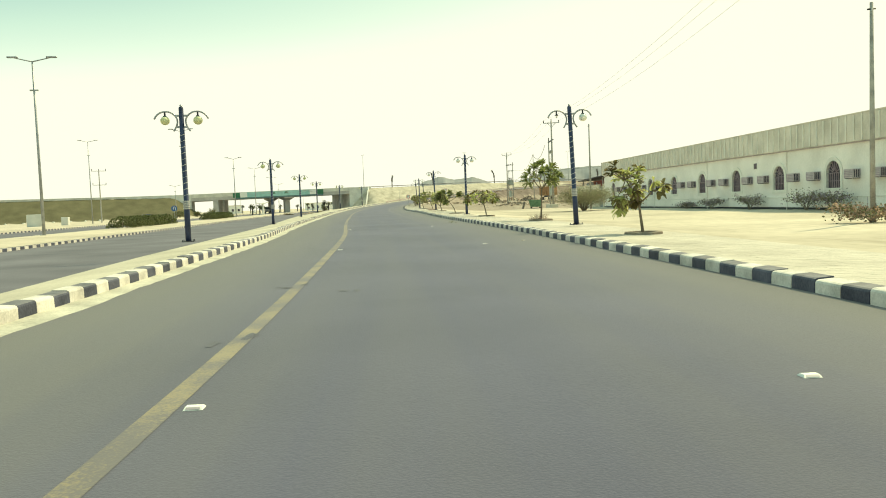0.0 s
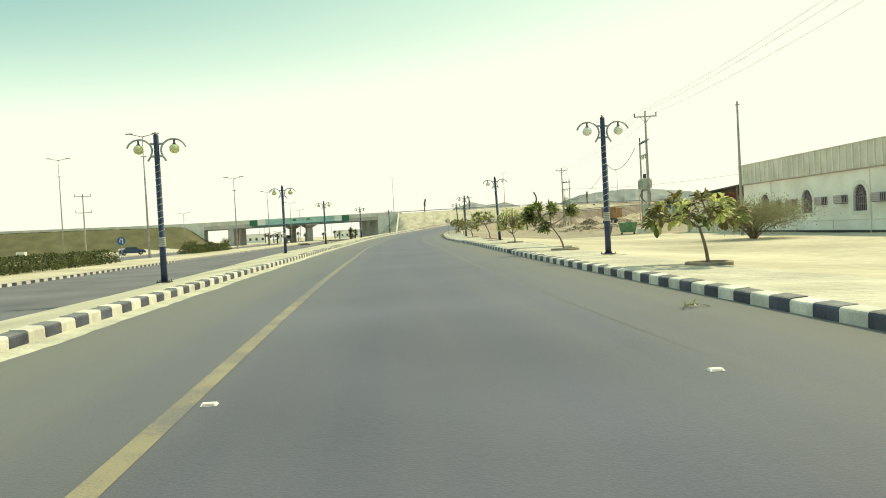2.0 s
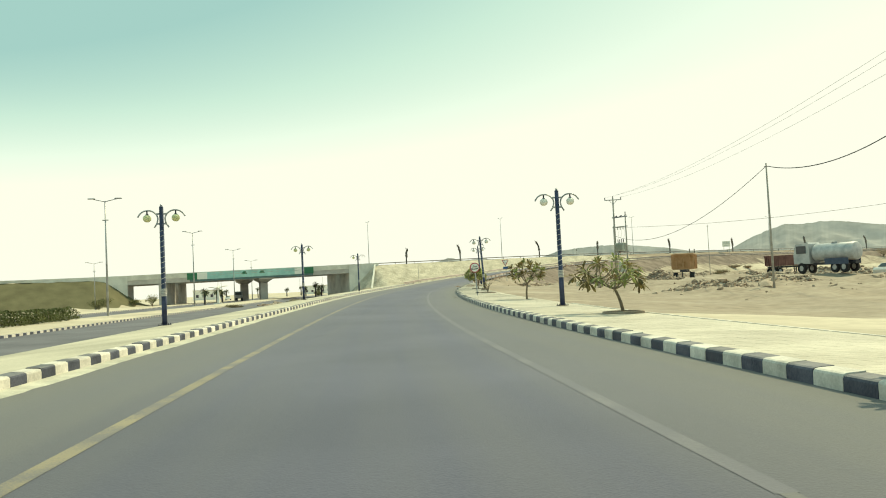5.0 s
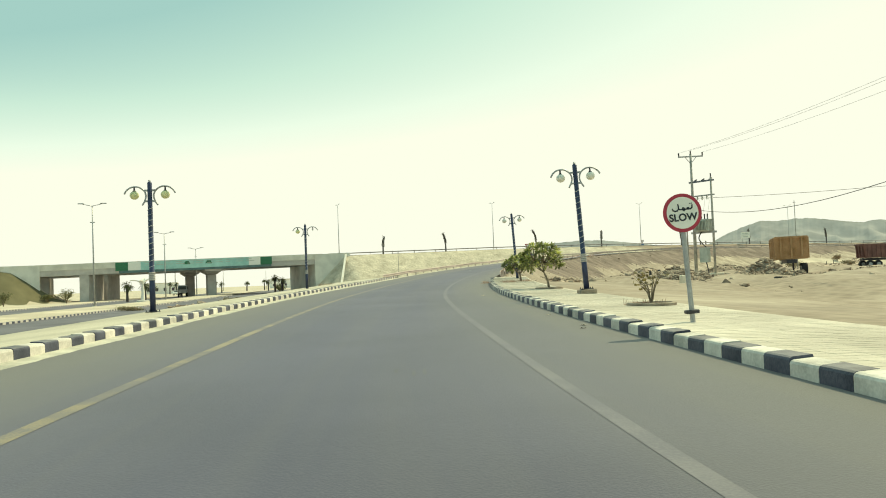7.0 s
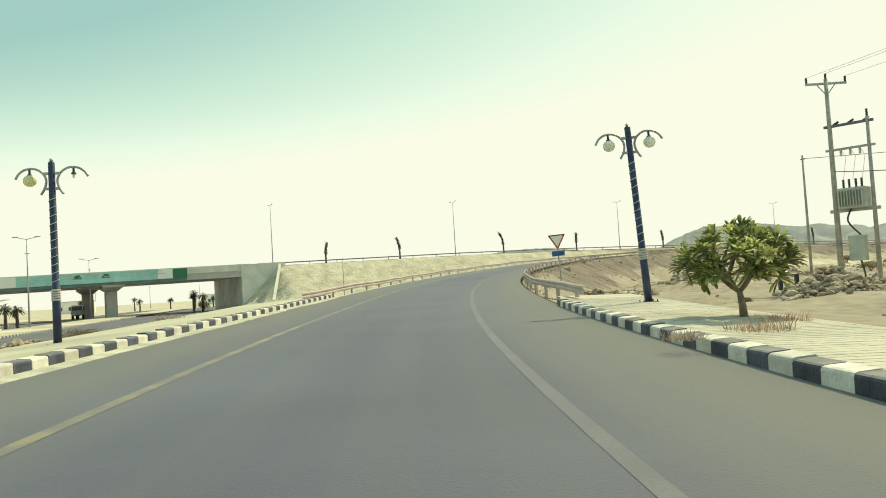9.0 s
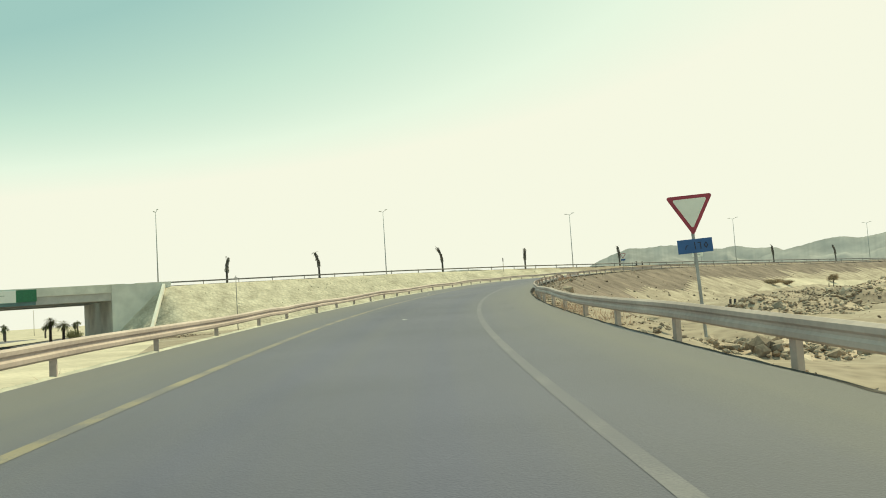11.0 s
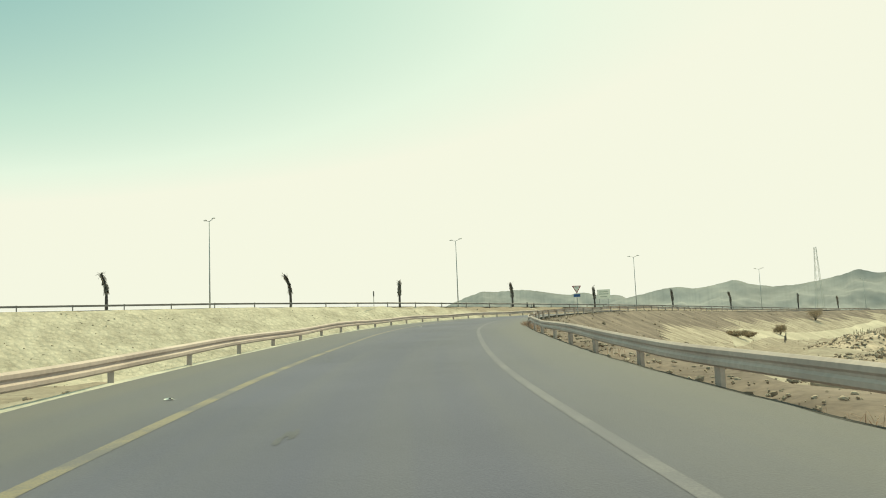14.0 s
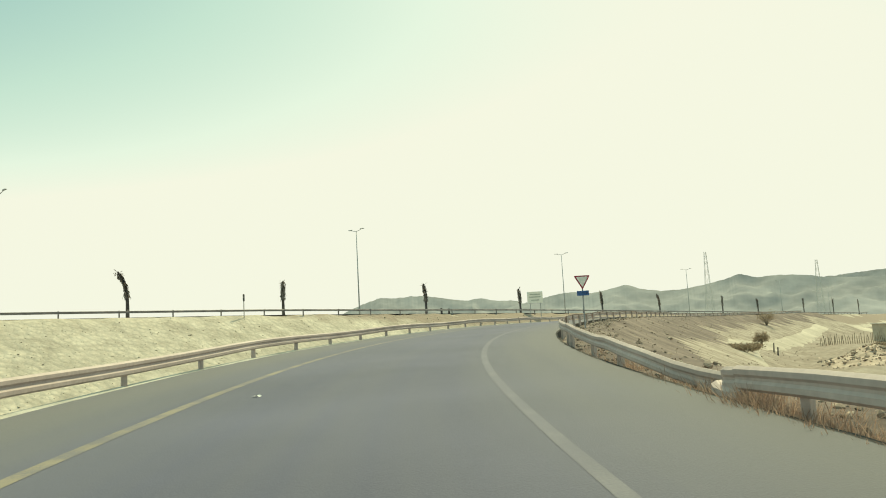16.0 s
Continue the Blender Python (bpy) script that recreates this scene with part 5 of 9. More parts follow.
def shrub(m, seed, size, label, mats=("scrub",), n=1500, leaf_l=0.09, airy=0.3, name="shrub", stems=9, group="desert shrubs"):
    """Stems spreading from one foot, with many small leaves in clumps."""
    rnd = random.Random(seed)
    root = thing(name, m, label, "shrub", group)
    ends = []
    for k in range(stems):
        bm = bmesh.new()
        a = 2 * math.pi * k / stems + rnd.uniform(-.5, .5)
        e = Vector((math.cos(a) * size[0] * rnd.uniform(.25, .5), math.sin(a) * size[1] * rnd.uniform(.25, .5), size[2] * rnd.uniform(.55, .98)))
        mid = Vector((e.x * 0.35, e.y * 0.35, e.z * 0.6))
        tube(bm, arc([(0, 0, -0.05), mid, e], 3), [0.02 * (1.3 - i / 6) * max(size[2], .6) for i in range(7)], 5)
        ends += [mid.lerp(e, t) for t in (0.15, 0.5, 0.8, 1.0)]
        for q in range(3):
            b = mid.lerp(e, rnd.uniform(0.2, 0.9))
            e2 = b + Vector((rnd.uniform(-.3, .3) * size[0], rnd.uniform(-.3, .3) * size[1], rnd.uniform(-.05, .25) * size[2]))
            tube(bm, [b, e2], [0.009, 0.005], 4)
            ends += [b.lerp(e2, 0.6), e2]
        part("stem", bm, M["bark"], root)
    for mname in mats:
        bm = bmesh.new()
        for i in range(n // len(mats)):
            c = rnd.choice(ends)
            p = c + Vector((rnd.gauss(0, airy) * size[0] * .3, rnd.gauss(0, airy) * size[1] * .3, rnd.gauss(0, airy) * size[2] * .35))
            p.z = max(p.z, 0.03)
            v = Vector((rnd.uniform(-1, 1), rnd.uniform(-1, 1), rnd.uniform(-.3, 1))).normalized()
            w = v.cross(Vector((rnd.uniform(-1, 1), rnd.uniform(-1, 1), rnd.uniform(-1, 1)))).normalized() * leaf_l * 0.35
            L = leaf_l * rnd.uniform(.6, 1.2)
            a_, b_, c_, d_ = p, p + v * L * .5 + w, p + v * L, p + v * L * .5 - w
            bm.faces.new([bm.verts.new(q) for q in (a_, b_, c_, d_)])
        part("foliage", bm, M[mname], root)
    return root


def hedge_row(m, seed, length, width, height, label):
    rnd = random.Random(seed)
    root = thing("hedge", m, label, "hedge", "hedges on the planted median")
    bm = bmesh.new()
    for i in range(int(length * 3)):
        y = rnd.uniform(0.2, length - 0.2)
        x = rnd.uniform(-width, width) * 0.3
        tube(bm, [(x, y, -0.05), (x + rnd.uniform(-.1, .1), y + rnd.uniform(-.1, .1), height * 0.8)], [0.02, 0.008], 4)
    tagged(part("stems", bm, M["bark"], root), kind="stuff")
    bm = bmesh.new()
    for i in range(int(length * 330)):
        y = rnd.uniform(0, length)
        top = height * (0.86 + 0.16 * noise.noise((y * 0.45, seed, 0)) + 0.08 * noise.noise((y * 1.7, seed, 4)))
        a = rnd.uniform(0, math.pi)
        rr = 1.0 if rnd.random() < 0.7 else rnd.uniform(.5, 1)
        x = math.cos(a) * width / 2 * rr * (1 + 0.15 * noise.noise((y * 0.8, seed, 9)))
        z = 0.05 + (top - 0.05) * (math.sin(a) * rr if rnd.random() < 0.6 else rnd.uniform(0.05, math.sin(a)))
        p = Vector((x, y, z))
        v = Vector((rnd.uniform(-1, 1), rnd.uniform(-1, 1), rnd.uniform(-.2, 1))).normalized()
        w = v.cross(Vector((rnd.uniform(-1, 1), rnd.uniform(-1, 1), rnd.uniform(-1, 1)))).normalized() * 0.055
        L = rnd.uniform(.12, .24)
        bm.faces.new([bm.verts.new(q) for q in (p, p + v * L * .5 + w, p + v * L, p + v * L * .5 - w)])
    part("foliage", bm, M["hedge"], root)
    return root


def tree_at(s, d):
    return on_road(s, d, pavement_z(s, d))


def tp(s, d, turn=0):
    return pose(*tree_at(s, d), 0, 0, -heading(s) + turn)

frangipani(tp(19.8, 6.05) @ Matrix.Scale(1.09, 4), 1, 1.85, 1.45, (-0.10, 0.0), "small tree with sparse yellowing leaves in a planter ring", ("leaf_dry", "leaf_pale"), tips=36, leaves=8, leaf_len=0.25, trunk_h=0.40, ring=0.50, trunk_r=0.036, drop=0.30, broad=0.36, lobes=((-0.50, 0.0, 1.52, 0.24), (-0.15, 0.15, 1.58, 0.22), (-0.20, -0.1, 1.18, 0.20), (0.36, 0.0, 1.12, 0.18), (-0.05, 0.1, 0.92, 0.18), (-0.58, -0.1, 0.82, 0.22), (-0.3, 0.25, 0.78, 0.18)))
frangipani(tp(34.6, 6.75) @ Matrix.Scale(1.2, 4), 2, 2.30, 1.8, (0.08, 0.05), "tall slender frangipani tree with green leaf rosettes", ("leaf", "leaf"), tips=16, leaves=22, leaf_len=0.34, trunk_h=0.52, ring=0.50, trunk_r=0.036)
frangipani(tp(46.9, 6.42) @ Matrix.Scale(1.12, 4), 3, 1.52, 1.95, (-0.16, 0.0), "low tree with drooping brownish leaves", ("leaf_dry", "leaf", "leaf_pale"), tips=32, leaves=11, leaf_len=0.26, trunk_h=0.48, ring=0.50, trunk_r=0.034, drop=0.30, broad=0.36)
frangipani(tp(59.4, 6.05) @ Matrix.Scale(1.16, 4), 4, 1.62, 2.2, (-0.42, 0.05), "leaning frangipani tree with broad green leaf rosettes", ("leaf", "leaf"), tips=44, leaves=14, leaf_len=0.27, trunk_h=0.50, ring=0.50, trunk_r=0.028, lobes=((-1.12, 0.0, 1.22, 0.26), (-0.80, 0.2, 1.22, 0.24), (-0.62, -0.1, 0.86, 0.14), (-0.38, 0.0, 1.34, 0.18), (0.22, 0.0, 1.20, 0.18)))
frangipani(tp(88.9, 6.75) @ Matrix.Scale(1.11, 4), 6, 1.98, 1.7, (-0.26, 0.0), "round-crowned frangipani tree with dense green leaves", ("leaf", "leaf", "leaf_pale"), tips=34, leaves=14, leaf_len=0.27, trunk_h=0.46, ring=0.50, trunk_r=0.040, lobes=((-0.85, 0.0, 1.52, 0.36), (-0.48, 0.2, 1.62, 0.28), (0.05, 0.0, 1.42, 0.30), (-0.7, -0.3, 1.42, 0.25)))
frangipani(tp(102.8, 6.7) @ Matrix.Scale(1.05, 4), 7, 1.6, 2.1, (-0.20, 0.0), "leaning tree with browning leaves", ("leaf_dry", "leaf"), tips=24, leaves=11, leaf_len=0.30, trunk_h=0.40, ring=0.6, trunk_r=0.045, drop=0.3)
frangipani(tp(119.0, 6.75) @ Matrix.Scale(1.07, 4), 8, 1.75, 1.9, (0.05, 0.0), "small dark green frangipani tree", ("leaf", "leaf_dry"), tips=26, leaves=13, leaf_len=0.30, trunk_h=0.40, trunk_r=0.045)
frangipani(tp(147.8, 6.1), 10, 1.85, 1.85, (-0.18, 0.05), "rounded frangipani tree with pale new leaves", ("leaf", "leaf", "leaf_pale"), tips=50, leaves=17, leaf_len=0.27, trunk_h=0.36, flowers=22, ring=0.60, trunk_r=0.045)
frangipani(tp(161.3, 5.97) @ Matrix.Scale(1.14, 4), 11, 1.34, 1.62, (-0.04, 0.0), "broad bushy frangipani tree with white flowers", ("leaf", "leaf", "leaf_pale"), tips=56, leaves=17, leaf_len=0.25, trunk_h=0.26, flowers=22, trunk_r=0.055)
frangipani(tp(73.7, 6.35), 5, 1.88, 1.75, (-0.12, 0.05), "young bushy tree with dense pale yellow-green leaves", ("leaf_pale", "leaf_pale"), tips=130, leaves=10, leaf_len=0.135, trunk_h=0.26, ring=0.50, trunk_r=0.038, broad=0.40)
shrub(tp(134.4, 6.2), 9, (0.9, 0.8, 0.75), "sparse half-dead shrub in a planter ring", ("leaf_dry",), n=55, leaf_l=0.11, airy=0.25, stems=6)
planter(tp(134.4, 6.2), 0.60)
tuft(tp(134.4, 6.05), 31, 0.45, 0.16, 160, "low dry grass in a planter ring")
for s, d, r, h, n in ((34.45, 6.6, 0.36, 0.34, 420), (59.9, 6.5, 0.2, 0.15, 50), (88.6, 6.3, 0.25, 0.26, 120), (158.9, 5.2, 0.46, 0.15, 420), (160.2, 6.1, 0.40, 0.14, 360), (158.2, 4.0, 0.26, 0.14, 170), (81.0, 6.0, 0.35, 0.25, 160), (71.5, 5.4, 0.2, 0.12, 60)):
    tuft(pose(*on_road(s, d, pavement_z(s, d)), 0, 0, 0), int(s * 7), r, h, n, "tuft of dry reddish grass on the pavement")
# dry grass under the right guard rail
rnd = random.Random(12)
for s, n in ((196.0, 160), (197.5, 260), (199.0, 320), (200.2, 380), (201.5, 420), (203.0, 420), (204.5, 320), (206.0, 260), (213.0, 90), (228.0, 80), (238.0, 60), (253.5, 160), (258.0, 300), (259.3, 420), (260.4, 480), (261.5, 520), (261.0, 620), (262.0, 620), (262.6, 520), (263.5, 420), (265.0, 160), (268.0, 150), (271.0, 220), (280.0, 120)):
    n = int(n * 0.42)
    d = RR(s) + rnd.uniform(0.2, 0.5)
    x, y, z = on_road(s, d, 0)
    tuft(pose(x, y, max(gz_at(x, y), z - 0.35), 0, 0, 0), int(s * 3), 0.55, 0.24, n, "tuft of dry reddish grass beside the guard rail")
for s, off_, h_, n in ((256.2, 0.10, 0.12, 420), (256.8, 0.08, 0.12, 480), (257.4, 0.06, 0.13, 520), (258.0, 0.04, 0.13, 560), (258.6, 0.02, 0.15, 560), (259.2, 0.0, 0.18, 520), (259.7, 0.02, 0.26, 420), (260.1, 0.04, 0.28, 320), (260.5, 0.14, 0.20, 160), (265.6, 0.15, 0.18, 240), (266.4, 0.10, 0.16, 200)):
    x, y, z = on_road(s, RR(s) + off_, -0.08)
    tuft(pose(x, y, z, 0, 0, 0), int(s * 11), 0.30, h_, n, "dense tuft of dry reddish grass against the guard rail")
for s, d in ((192, -5.2), (212, -5.0), (240, -4.9), (262, -5.0), (150, -9.5), (158, -9.0), (140, -10.5), (132, -9.6)):
    x, y, z = on_road(s, d, 0)
    tuft(pose(x, y, gz_at(x, y), 0, 0, 0), int(s * 5), 0.4, 0.3, 140, "tuft of dry grass on the sandy verge")

# hedges and roadside shrubs
hedge_row(pose(-24.6, 78, -0.24, 0, 0, 0), 3, 21.5, 2.2, 1.25, "long clipped green hedge on the sandy median")
hedge_row(pose(-25.2, 130, -0.24, 0, 0, 0), 4, 26.0, 2.0, 1.25, "clipped green hedge on the sandy median")
shrub(pose(20.2, 74.1, -0.38, 0, 0, 0), 21, (5.4, 4.6, 2.2), "wide pale thorny tamarisk bush on bare sand", ("scrub", "dry_scrub", "tamarisk", "tamarisk"), n=17000, leaf_l=0.085, airy=0.34, name="tamarisk_bush", stems=18)
for x, y, w, h in ((25.5, 52.3, 2.6, 1.0), (24.7, 41.7, 2.6, 1.2), (24.95, 44.6, 2.8, 1.15), (25.8, 58.6, 3.4, 0.75), (26.2, 64.0, 3.2, 0.55)):
    shrub(pose(x, y, -0.34, 0, 0, 0), int(y * 3), (1.6, w, h), "dusty mauve shrub at the foot of the wall", ("scrub", "iron_mauve"), n=900, leaf_l=0.11, airy=0.3)
shrub(pose(15.6, 25.8, -0.34, 0, 0, 0), 77, (2.4, 2.0, 0.7), "low dry scrub beside the sandy verge", ("scrub", "dry_grass"), n=1500, leaf_l=0.11, airy=0.32)
for x, y, w, h in ((-16.5, 196, 2.0, 0.6), (-9.0, 214, 2.6, 0.8), (-4.0, 228, 2.2, 0.7), (70.0, 222.0, 2.5, 1.0), (86.0, 232.0, 2.2, 0.9), (78.0, 240.0, 1.8, 0.7)):
    z = gz_at(x, y)
    shrub(pose(x, y, z - 0.05, 0, 0, 0), int(x * 3 + y), (w, w * 0.8, h), "grey-green desert shrub on sandy ground", ("scrub", "dry_scrub"), n=1800, leaf_l=0.11, airy=0.32)

for x, y, w, h in ((106.5, 287.6, 3.2, 0.9), (135.6, 304.0, 2.2, 1.6), (185.5, 333.5, 4.6, 2.7), (112.0, 290.5, 2.4, 0.8), (150.0, 296.0, 2.4, 1.0)):
    shrub(pose(x, y, gz_at(x, y) - 0.05, 0, 0, 0), int(x * 3 + y), (w, w * 0.8, h), "low dried-out tan desert shrub on brown ground", ("dry_scrub", "dry_scrub"), n=2200, leaf_l=0.14, airy=0.30)

# ---- palms ----
def dead_palm(m, seed, h, lean, label):
    """A dried palm: a dark trunk, its dead fronds hanging in a narrow ragged bundle bent by the wind."""
    rnd = random.Random(seed)
    root = thing("dead_palm", m, label, "palm tree", "dried palms on the highway median")
    pts = arc([(0, 0, -0.2), (lean * 0.02, 0, h * 0.42), (lean * 0.35, 0, h * 0.70), (lean * 1.6, 0, h * 0.98)], 4)
    pts = [Vector(q) for q in pts]
    bm = bmesh.new()
    tube(bm, pts, [0.24 - 0.012 * i for i in range(len(pts))], 9)
    part("trunk", bm, M["palm_trunk"], root)
    bm = bmesh.new()
    for i in range(170):
        t = rnd.uniform(0.46, 1.0)
        k = min(int(t * (len(pts) - 1)), len(pts) - 2)
        c = pts[k].lerp(pts[k + 1], t * (len(pts) - 1) - k) if k + 1 < len(pts) else pts[-1]
        tan = (pts[k + 1] - pts[k]).normalized()
        a = rnd.uniform(0, 6.28)
        rad = Vector((math.cos(a), math.sin(a), 0))
        up = rnd.uniform(-1.0, -0.3) if t < 0.93 else rnd.uniform(-0.8, 0.25)
        leaf(bm, c + rad * 0.15, tan * up + rad * 0.20, rnd.uniform(0.35, 0.70), 0.13, rnd, 0.15)
    part("dead_fronds", bm, M["palm_dead"], root)
    return root


def fan_palm(m, seed, h, label, r=1.3, n=26):
    rnd = random.Random(seed)
    root = thing("palm_tree", m, label, "palm tree", "green palms near the bridge")
    pts = arc([(0, 0, -0.2), (rnd.uniform(-.1, .1), 0, h * 0.5), (rnd.uniform(-.15, .15), 0, h)], 4)
    bm = bmesh.new()
    tube(bm, pts, [0.26 - 0.01 * i for i in range(len(pts))], 8)
    part("trunk", bm, M["palm_trunk"], root)
    bm = bmesh.new()
    for i in range(n):
        a, el = 2.4 * i, rnd.uniform(-0.7, 1.1)
        d = Vector((math.cos(a) * math.cos(el), math.sin(a) * math.cos(el), math.sin(el)))
        e = pts[-1] + d * r * 0.5
        for k in range(7):
            v = d + Vector((rnd.uniform(-.7, .7), rnd.uniform(-.7, .7), rnd.uniform(-.5, .3)))
            leaf(bm, pts[-1] + d * r * 0.15 * k / 7, v, r * rnd.uniform(.6, 1.0), 0.12, rnd, 0.45)
    part("fronds", bm, M["palm_leaf"], root)
    return root

for i, (a, p, h, ln) in enumerate(((0.0, 0.0, 5.2, 0.25), (18.6, 0, 5.6, -0.45), (48.0, 0, 6.0, -0.75), (71.4, 0, 5.5, 0.05), (101.8, 1.0, 5.8, -0.3), (130.6, 1.5, 5.6, -0.2), (169.0, 0.0, 6.1, -0.4), (203.0, 0.0, 6.1, -0.75), (253.5, 0.0, 6.6, 0.1), (291.0, 0.0, 6.3, -0.35), (355.0, 0.0, 7.6, -0.3), (410.0, 0.0, 8.2, -0.25), (470.0, 0.0, 8.4, -0.3))):
    dead_palm(pose(*hw(a, p, -0.05), 0, 0, HW_TURN), 40 + i, h, ln, "dried-out palm with dark trunk and hanging dead fronds")
for i, (x, y, h) in enumerate(((-10.2, 318.0, 4.2), (-8.6, 320.0, 3.6), (-32.4, 262.0, 3.3), (-30.7, 268.0, 3.2), (-29.9, 270.5, 2.9), (-34.0, 402, 3.5), (-26.0, 410, 3.5), (-18.0, 405, 3.6), (-13.0, 412, 3.4), (-3.0, 400, 3.5), (-48.0, 395, 3.5), (-8.0, 430, 4.0), (-22.0, 440, 4.0), (-40.0, 430, 4.0), (-55.0, 420, 4.0))):
    fan_palm(pose(x, y, gz_at(x, y), 0, 0, i * 40), 80 + i, h, "green fan palm on the sandy ground by the bridge", n=16)

# ---- long single-storey building ----
BX0, BY0, BTURN = 23.62, 9.0, -3.42
B_LEN = 83.1
bld = thing("long_building", pose(BX0, BY0, -0.38, 0, 0, BTURN), "long cream plastered building with ribbed parapet and arched windows", "building")
# its y axis runs along the front, x goes into it
def wall_with_openings():
    bm = bmesh.new()
    ys = [0.0]
    for wy in sorted(WIN_Y):
        ys += [wy - 0.74, wy + 0.74]
    ys.append(B_LEN)
    H = 3.95
    for i in range(len(ys) - 1):
        a, b = ys[i], ys[i + 1]
        if i % 2 == 0:
            box(bm, 0, 0.25, a, b, 0, H)
        else:
            box(bm, 0, 0.25, a, b, 0, 1.39)
            box(bm, 0, 0.25, a, b, 3.01, H)
            # the arch's shoulders
            n = 8
            for k in range(n):
                t0, t1 = math.pi * k / n, math.pi * (k + 1) / n
                y0, y1 = (a + b) / 2 - 0.74 * math.cos(t0), (a + b) / 2 - 0.74 * math.cos(t1)
                z0, z1 = 2.27 + 0.74 * math.sin(t0), 2.27 + 0.74 * math.sin(t1)
                f = [bm.verts.new(v) for v in ((0, y0, z0), (0, y1, z1), (0, y1, 3.01), (0, y0, 3.01))]
                bm.faces.new(f[::-1])
                g = [bm.verts.new(v) for v in ((0, y0, z0), (0, y1, z1), (0.25, y1, z1), (0.25, y0, z0))]
                bm.faces.new(g)
    return bm

WIN_Y = [79.17 - 6.456 * k for k in range(11)]
part("front_wall", wall_with_openings(), M["wall_cream"], bld)
bm = bmesh.new()
box(bm, 0.25, 10.0, 0, B_LEN, 0, 3.95)
part("core", bm, M["wall_cream"], bld)
bm = bmesh.new()
box(bm, -0.06, 0.0, 0, B_LEN, 0, 0.22)
part("plinth", bm, M["tarmac_patch"], bld, "dark bitumen plinth")
bm = bmesh.new()
box(bm, -0.04, 0.0, 0, B_LEN, 0.84, 0.90, bevel=0.01)
part("ledge", bm, M["plaster_white"], bld)
bm = bmesh.new()
box(bm, -0.25, 0.15, -0.2, B_LEN + 0.25, 3.95, 5.46)
box(bm, -0.29, 0.2, -0.24, B_LEN + 0.29, 5.46, 5.52)
para = part("parapet", bm, M["parapet"], bld, "ribbed grey-brown parapet")
bm = bmesh.new()
box(bm, -0.25, 10.2, B_LEN, B_LEN + 0.25, 3.95, 5.46)
part("parapet_end", bm, M["parapet"], bld)
for k in range(int(B_LEN / 0.76)):
    bm = bmesh.new()
    y = 0.3 + 0.76 * k
    wdt = 0.07 if k % 3 else 0.10
    box(bm, -0.31, -0.25, y, y + wdt, 4.0, 5.42, bevel=0.01)
    part("rib", bm, M["plaster_white"], para, "white batten")
# the parapet's shadow line, put in as a thin grey strip
bm = bmesh.new()
box(bm, -0.10, 0.0, 0, B_LEN, 3.88, 3.95)
part("flashing", bm, M["ac_grey"], bld, "grey strip for the shadow line under the parapet")
for wy in WIN_Y:
    n = 12
    bm = bmesh.new()
    outer = [(wy - 0.96, 1.16)] + [(wy - 0.96 * math.cos(math.pi * k / n), 2.27 + 0.96 * math.sin(math.pi * k / n)) for k in range(n + 1)] + [(wy + 0.96, 1.16)]
    inner = [(wy - 0.73, 1.39)] + [(wy - 0.73 * math.cos(math.pi * k / n), 2.27 + 0.73 * math.sin(math.pi * k / n)) for k in range(n + 1)] + [(wy + 0.73, 1.39)]
    fo, fi = [bm.verts.new((-0.05, y, z)) for y, z in outer], [bm.verts.new((-0.05, y, z)) for y, z in inner]
    bo, bi = [bm.verts.new((0.0, y, z)) for y, z in outer], [bm.verts.new((0.12, y, z)) for y, z in inner]
    N = len(outer)
    for k in range(N):
        q = (k + 1) % N
        bm.faces.new((fo[k], fo[q], fi[q], fi[k]))
        bm.faces.new((fo[k], bo[k], bo[q], fo[q]))
        bm.faces.new((fi[k], fi[q], bi[q], bi[k]))
    bmesh.ops.recalc_face_normals(bm, faces=bm.faces)
    win = part("window", bm, M["plaster_white"], bld, "arched window with white surround and iron grille")
    bm = bmesh.new()
    box(bm, 0.14, 0.17, wy - 0.74, wy + 0.74, 1.34, 3.01)
    part("pane", bm, M["window_dark"], win)
    bm = bmesh.new()
    for k in range(7):
        y = wy - 0.60 + 0.20 * k
        tube(bm, [(0.06, y, 1.39), (0.06, y, 2.27)], 0.024, 4)
    for k in range(1, 8):
        a = math.pi * k / 8
        tube(bm, [(0.06, wy - 0.16 * math.cos(a), 2.27 + 0.16 * math.sin(a)), (0.06, wy - 0.71 * math.cos(a), 2.27 + 0.71 * math.sin(a))], 0.024, 4)
    tube(bm, [(0.06, wy - 0.73, 2.27), (0.06, wy + 0.73, 2.27)], 0.03, 4)
    tube(bm, [(0.06, wy - 0.73, 1.80), (0.06, wy + 0.73, 1.80)], 0.03, 4)
    part("grille", bm, M["iron_mauve"], win, "mauve iron grille")
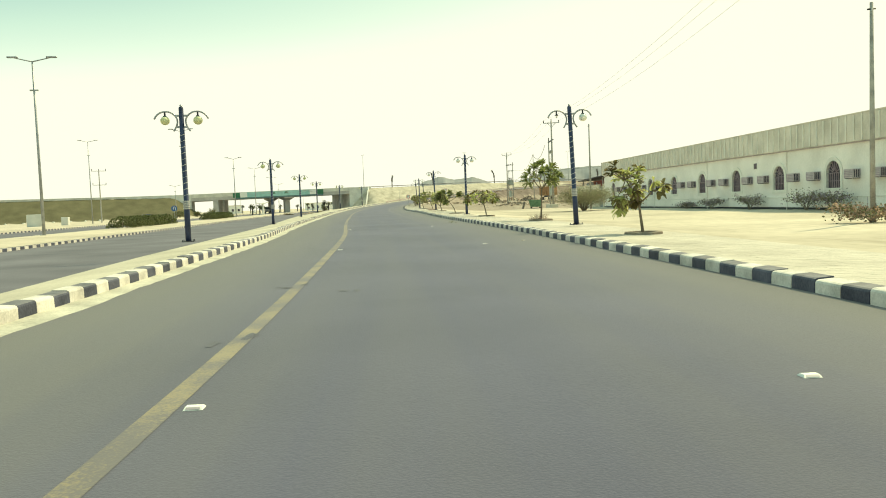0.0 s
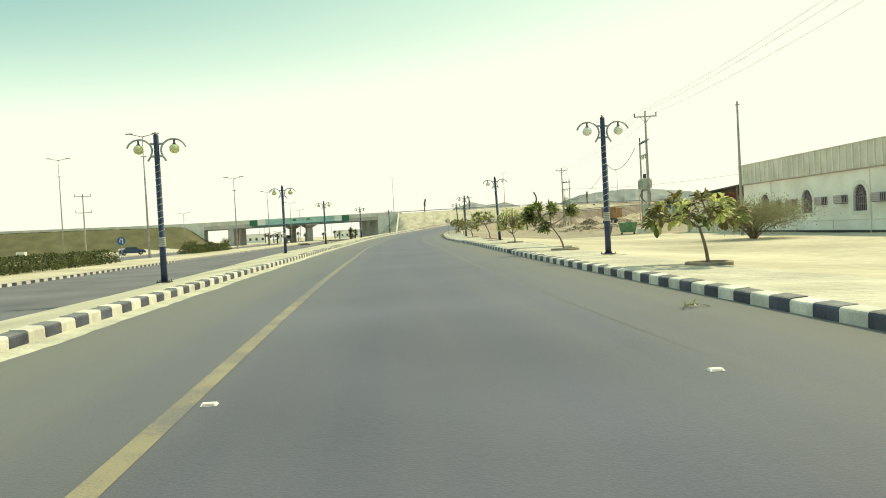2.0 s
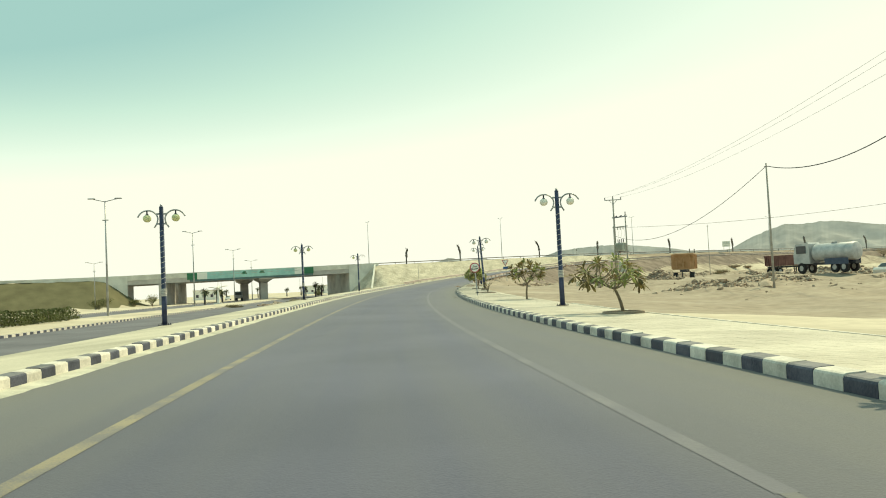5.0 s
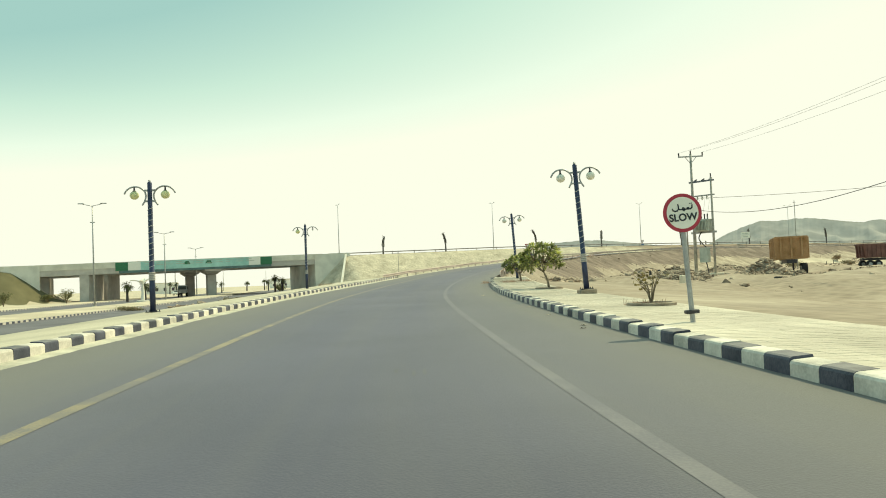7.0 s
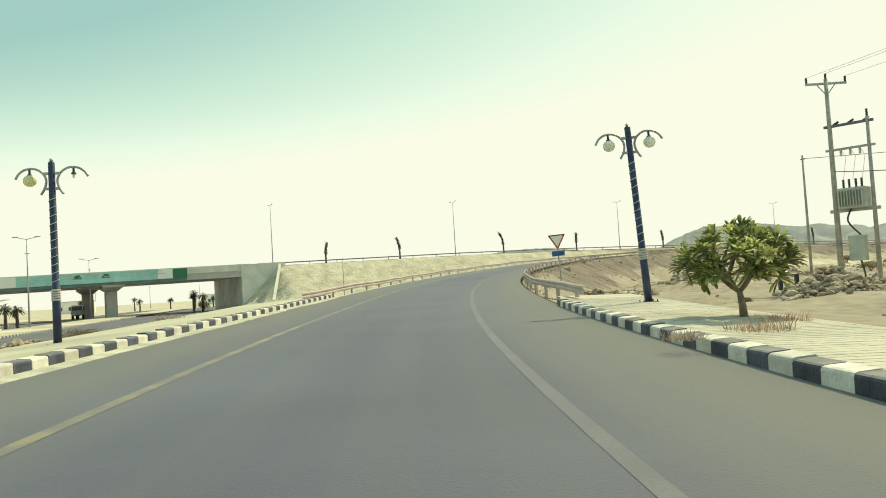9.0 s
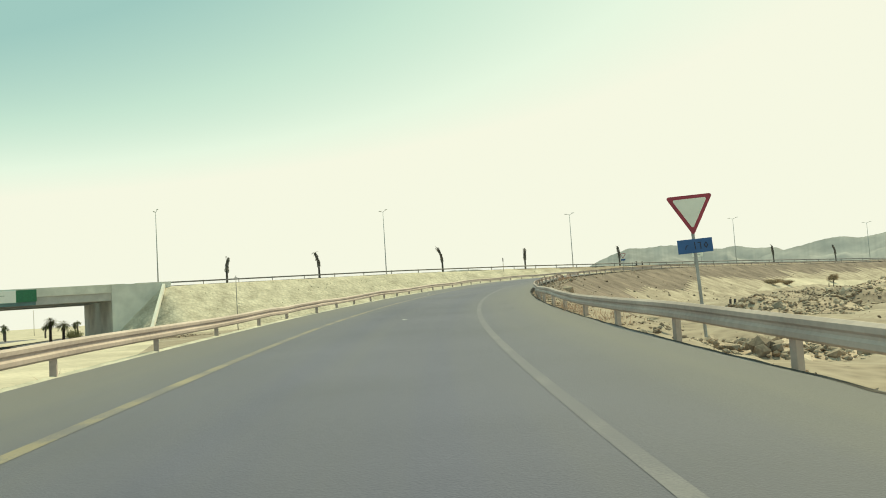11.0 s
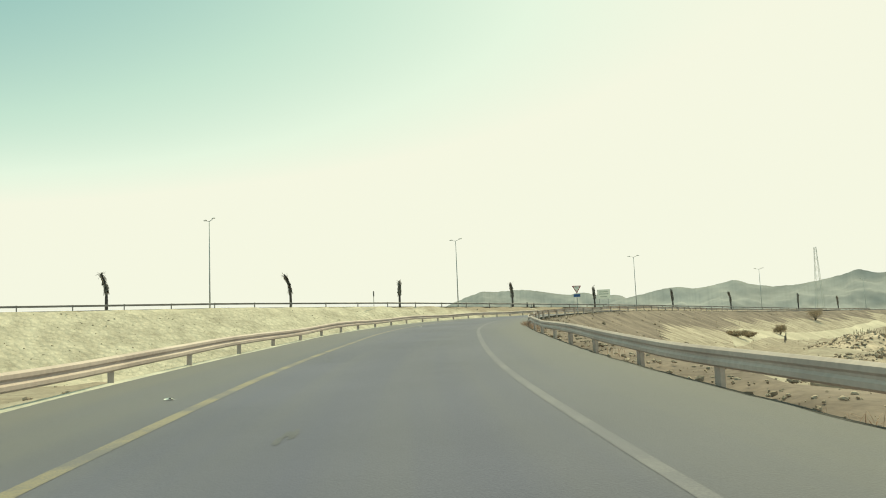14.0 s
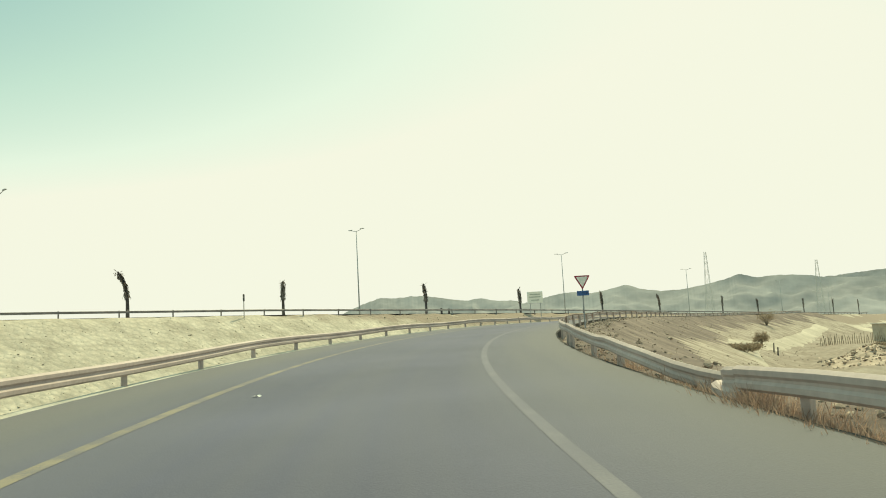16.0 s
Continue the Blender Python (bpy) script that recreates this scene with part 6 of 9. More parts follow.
for k, wy in enumerate(WIN_Y):
    for off in (-2.2, -4.62):
        m = bld.matrix_world @ pose(0, wy + off, 1.90, 0, 0, 0)
        ac = thing("air_conditioner", m, "grey window air conditioner jutting from the wall", "air conditioner", "air conditioners on the long building")
        bm = bmesh.new()
        box(bm, -0.45, 0.0, -0.46, 0.46, 0, 0.52, bevel=0.015)
        part("casing", bm, M["ac_grey"], ac)
        for sgn in (-1, 1):
            y0, y1 = sorted((sgn * 0.461, sgn * 0.468))
            bm = bmesh.new()
            box(bm, -0.40, -0.05, y0, y1, 0.05, 0.47)
            part("vent", bm, M["window_dark"], ac, "dark side vent")
            bm = bmesh.new()
            y0, y1 = sorted((sgn * 0.469, sgn * 0.482))
            for q in range(3):
                box(bm, -0.335 + 0.11 * q, -0.305 + 0.11 * q, y0, y1, 0.05, 0.47)
            part("louvre", bm, M["ac_grey"], ac)
        bm = bmesh.new()
        for q in range(4):
            box(bm, -0.458, -0.451, -0.40, 0.40, 0.09 + 0.095 * q, 0.12 + 0.095 * q)
        part("grille", bm, M["iron_mauve"], ac, "mauve front grille")
        for yy in (-0.36, 0.36):
            bm = bmesh.new()
            box(bm, -0.40, 0.0, yy - 0.015, yy + 0.015, -0.03, 0.0)
            part("bracket", bm, M["dark_metal"], ac)
for wy in WIN_Y[::2]:
    bm = bmesh.new()
    tube(bm, [(-0.05, wy - 1.08, 0.0), (-0.05, wy - 1.08, 3.88)], 0.035, 6)
    part("downpipe", bm, M["wall_cream"], bld)
for wy in WIN_Y[1::2]:
    bm = bmesh.new()
    box(bm, -0.012, 0.0, wy - 3.3, wy - 3.25, 0.22, 0.84)
    part("joint", bm, M["ac_grey"], bld)
bm = bmesh.new()
box(bm, -0.03, 0.0, WIN_Y[6] + 3.2, WIN_Y[6] + 3.6, 2.95, 3.35)
part("vent_hole", bm, M["window_dark"], bld)

# ---- yard wall with gate, sheds behind it ----
yw = thing("yard_wall", pose(28.62, 92.15, -0.42, 0, 0, -3.42), "cream plastered yard wall with a grey metal gate", "wall")
for y0, y1, h_ in ((0.1, 0.75, 2.95), (2.45, 12.9, 2.92)):
    bm = bmesh.new()
    box(bm, 0, 0.22, y0, y1, 0, h_)
    wl = part("wall", bm, M["yard_wall"], yw)
    bm = bmesh.new()
    box(bm, -0.04, 0.26, y0 - 0.02, y1 + 0.02, h_, h_ + 0.07, bevel=0.015)
    part("coping", bm, M["yard_wall"], wl)
bm = bmesh.new()
box(bm, 0, 9.0, 12.9, 13.12, 0, 2.9)
part("wall", bm, M["yard_wall"], yw)
bm = bmesh.new()
box(bm, 0.06, 0.12, 0.78, 2.42, 0.05, 2.7)
gate = part("gate", bm, M["transformer"], yw, "grey sheet-metal gate")
bm = bmesh.new()
for yy in (1.1, 1.6, 2.1):
    box(bm, 0.02, 0.06, yy - 0.03, yy + 0.03, 0.1, 2.65)
for zz in (0.3, 1.4, 2.5):
    box(bm, 0.02, 0.06, 0.80, 2.40, zz - 0.03, zz + 0.03)
part("gate_frame", bm, M["steel_grey"], gate)
bm = bmesh.new()
box(bm, -0.14, 0.30, 12.9, 13.3, 0, 3.0, bevel=0.02)
part("end_pillar", bm, M["pier_concrete"], yw, "grey concrete end pillar")

shed = thing("lean_to_shed", pose(28.9, 92.6, -0.42, 0, 0, -3.42), "open shed with dark sheet roof over a reddish wall", "shed")
bm = bmesh.new()
vs = [(-0.35, -0.5, 3.98), (5.5, -0.5, 4.1), (5.5, 12.2, 3.72), (-0.35, 12.2, 3.60)]
lo_ = [bm.verts.new(v) for v in vs]
hi_ = [bm.verts.new((v[0], v[1], v[2] + 0.12)) for v in vs]
bm.faces.new(lo_[::-1])
bm.faces.new(hi_)
for k in range(4):
    bm.faces.new((lo_[k], lo_[(k + 1) % 4], hi_[(k + 1) % 4], hi_[k]))
part("roof", bm, M["dark_metal"], shed, "dark sheet-metal roof")
bm = bmesh.new()
box(bm, 0.8, 1.0, 2.2, 8.4, 0, 3.55)
part("back_wall", bm, M["rust_red"], shed, "reddish back wall")
bm = bmesh.new()
box(bm, 0.8, 1.0, 8.42, 11.6, 0, 3.45)
part("back_wall", bm, M["pier_concrete"], shed, "grey back wall")
bm = bmesh.new()
box(bm, 0.77, 0.798, 6.4, 6.95, 2.3, 3.35)
part("window", bm, M["window_dark"], shed, "dark narrow window")
for xx, yy, hh in ((0.3, 0.4, 3.96), (0.3, 2.0, 3.92), (0.3, 11.9, 3.62)):
    bm = bmesh.new()
    box(bm, xx - 0.06, xx + 0.06, yy - 0.06, yy + 0.06, 0, hh)
    part("post", bm, M["steel_grey"], shed)


def container(m, L, label, material):
    root = thing("shipping_container", m, label, "container", "containers in the yard")
    bm = bmesh.new()
    box(bm, -L / 2, L / 2, -1.2, 1.2, 0.15, 2.6)
    part("body", bm, M[material], root)
    for sgn in (-1, 1):
        bm = bmesh.new()
        n = int(L / 0.28)
        for k in range(n):
            x = -L / 2 + 0.12 + 0.28 * k
            y0, y1 = sorted((sgn * 1.2, sgn * 1.245))
            box(bm, x, x + 0.14, y0, y1, 0.3, 2.48)
        part("corrugation", bm, M[material], root)
    for x in (-L / 2, L / 2):
        for y in (-1.2, 1.2):
            bm = bmesh.new()
            box(bm, x - 0.08, x + 0.08, y - 0.08, y + 0.08, 0.0, 2.65)
            part("corner_post", bm, M[material], root)
    return root

container(pose(55.5, 150.5, gz_at(55.5, 150.5), 0, 0, -50), 6.1, "dull red corrugated container in the yard", "rust_red")
container(pose(60.5, 144.5, gz_at(60.5, 144.5), 0, 0, -52), 6.1, "dull red corrugated container in the yard", "rust_red")
container(pose(46.0, 120.0, gz_at(46, 120), 0, 0, -40), 6.1, "faded red container behind the yard wall", "rust_red")

# ---- rubbish container ----
dx, dy = 23.6, 106.6
root = thing("rubbish_container", pose(dx, dy, gz_at(dx, dy) + 0.02, 0, 0, -18), "green steel rubbish container on the sand", "dumpster")
bm = bmesh.new()
bot = [(-0.72, -0.42), (0.72, -0.42), (0.72, 0.42), (-0.72, 0.42)]
topv = [(-0.92, -0.58), (0.92, -0.58), (0.92, 0.58), (-0.92, 0.58)]
a = [bm.verts.new((x, y, 0.22)) for x, y in bot]
b = [bm.verts.new((x, y, 1.18)) for x, y in topv]
c = [bm.verts.new((x * 0.95, y * 0.95, 1.18)) for x, y in topv]
e = [bm.verts.new((x * 0.93, y * 0.93, 0.30)) for x, y in bot]
for k in range(4):
    q = (k + 1) % 4
    bm.faces.new((a[k], a[q], b[q], b[k]))
    bm.faces.new((b[k], b[q], c[q], c[k]))
    bm.faces.new((c[k], c[q], e[q], e[k]))
bm.faces.new(a[::-1])
bm.faces.new(e)
part("body", bm, M["dumpster_green"], root)
bm = bmesh.new()
for x in (-0.5, -0.17, 0.17, 0.5):
    box(bm, x - 0.03, x + 0.03, -0.56, -0.44, 0.3, 1.12)
box(bm, -0.95, 0.95, -0.62, -0.55, 1.10, 1.20)
box(bm, -0.95, 0.95, 0.55, 0.62, 1.10, 1.20)
part("ribs", bm, M["dumpster_green"], root)
for x, y in ((-0.6, -0.35), (0.6, -0.35), (0.6, 0.35), (-0.6, 0.35)):
    bm = bmesh.new()
    tube(bm, [(x, y - 0.03, 0.10), (x, y + 0.03, 0.10)], 0.10, 10)
    part("wheel", bm, M["black_rubber"], root)

# ---- poles with transformer, power lines ----
def insulator(bm, x, y, z, h=0.32, tilt=(0, 0)):
    for k in range(4):
        z0 = z + h * k / 4
        tube(bm, [(x, y, z0), (x, y, z0 + h / 8), (x, y, z0 + h / 4)], [0.05, 0.075, 0.05], 7)


def h_pole(m, h, arm, seed, label, short=(0.9, 2.6, 9.5), transformer=True):
    """A tall pole with a cross arm and, beside it, a shorter one that together carry a transformer."""
    root = thing("utility_pole", m, label, "utility pole", "utility poles with transformers")
    bm = bmesh.new()
    tube(bm, [(0, 0, -0.5), (0, 0, h * 0.5), (0, 0, h)], [0.17, 0.14, 0.10], 10)
    part("pole", bm, M["timber_pole"], root, smooth=True)
    bm = bmesh.new()
    box(bm, -arm, arm, -0.05, 0.05, h - 0.32, h - 0.20)
    tube(bm, [(-arm * 0.45, 0, h - 0.3), (0, 0, h - 0.95)], 0.03, 5)
    tube(bm, [(arm * 0.45, 0, h - 0.3), (0, 0, h - 0.95)], 0.03, 5)
    ca = part("cross_arm", bm, M["steel_grey"], root)
    for x in (-arm * 0.95, 0, arm * 0.95):
        bm = bmesh.new()
        insulator(bm, x, 0.0, h - 0.2 if x else h)
        part("insulator", bm, M["porcelain"], ca, "dark ribbed insulator")
    if transformer:
        sx, sy, sh = short
        bm = bmesh.new()
        tube(bm, [(sx, sy, -0.5), (sx, sy, sh)], [0.13, 0.085], 10)
        part("second_pole", bm, M["timber_pole"], root, smooth=True)
        L = math.hypot(sx, sy)
        ang = math.degrees(math.atan2(sy, sx))
        def beam(z, t=0.06, name="beam", mname="steel_grey"):
            bm = bmesh.new()
            box(bm, -0.3, L + 0.3, -t, t, z - t, z + t)
            ob = part(name, bm, M[mname], root)
            ob.matrix_basis = pose(0, 0, 0, 0, 0, ang)
            return ob
        beam(sh - 0.25, 0.07, "switch_arm", "pole_blue")
        bm = bmesh.new()
        for t in (0.1, 0.5, 0.9):
            tube(bm, [(sx * t, sy * t, sh - 0.2), (sx * t + 0.3, sy * t, sh - 0.02)], 0.07, 6)
        insulator(bm, sx, sy, sh, 0.4)
        part("switch_insulator", bm, M["porcelain"], root)
        beam(sh - 1.6)
        bm = bmesh.new()
        for t in (0.25, 0.5, 0.75):
            insulator(bm, sx * t, sy * t, sh - 2.0, 0.35)
            tube(bm, [(sx * t, sy * t, sh - 1.6), (sx * t + 0.2, sy * t - 0.1, sh - 2.1), (sx * t, sy * t, sh - 3.4)], 0.012, 4)
        part("fuse_insulator", bm, M["transformer"], root)
        zt = sh * 0.47
        beam(zt - 0.08, 0.09)
        bm = bmesh.new()
        cx, cy = sx * 0.5, sy * 0.5
        box(bm, -0.75, 0.75, -0.42, 0.42, zt, zt + 1.15, bevel=0.03)
        tr = part("transformer", bm, M["transformer"], root, "pale grey finned transformer")
        tr.matrix_basis = pose(cx, cy, 0, 0, 0, ang)
        for k in range(9):
            for y0 in (-0.60, 0.42):
                bm = bmesh.new()
                box(bm, -0.64 + 0.15 * k, -0.60 + 0.15 * k, y0, y0 + 0.18, zt + 0.12, zt + 1.0)
                part("fin", bm, M["transformer"], tr)
        for t in (-0.5, -0.2, 0.15, 0.45):
            bm = bmesh.new()
            insulator(bm, t, 0.0, zt + 1.15, 0.5)
            part("bushing", bm, M["porcelain"], tr, "dark bushing")
        bm = bmesh.new()
        box(bm, -0.42, 0.42, -0.25, 0.25, zt - 2.9, zt - 1.5, bevel=0.02)
        bx = part("switch_box", bm, M["transformer"], root, "grey steel switch box")
        bx.matrix_basis = pose(cx, cy, 0, 0, 0, ang)
        bm = bmesh.new()
        tube(bm, arc([(cx - 0.2, cy, zt), (cx - 0.5, cy - 0.1, zt - 0.7), (cx + 0.1, cy - 0.2, zt - 1.5)], 4), 0.05, 6)
        tube(bm, arc([(cx + 0.1, cy, zt - 2.9), (cx + 0.2, cy - 0.1, zt - 3.6), (cx + 0.3, cy, zt - 4.6)], 4), 0.05, 6)
        part("cable", bm, M["cable"], root)
        bm = bmesh.new()
        box(bm, -0.5, L + 0.5, -0.6, 0.6, -0.4, 0.5, bevel=0.04)
        ft = part("footing", bm, M["yard_wall"], root, "rough concrete footing")
        ft.matrix_basis = pose(0, 0, 0, 0, 0, ang)
    return root

P1 = (27.13, 109.97, gz_at(27.13, 109.97), 12.45)
P2 = (36.97, 186.51, gz_at(36.97, 186.51), 11.9)
h_pole(pose(*P1[:3], 0, 0, -14), P1[3], 1.15, 1, "grey pole carrying a transformer on two legs", (-0.38, 3.1, 9.9))
h_pole(pose(*P2[:3], 0, 0, -14), P2[3], 1.15, 2, "grey pole carrying a transformer on two legs, on a footing", (1.4, -1.4, 9.4))
P0 = (14.9, 15.5, -0.3, 13.5)
h_pole(pose(*P0[:3], 0, 0, -12), P0[3], 1.15, 3, "plain grey utility pole beside the long building", transformer=False)


def plain_pole(x, y, h, label, r=0.09, name="thin_pole"):
    z = gz_at(x, y)
    root = thing(name, pose(x, y, z, 0, 0, 0), label, "pole")
    bm = bmesh.new()
    tube(bm, [(0, 0, -0.4), (0, 0, h * 0.5), (0, 0, h)], [r, r * 0.85, r * 0.6], 8)
    part("pole", bm, M["timber_pole"], root, smooth=True)
    bm = bmesh.new()
    tube(bm, [(-0.16, 0, h - 0.25), (0.16, 0, h - 0.22)], 0.03, 6)
    part("hook", bm, M["dark_metal"], root)
    return z + h

plain_pole(15.82, 26.13, 7.9, "bare pale timber pole in dry scrub beside the building", 0.10)
plain_pole(23.75, 82.6, 9.3, "bare timber pole beside the long building", 0.11)
wz = plain_pole(30.7, 135.4, 9.15, "thin pole holding up a sagging cable")
vz = plain_pole(38.3, 190.7, 8.0, "thin dark service pole beside the transformer")
plain_pole(16.76, 271.1, 6.6, "thin guyed pole at the foot of the bank", 0.06)
plain_pole(59.5, 205.0, 9.0, "thin pole out on the sand", 0.06)
for x, y in ((31.3, 184.1), (31.9, 183.6)):
    z = gz_at(x, y)
    bm = bmesh.new()
    box(bm, x - 0.09, x + 0.09, y - 0.09, y + 0.09, z - 0.2, z + 0.7, bevel=0.02)
    tagged(finish("bollard", bm, M["dark_metal"]), "short dark bollard in the sand", "bollard", "dark bollards in the sand")
z = gz_at(24.5, 163.6)
bm = bmesh.new()
box(bm, 24.3, 24.65, 163.4, 163.75, z - 0.2, z + 0.75, bevel=0.06)
tagged(finish("marker_stone", bm, M["yard_wall"]), "pale concrete marker post on the sand", "marker post")
z = gz_at(22.2, 108.3)
bm = bmesh.new()
box(bm, -0.13, 0.13, -0.11, 0.11, -0.25, 1.0, bevel=0.03)
ob = finish("leaning_bollard", bm, M["palm_dead"])
ob.matrix_world = pose(22.2, 108.3, z, 4, 13, 10)
tagged(ob, "thick leaning dark post in the sand beside the rubbish container", "bollard")

LP = (-60.0, 194.0)
root = thing("utility_pole", pose(*LP, gz_at(*LP), 0, 0, 15), "grey pole with two cross arms on open sand", "utility pole")
bm = bmesh.new()
tube(bm, [(0, 0, -0.4), (0, 0, 12.4)], [0.17, 0.10], 8)
part("pole", bm, M["timber_pole"], root)
for zz, w in ((12.2, 1.6), (8.9, 1.5)):
    bm = bmesh.new()
    box(bm, -w, w, -0.06, 0.06, zz - 0.06, zz + 0.06)
    ca = part("cross_arm", bm, M["steel_grey"], root)
    for x in (-w * .95, 0, w * .95):
        bm = bmesh.new()
        insulator(bm, x, 0, zz + 0.06, 0.45)
        part("insulator", bm, M["porcelain"], ca)


def cable(a, b, sag, r, label, material="cable", name="power_line"):
    a, b = Vector(a), Vector(b)
    pts = []
    n = 22
    for i in range(n + 1):
        t = i / n
        p = a.lerp(b, t)
        p.z -= sag * 4 * t * (1 - t)
        pts.append(p)
    bm = bmesh.new()
    tube(bm, pts, r, 5)
    return tagged(finish(name, bm, M[material]), label, "cable", "overhead lines")

def arm_end(P, x, turn):
    t = math.radians(turn)
    return (P[0] + x * math.cos(t), P[1] + x * math.sin(t), P[2] + P[3] + (0.12 if x else 0.32))

for x in (-1.09, 0.0, 1.09):
    cable(arm_end(P0, x, -12), arm_end(P1, x, -14), 1.5, 0.009, "thin overhead power line", "cable_pale")
    cable(arm_end(P1, x, -14), arm_end(P2, x, -14), 1.3, 0.009, "thin overhead power line", "cable_pale")
    q = arm_end(P0, x, -12)
    cable((q[0] - 8.0 + 16, q[1] - 80, q[2]), q, 1.5, 0.009, "thin overhead power line", "cable_pale")
cable((P1[0] - 0.3, P1[1] + 2.8, P1[2] + 9.2), (30.7, 135.4, wz - 0.2), 1.3, 0.03, "thick sagging service cable")
cable((30.7, 135.4, wz - 0.2), (P2[0], P2[1], P2[2] + 6.6), 2.4, 0.022, "thick sagging service cable")
cable((38.3, 190.7, vz - 0.2), (75.0, 150.0, 10.0), 1.3, 0.018, "thick sagging service cable")

# ---- vehicles ----
def wheel(parent, x, y, r, w):
    bm = bmesh.new()
    tube(bm, [(x, y - w / 2, r), (x, y - w / 2 + 0.03, r), (x, y + w / 2 - 0.03, r), (x, y + w / 2, r)], [r * 0.9, r, r, r * 0.9], 18)
    t = part("wheel", bm, M["black_rubber"], parent)
    bm = bmesh.new()
    tube(bm, [(x, y - w / 2 - 0.012, r), (x, y + w / 2 + 0.012, r)], r * 0.5, 12)
    part("rim", bm, M["steel_grey"], t)


def tanker(m, label):
    root = thing("water_tanker", m, label, "truck", "parked trucks")
    bm = bmesh.new()
    box(bm, -3.4, 3.6, -0.45, 0.45, 0.75, 0.98)
    part("chassis", bm, M["dark_metal"], root)
    bm = bmesh.new()
    prof = [(1.75, 0.9), (3.75, 0.9), (3.8, 1.75), (3.45, 2.75), (1.9, 2.85), (1.75, 2.7)]
    l = [bm.verts.new((x, -1.1, z)) for x, z in prof]
    r = [bm.verts.new((x, 1.1, z)) for x, z in prof]
    bm.faces.new(l)
    bm.faces.new(r[::-1])
    for k in range(len(prof)):
        q = (k + 1) % len(prof)
        bm.faces.new((l[k], r[k], r[q], l[q]))
    bmesh.ops.recalc_face_normals(bm, faces=bm.faces)
    cab = part("cab", bm, M["truck_white"], root, "white truck cab")
    bm = bmesh.new()
    for yy in (-1.115, 1.115):
        box(bm, 2.15, 3.4, yy - 0.01, yy + 0.01, 1.85, 2.55)
    part("side_window", bm, M["glass_dark"], cab)
    bm = bmesh.new()
    vs = [bm.verts.new(v) for v in ((3.83, -0.95, 1.82), (3.83, 0.95, 1.82), (3.52, 0.95, 2.62), (3.52, -0.95, 2.62))]
    bm.faces.new(vs)
    part("windscreen", bm, M["glass_dark"], cab)
    bm = bmesh.new()
    n = 20
    rings = []
    for x, sc in ((-3.4, 0.9), (-3.3, 1.0), (1.4, 1.0), (1.5, 0.9)):
        rings.append([bm.verts.new((x, 1.15 * sc * math.cos(2 * math.pi * k / n), 1.85 + 0.82 * sc * math.sin(2 * math.pi * k / n))) for k in range(n)])
    for a, b in zip(rings[:-1], rings[1:]):
        for k in range(n):
            bm.faces.new((a[k], a[(k + 1) % n], b[(k + 1) % n], b[k]))
    bm.faces.new(rings[0])
    bm.faces.new(rings[-1][::-1])
    bmesh.ops.recalc_face_normals(bm, faces=bm.faces)
    tank = part("tank", bm, M["truck_white"], root, "grey-white oval water tank", smooth=True)
    bm = bmesh.new()
    box(bm, -1.3, -0.6, -0.35, 0.35, 2.62, 2.78, bevel=0.03)
    part("hatch", bm, M["steel_grey"], tank)
    bm = bmesh.new()
    for yy in (-1.2, 1.2):
        box(bm, -3.0, -0.2, yy - 0.06, yy + 0.06, 0.75, 1.3)
    part("side_locker", bm, M["truck_blue"], root, "dark blue side lockers")
    for x in (-2.4, -1.3, 2.8):
        for y in (-0.98, 0.98):
            wheel(root, x, y, 0.5, 0.34)
    return root

tanker(pose(51.8, 160.8, gz_at(51.8, 160.8), 0, 0, 116) @ Matrix.Diagonal((0.92, 1.0, 1.2, 1.0)), "white water tanker truck parked on the sand")


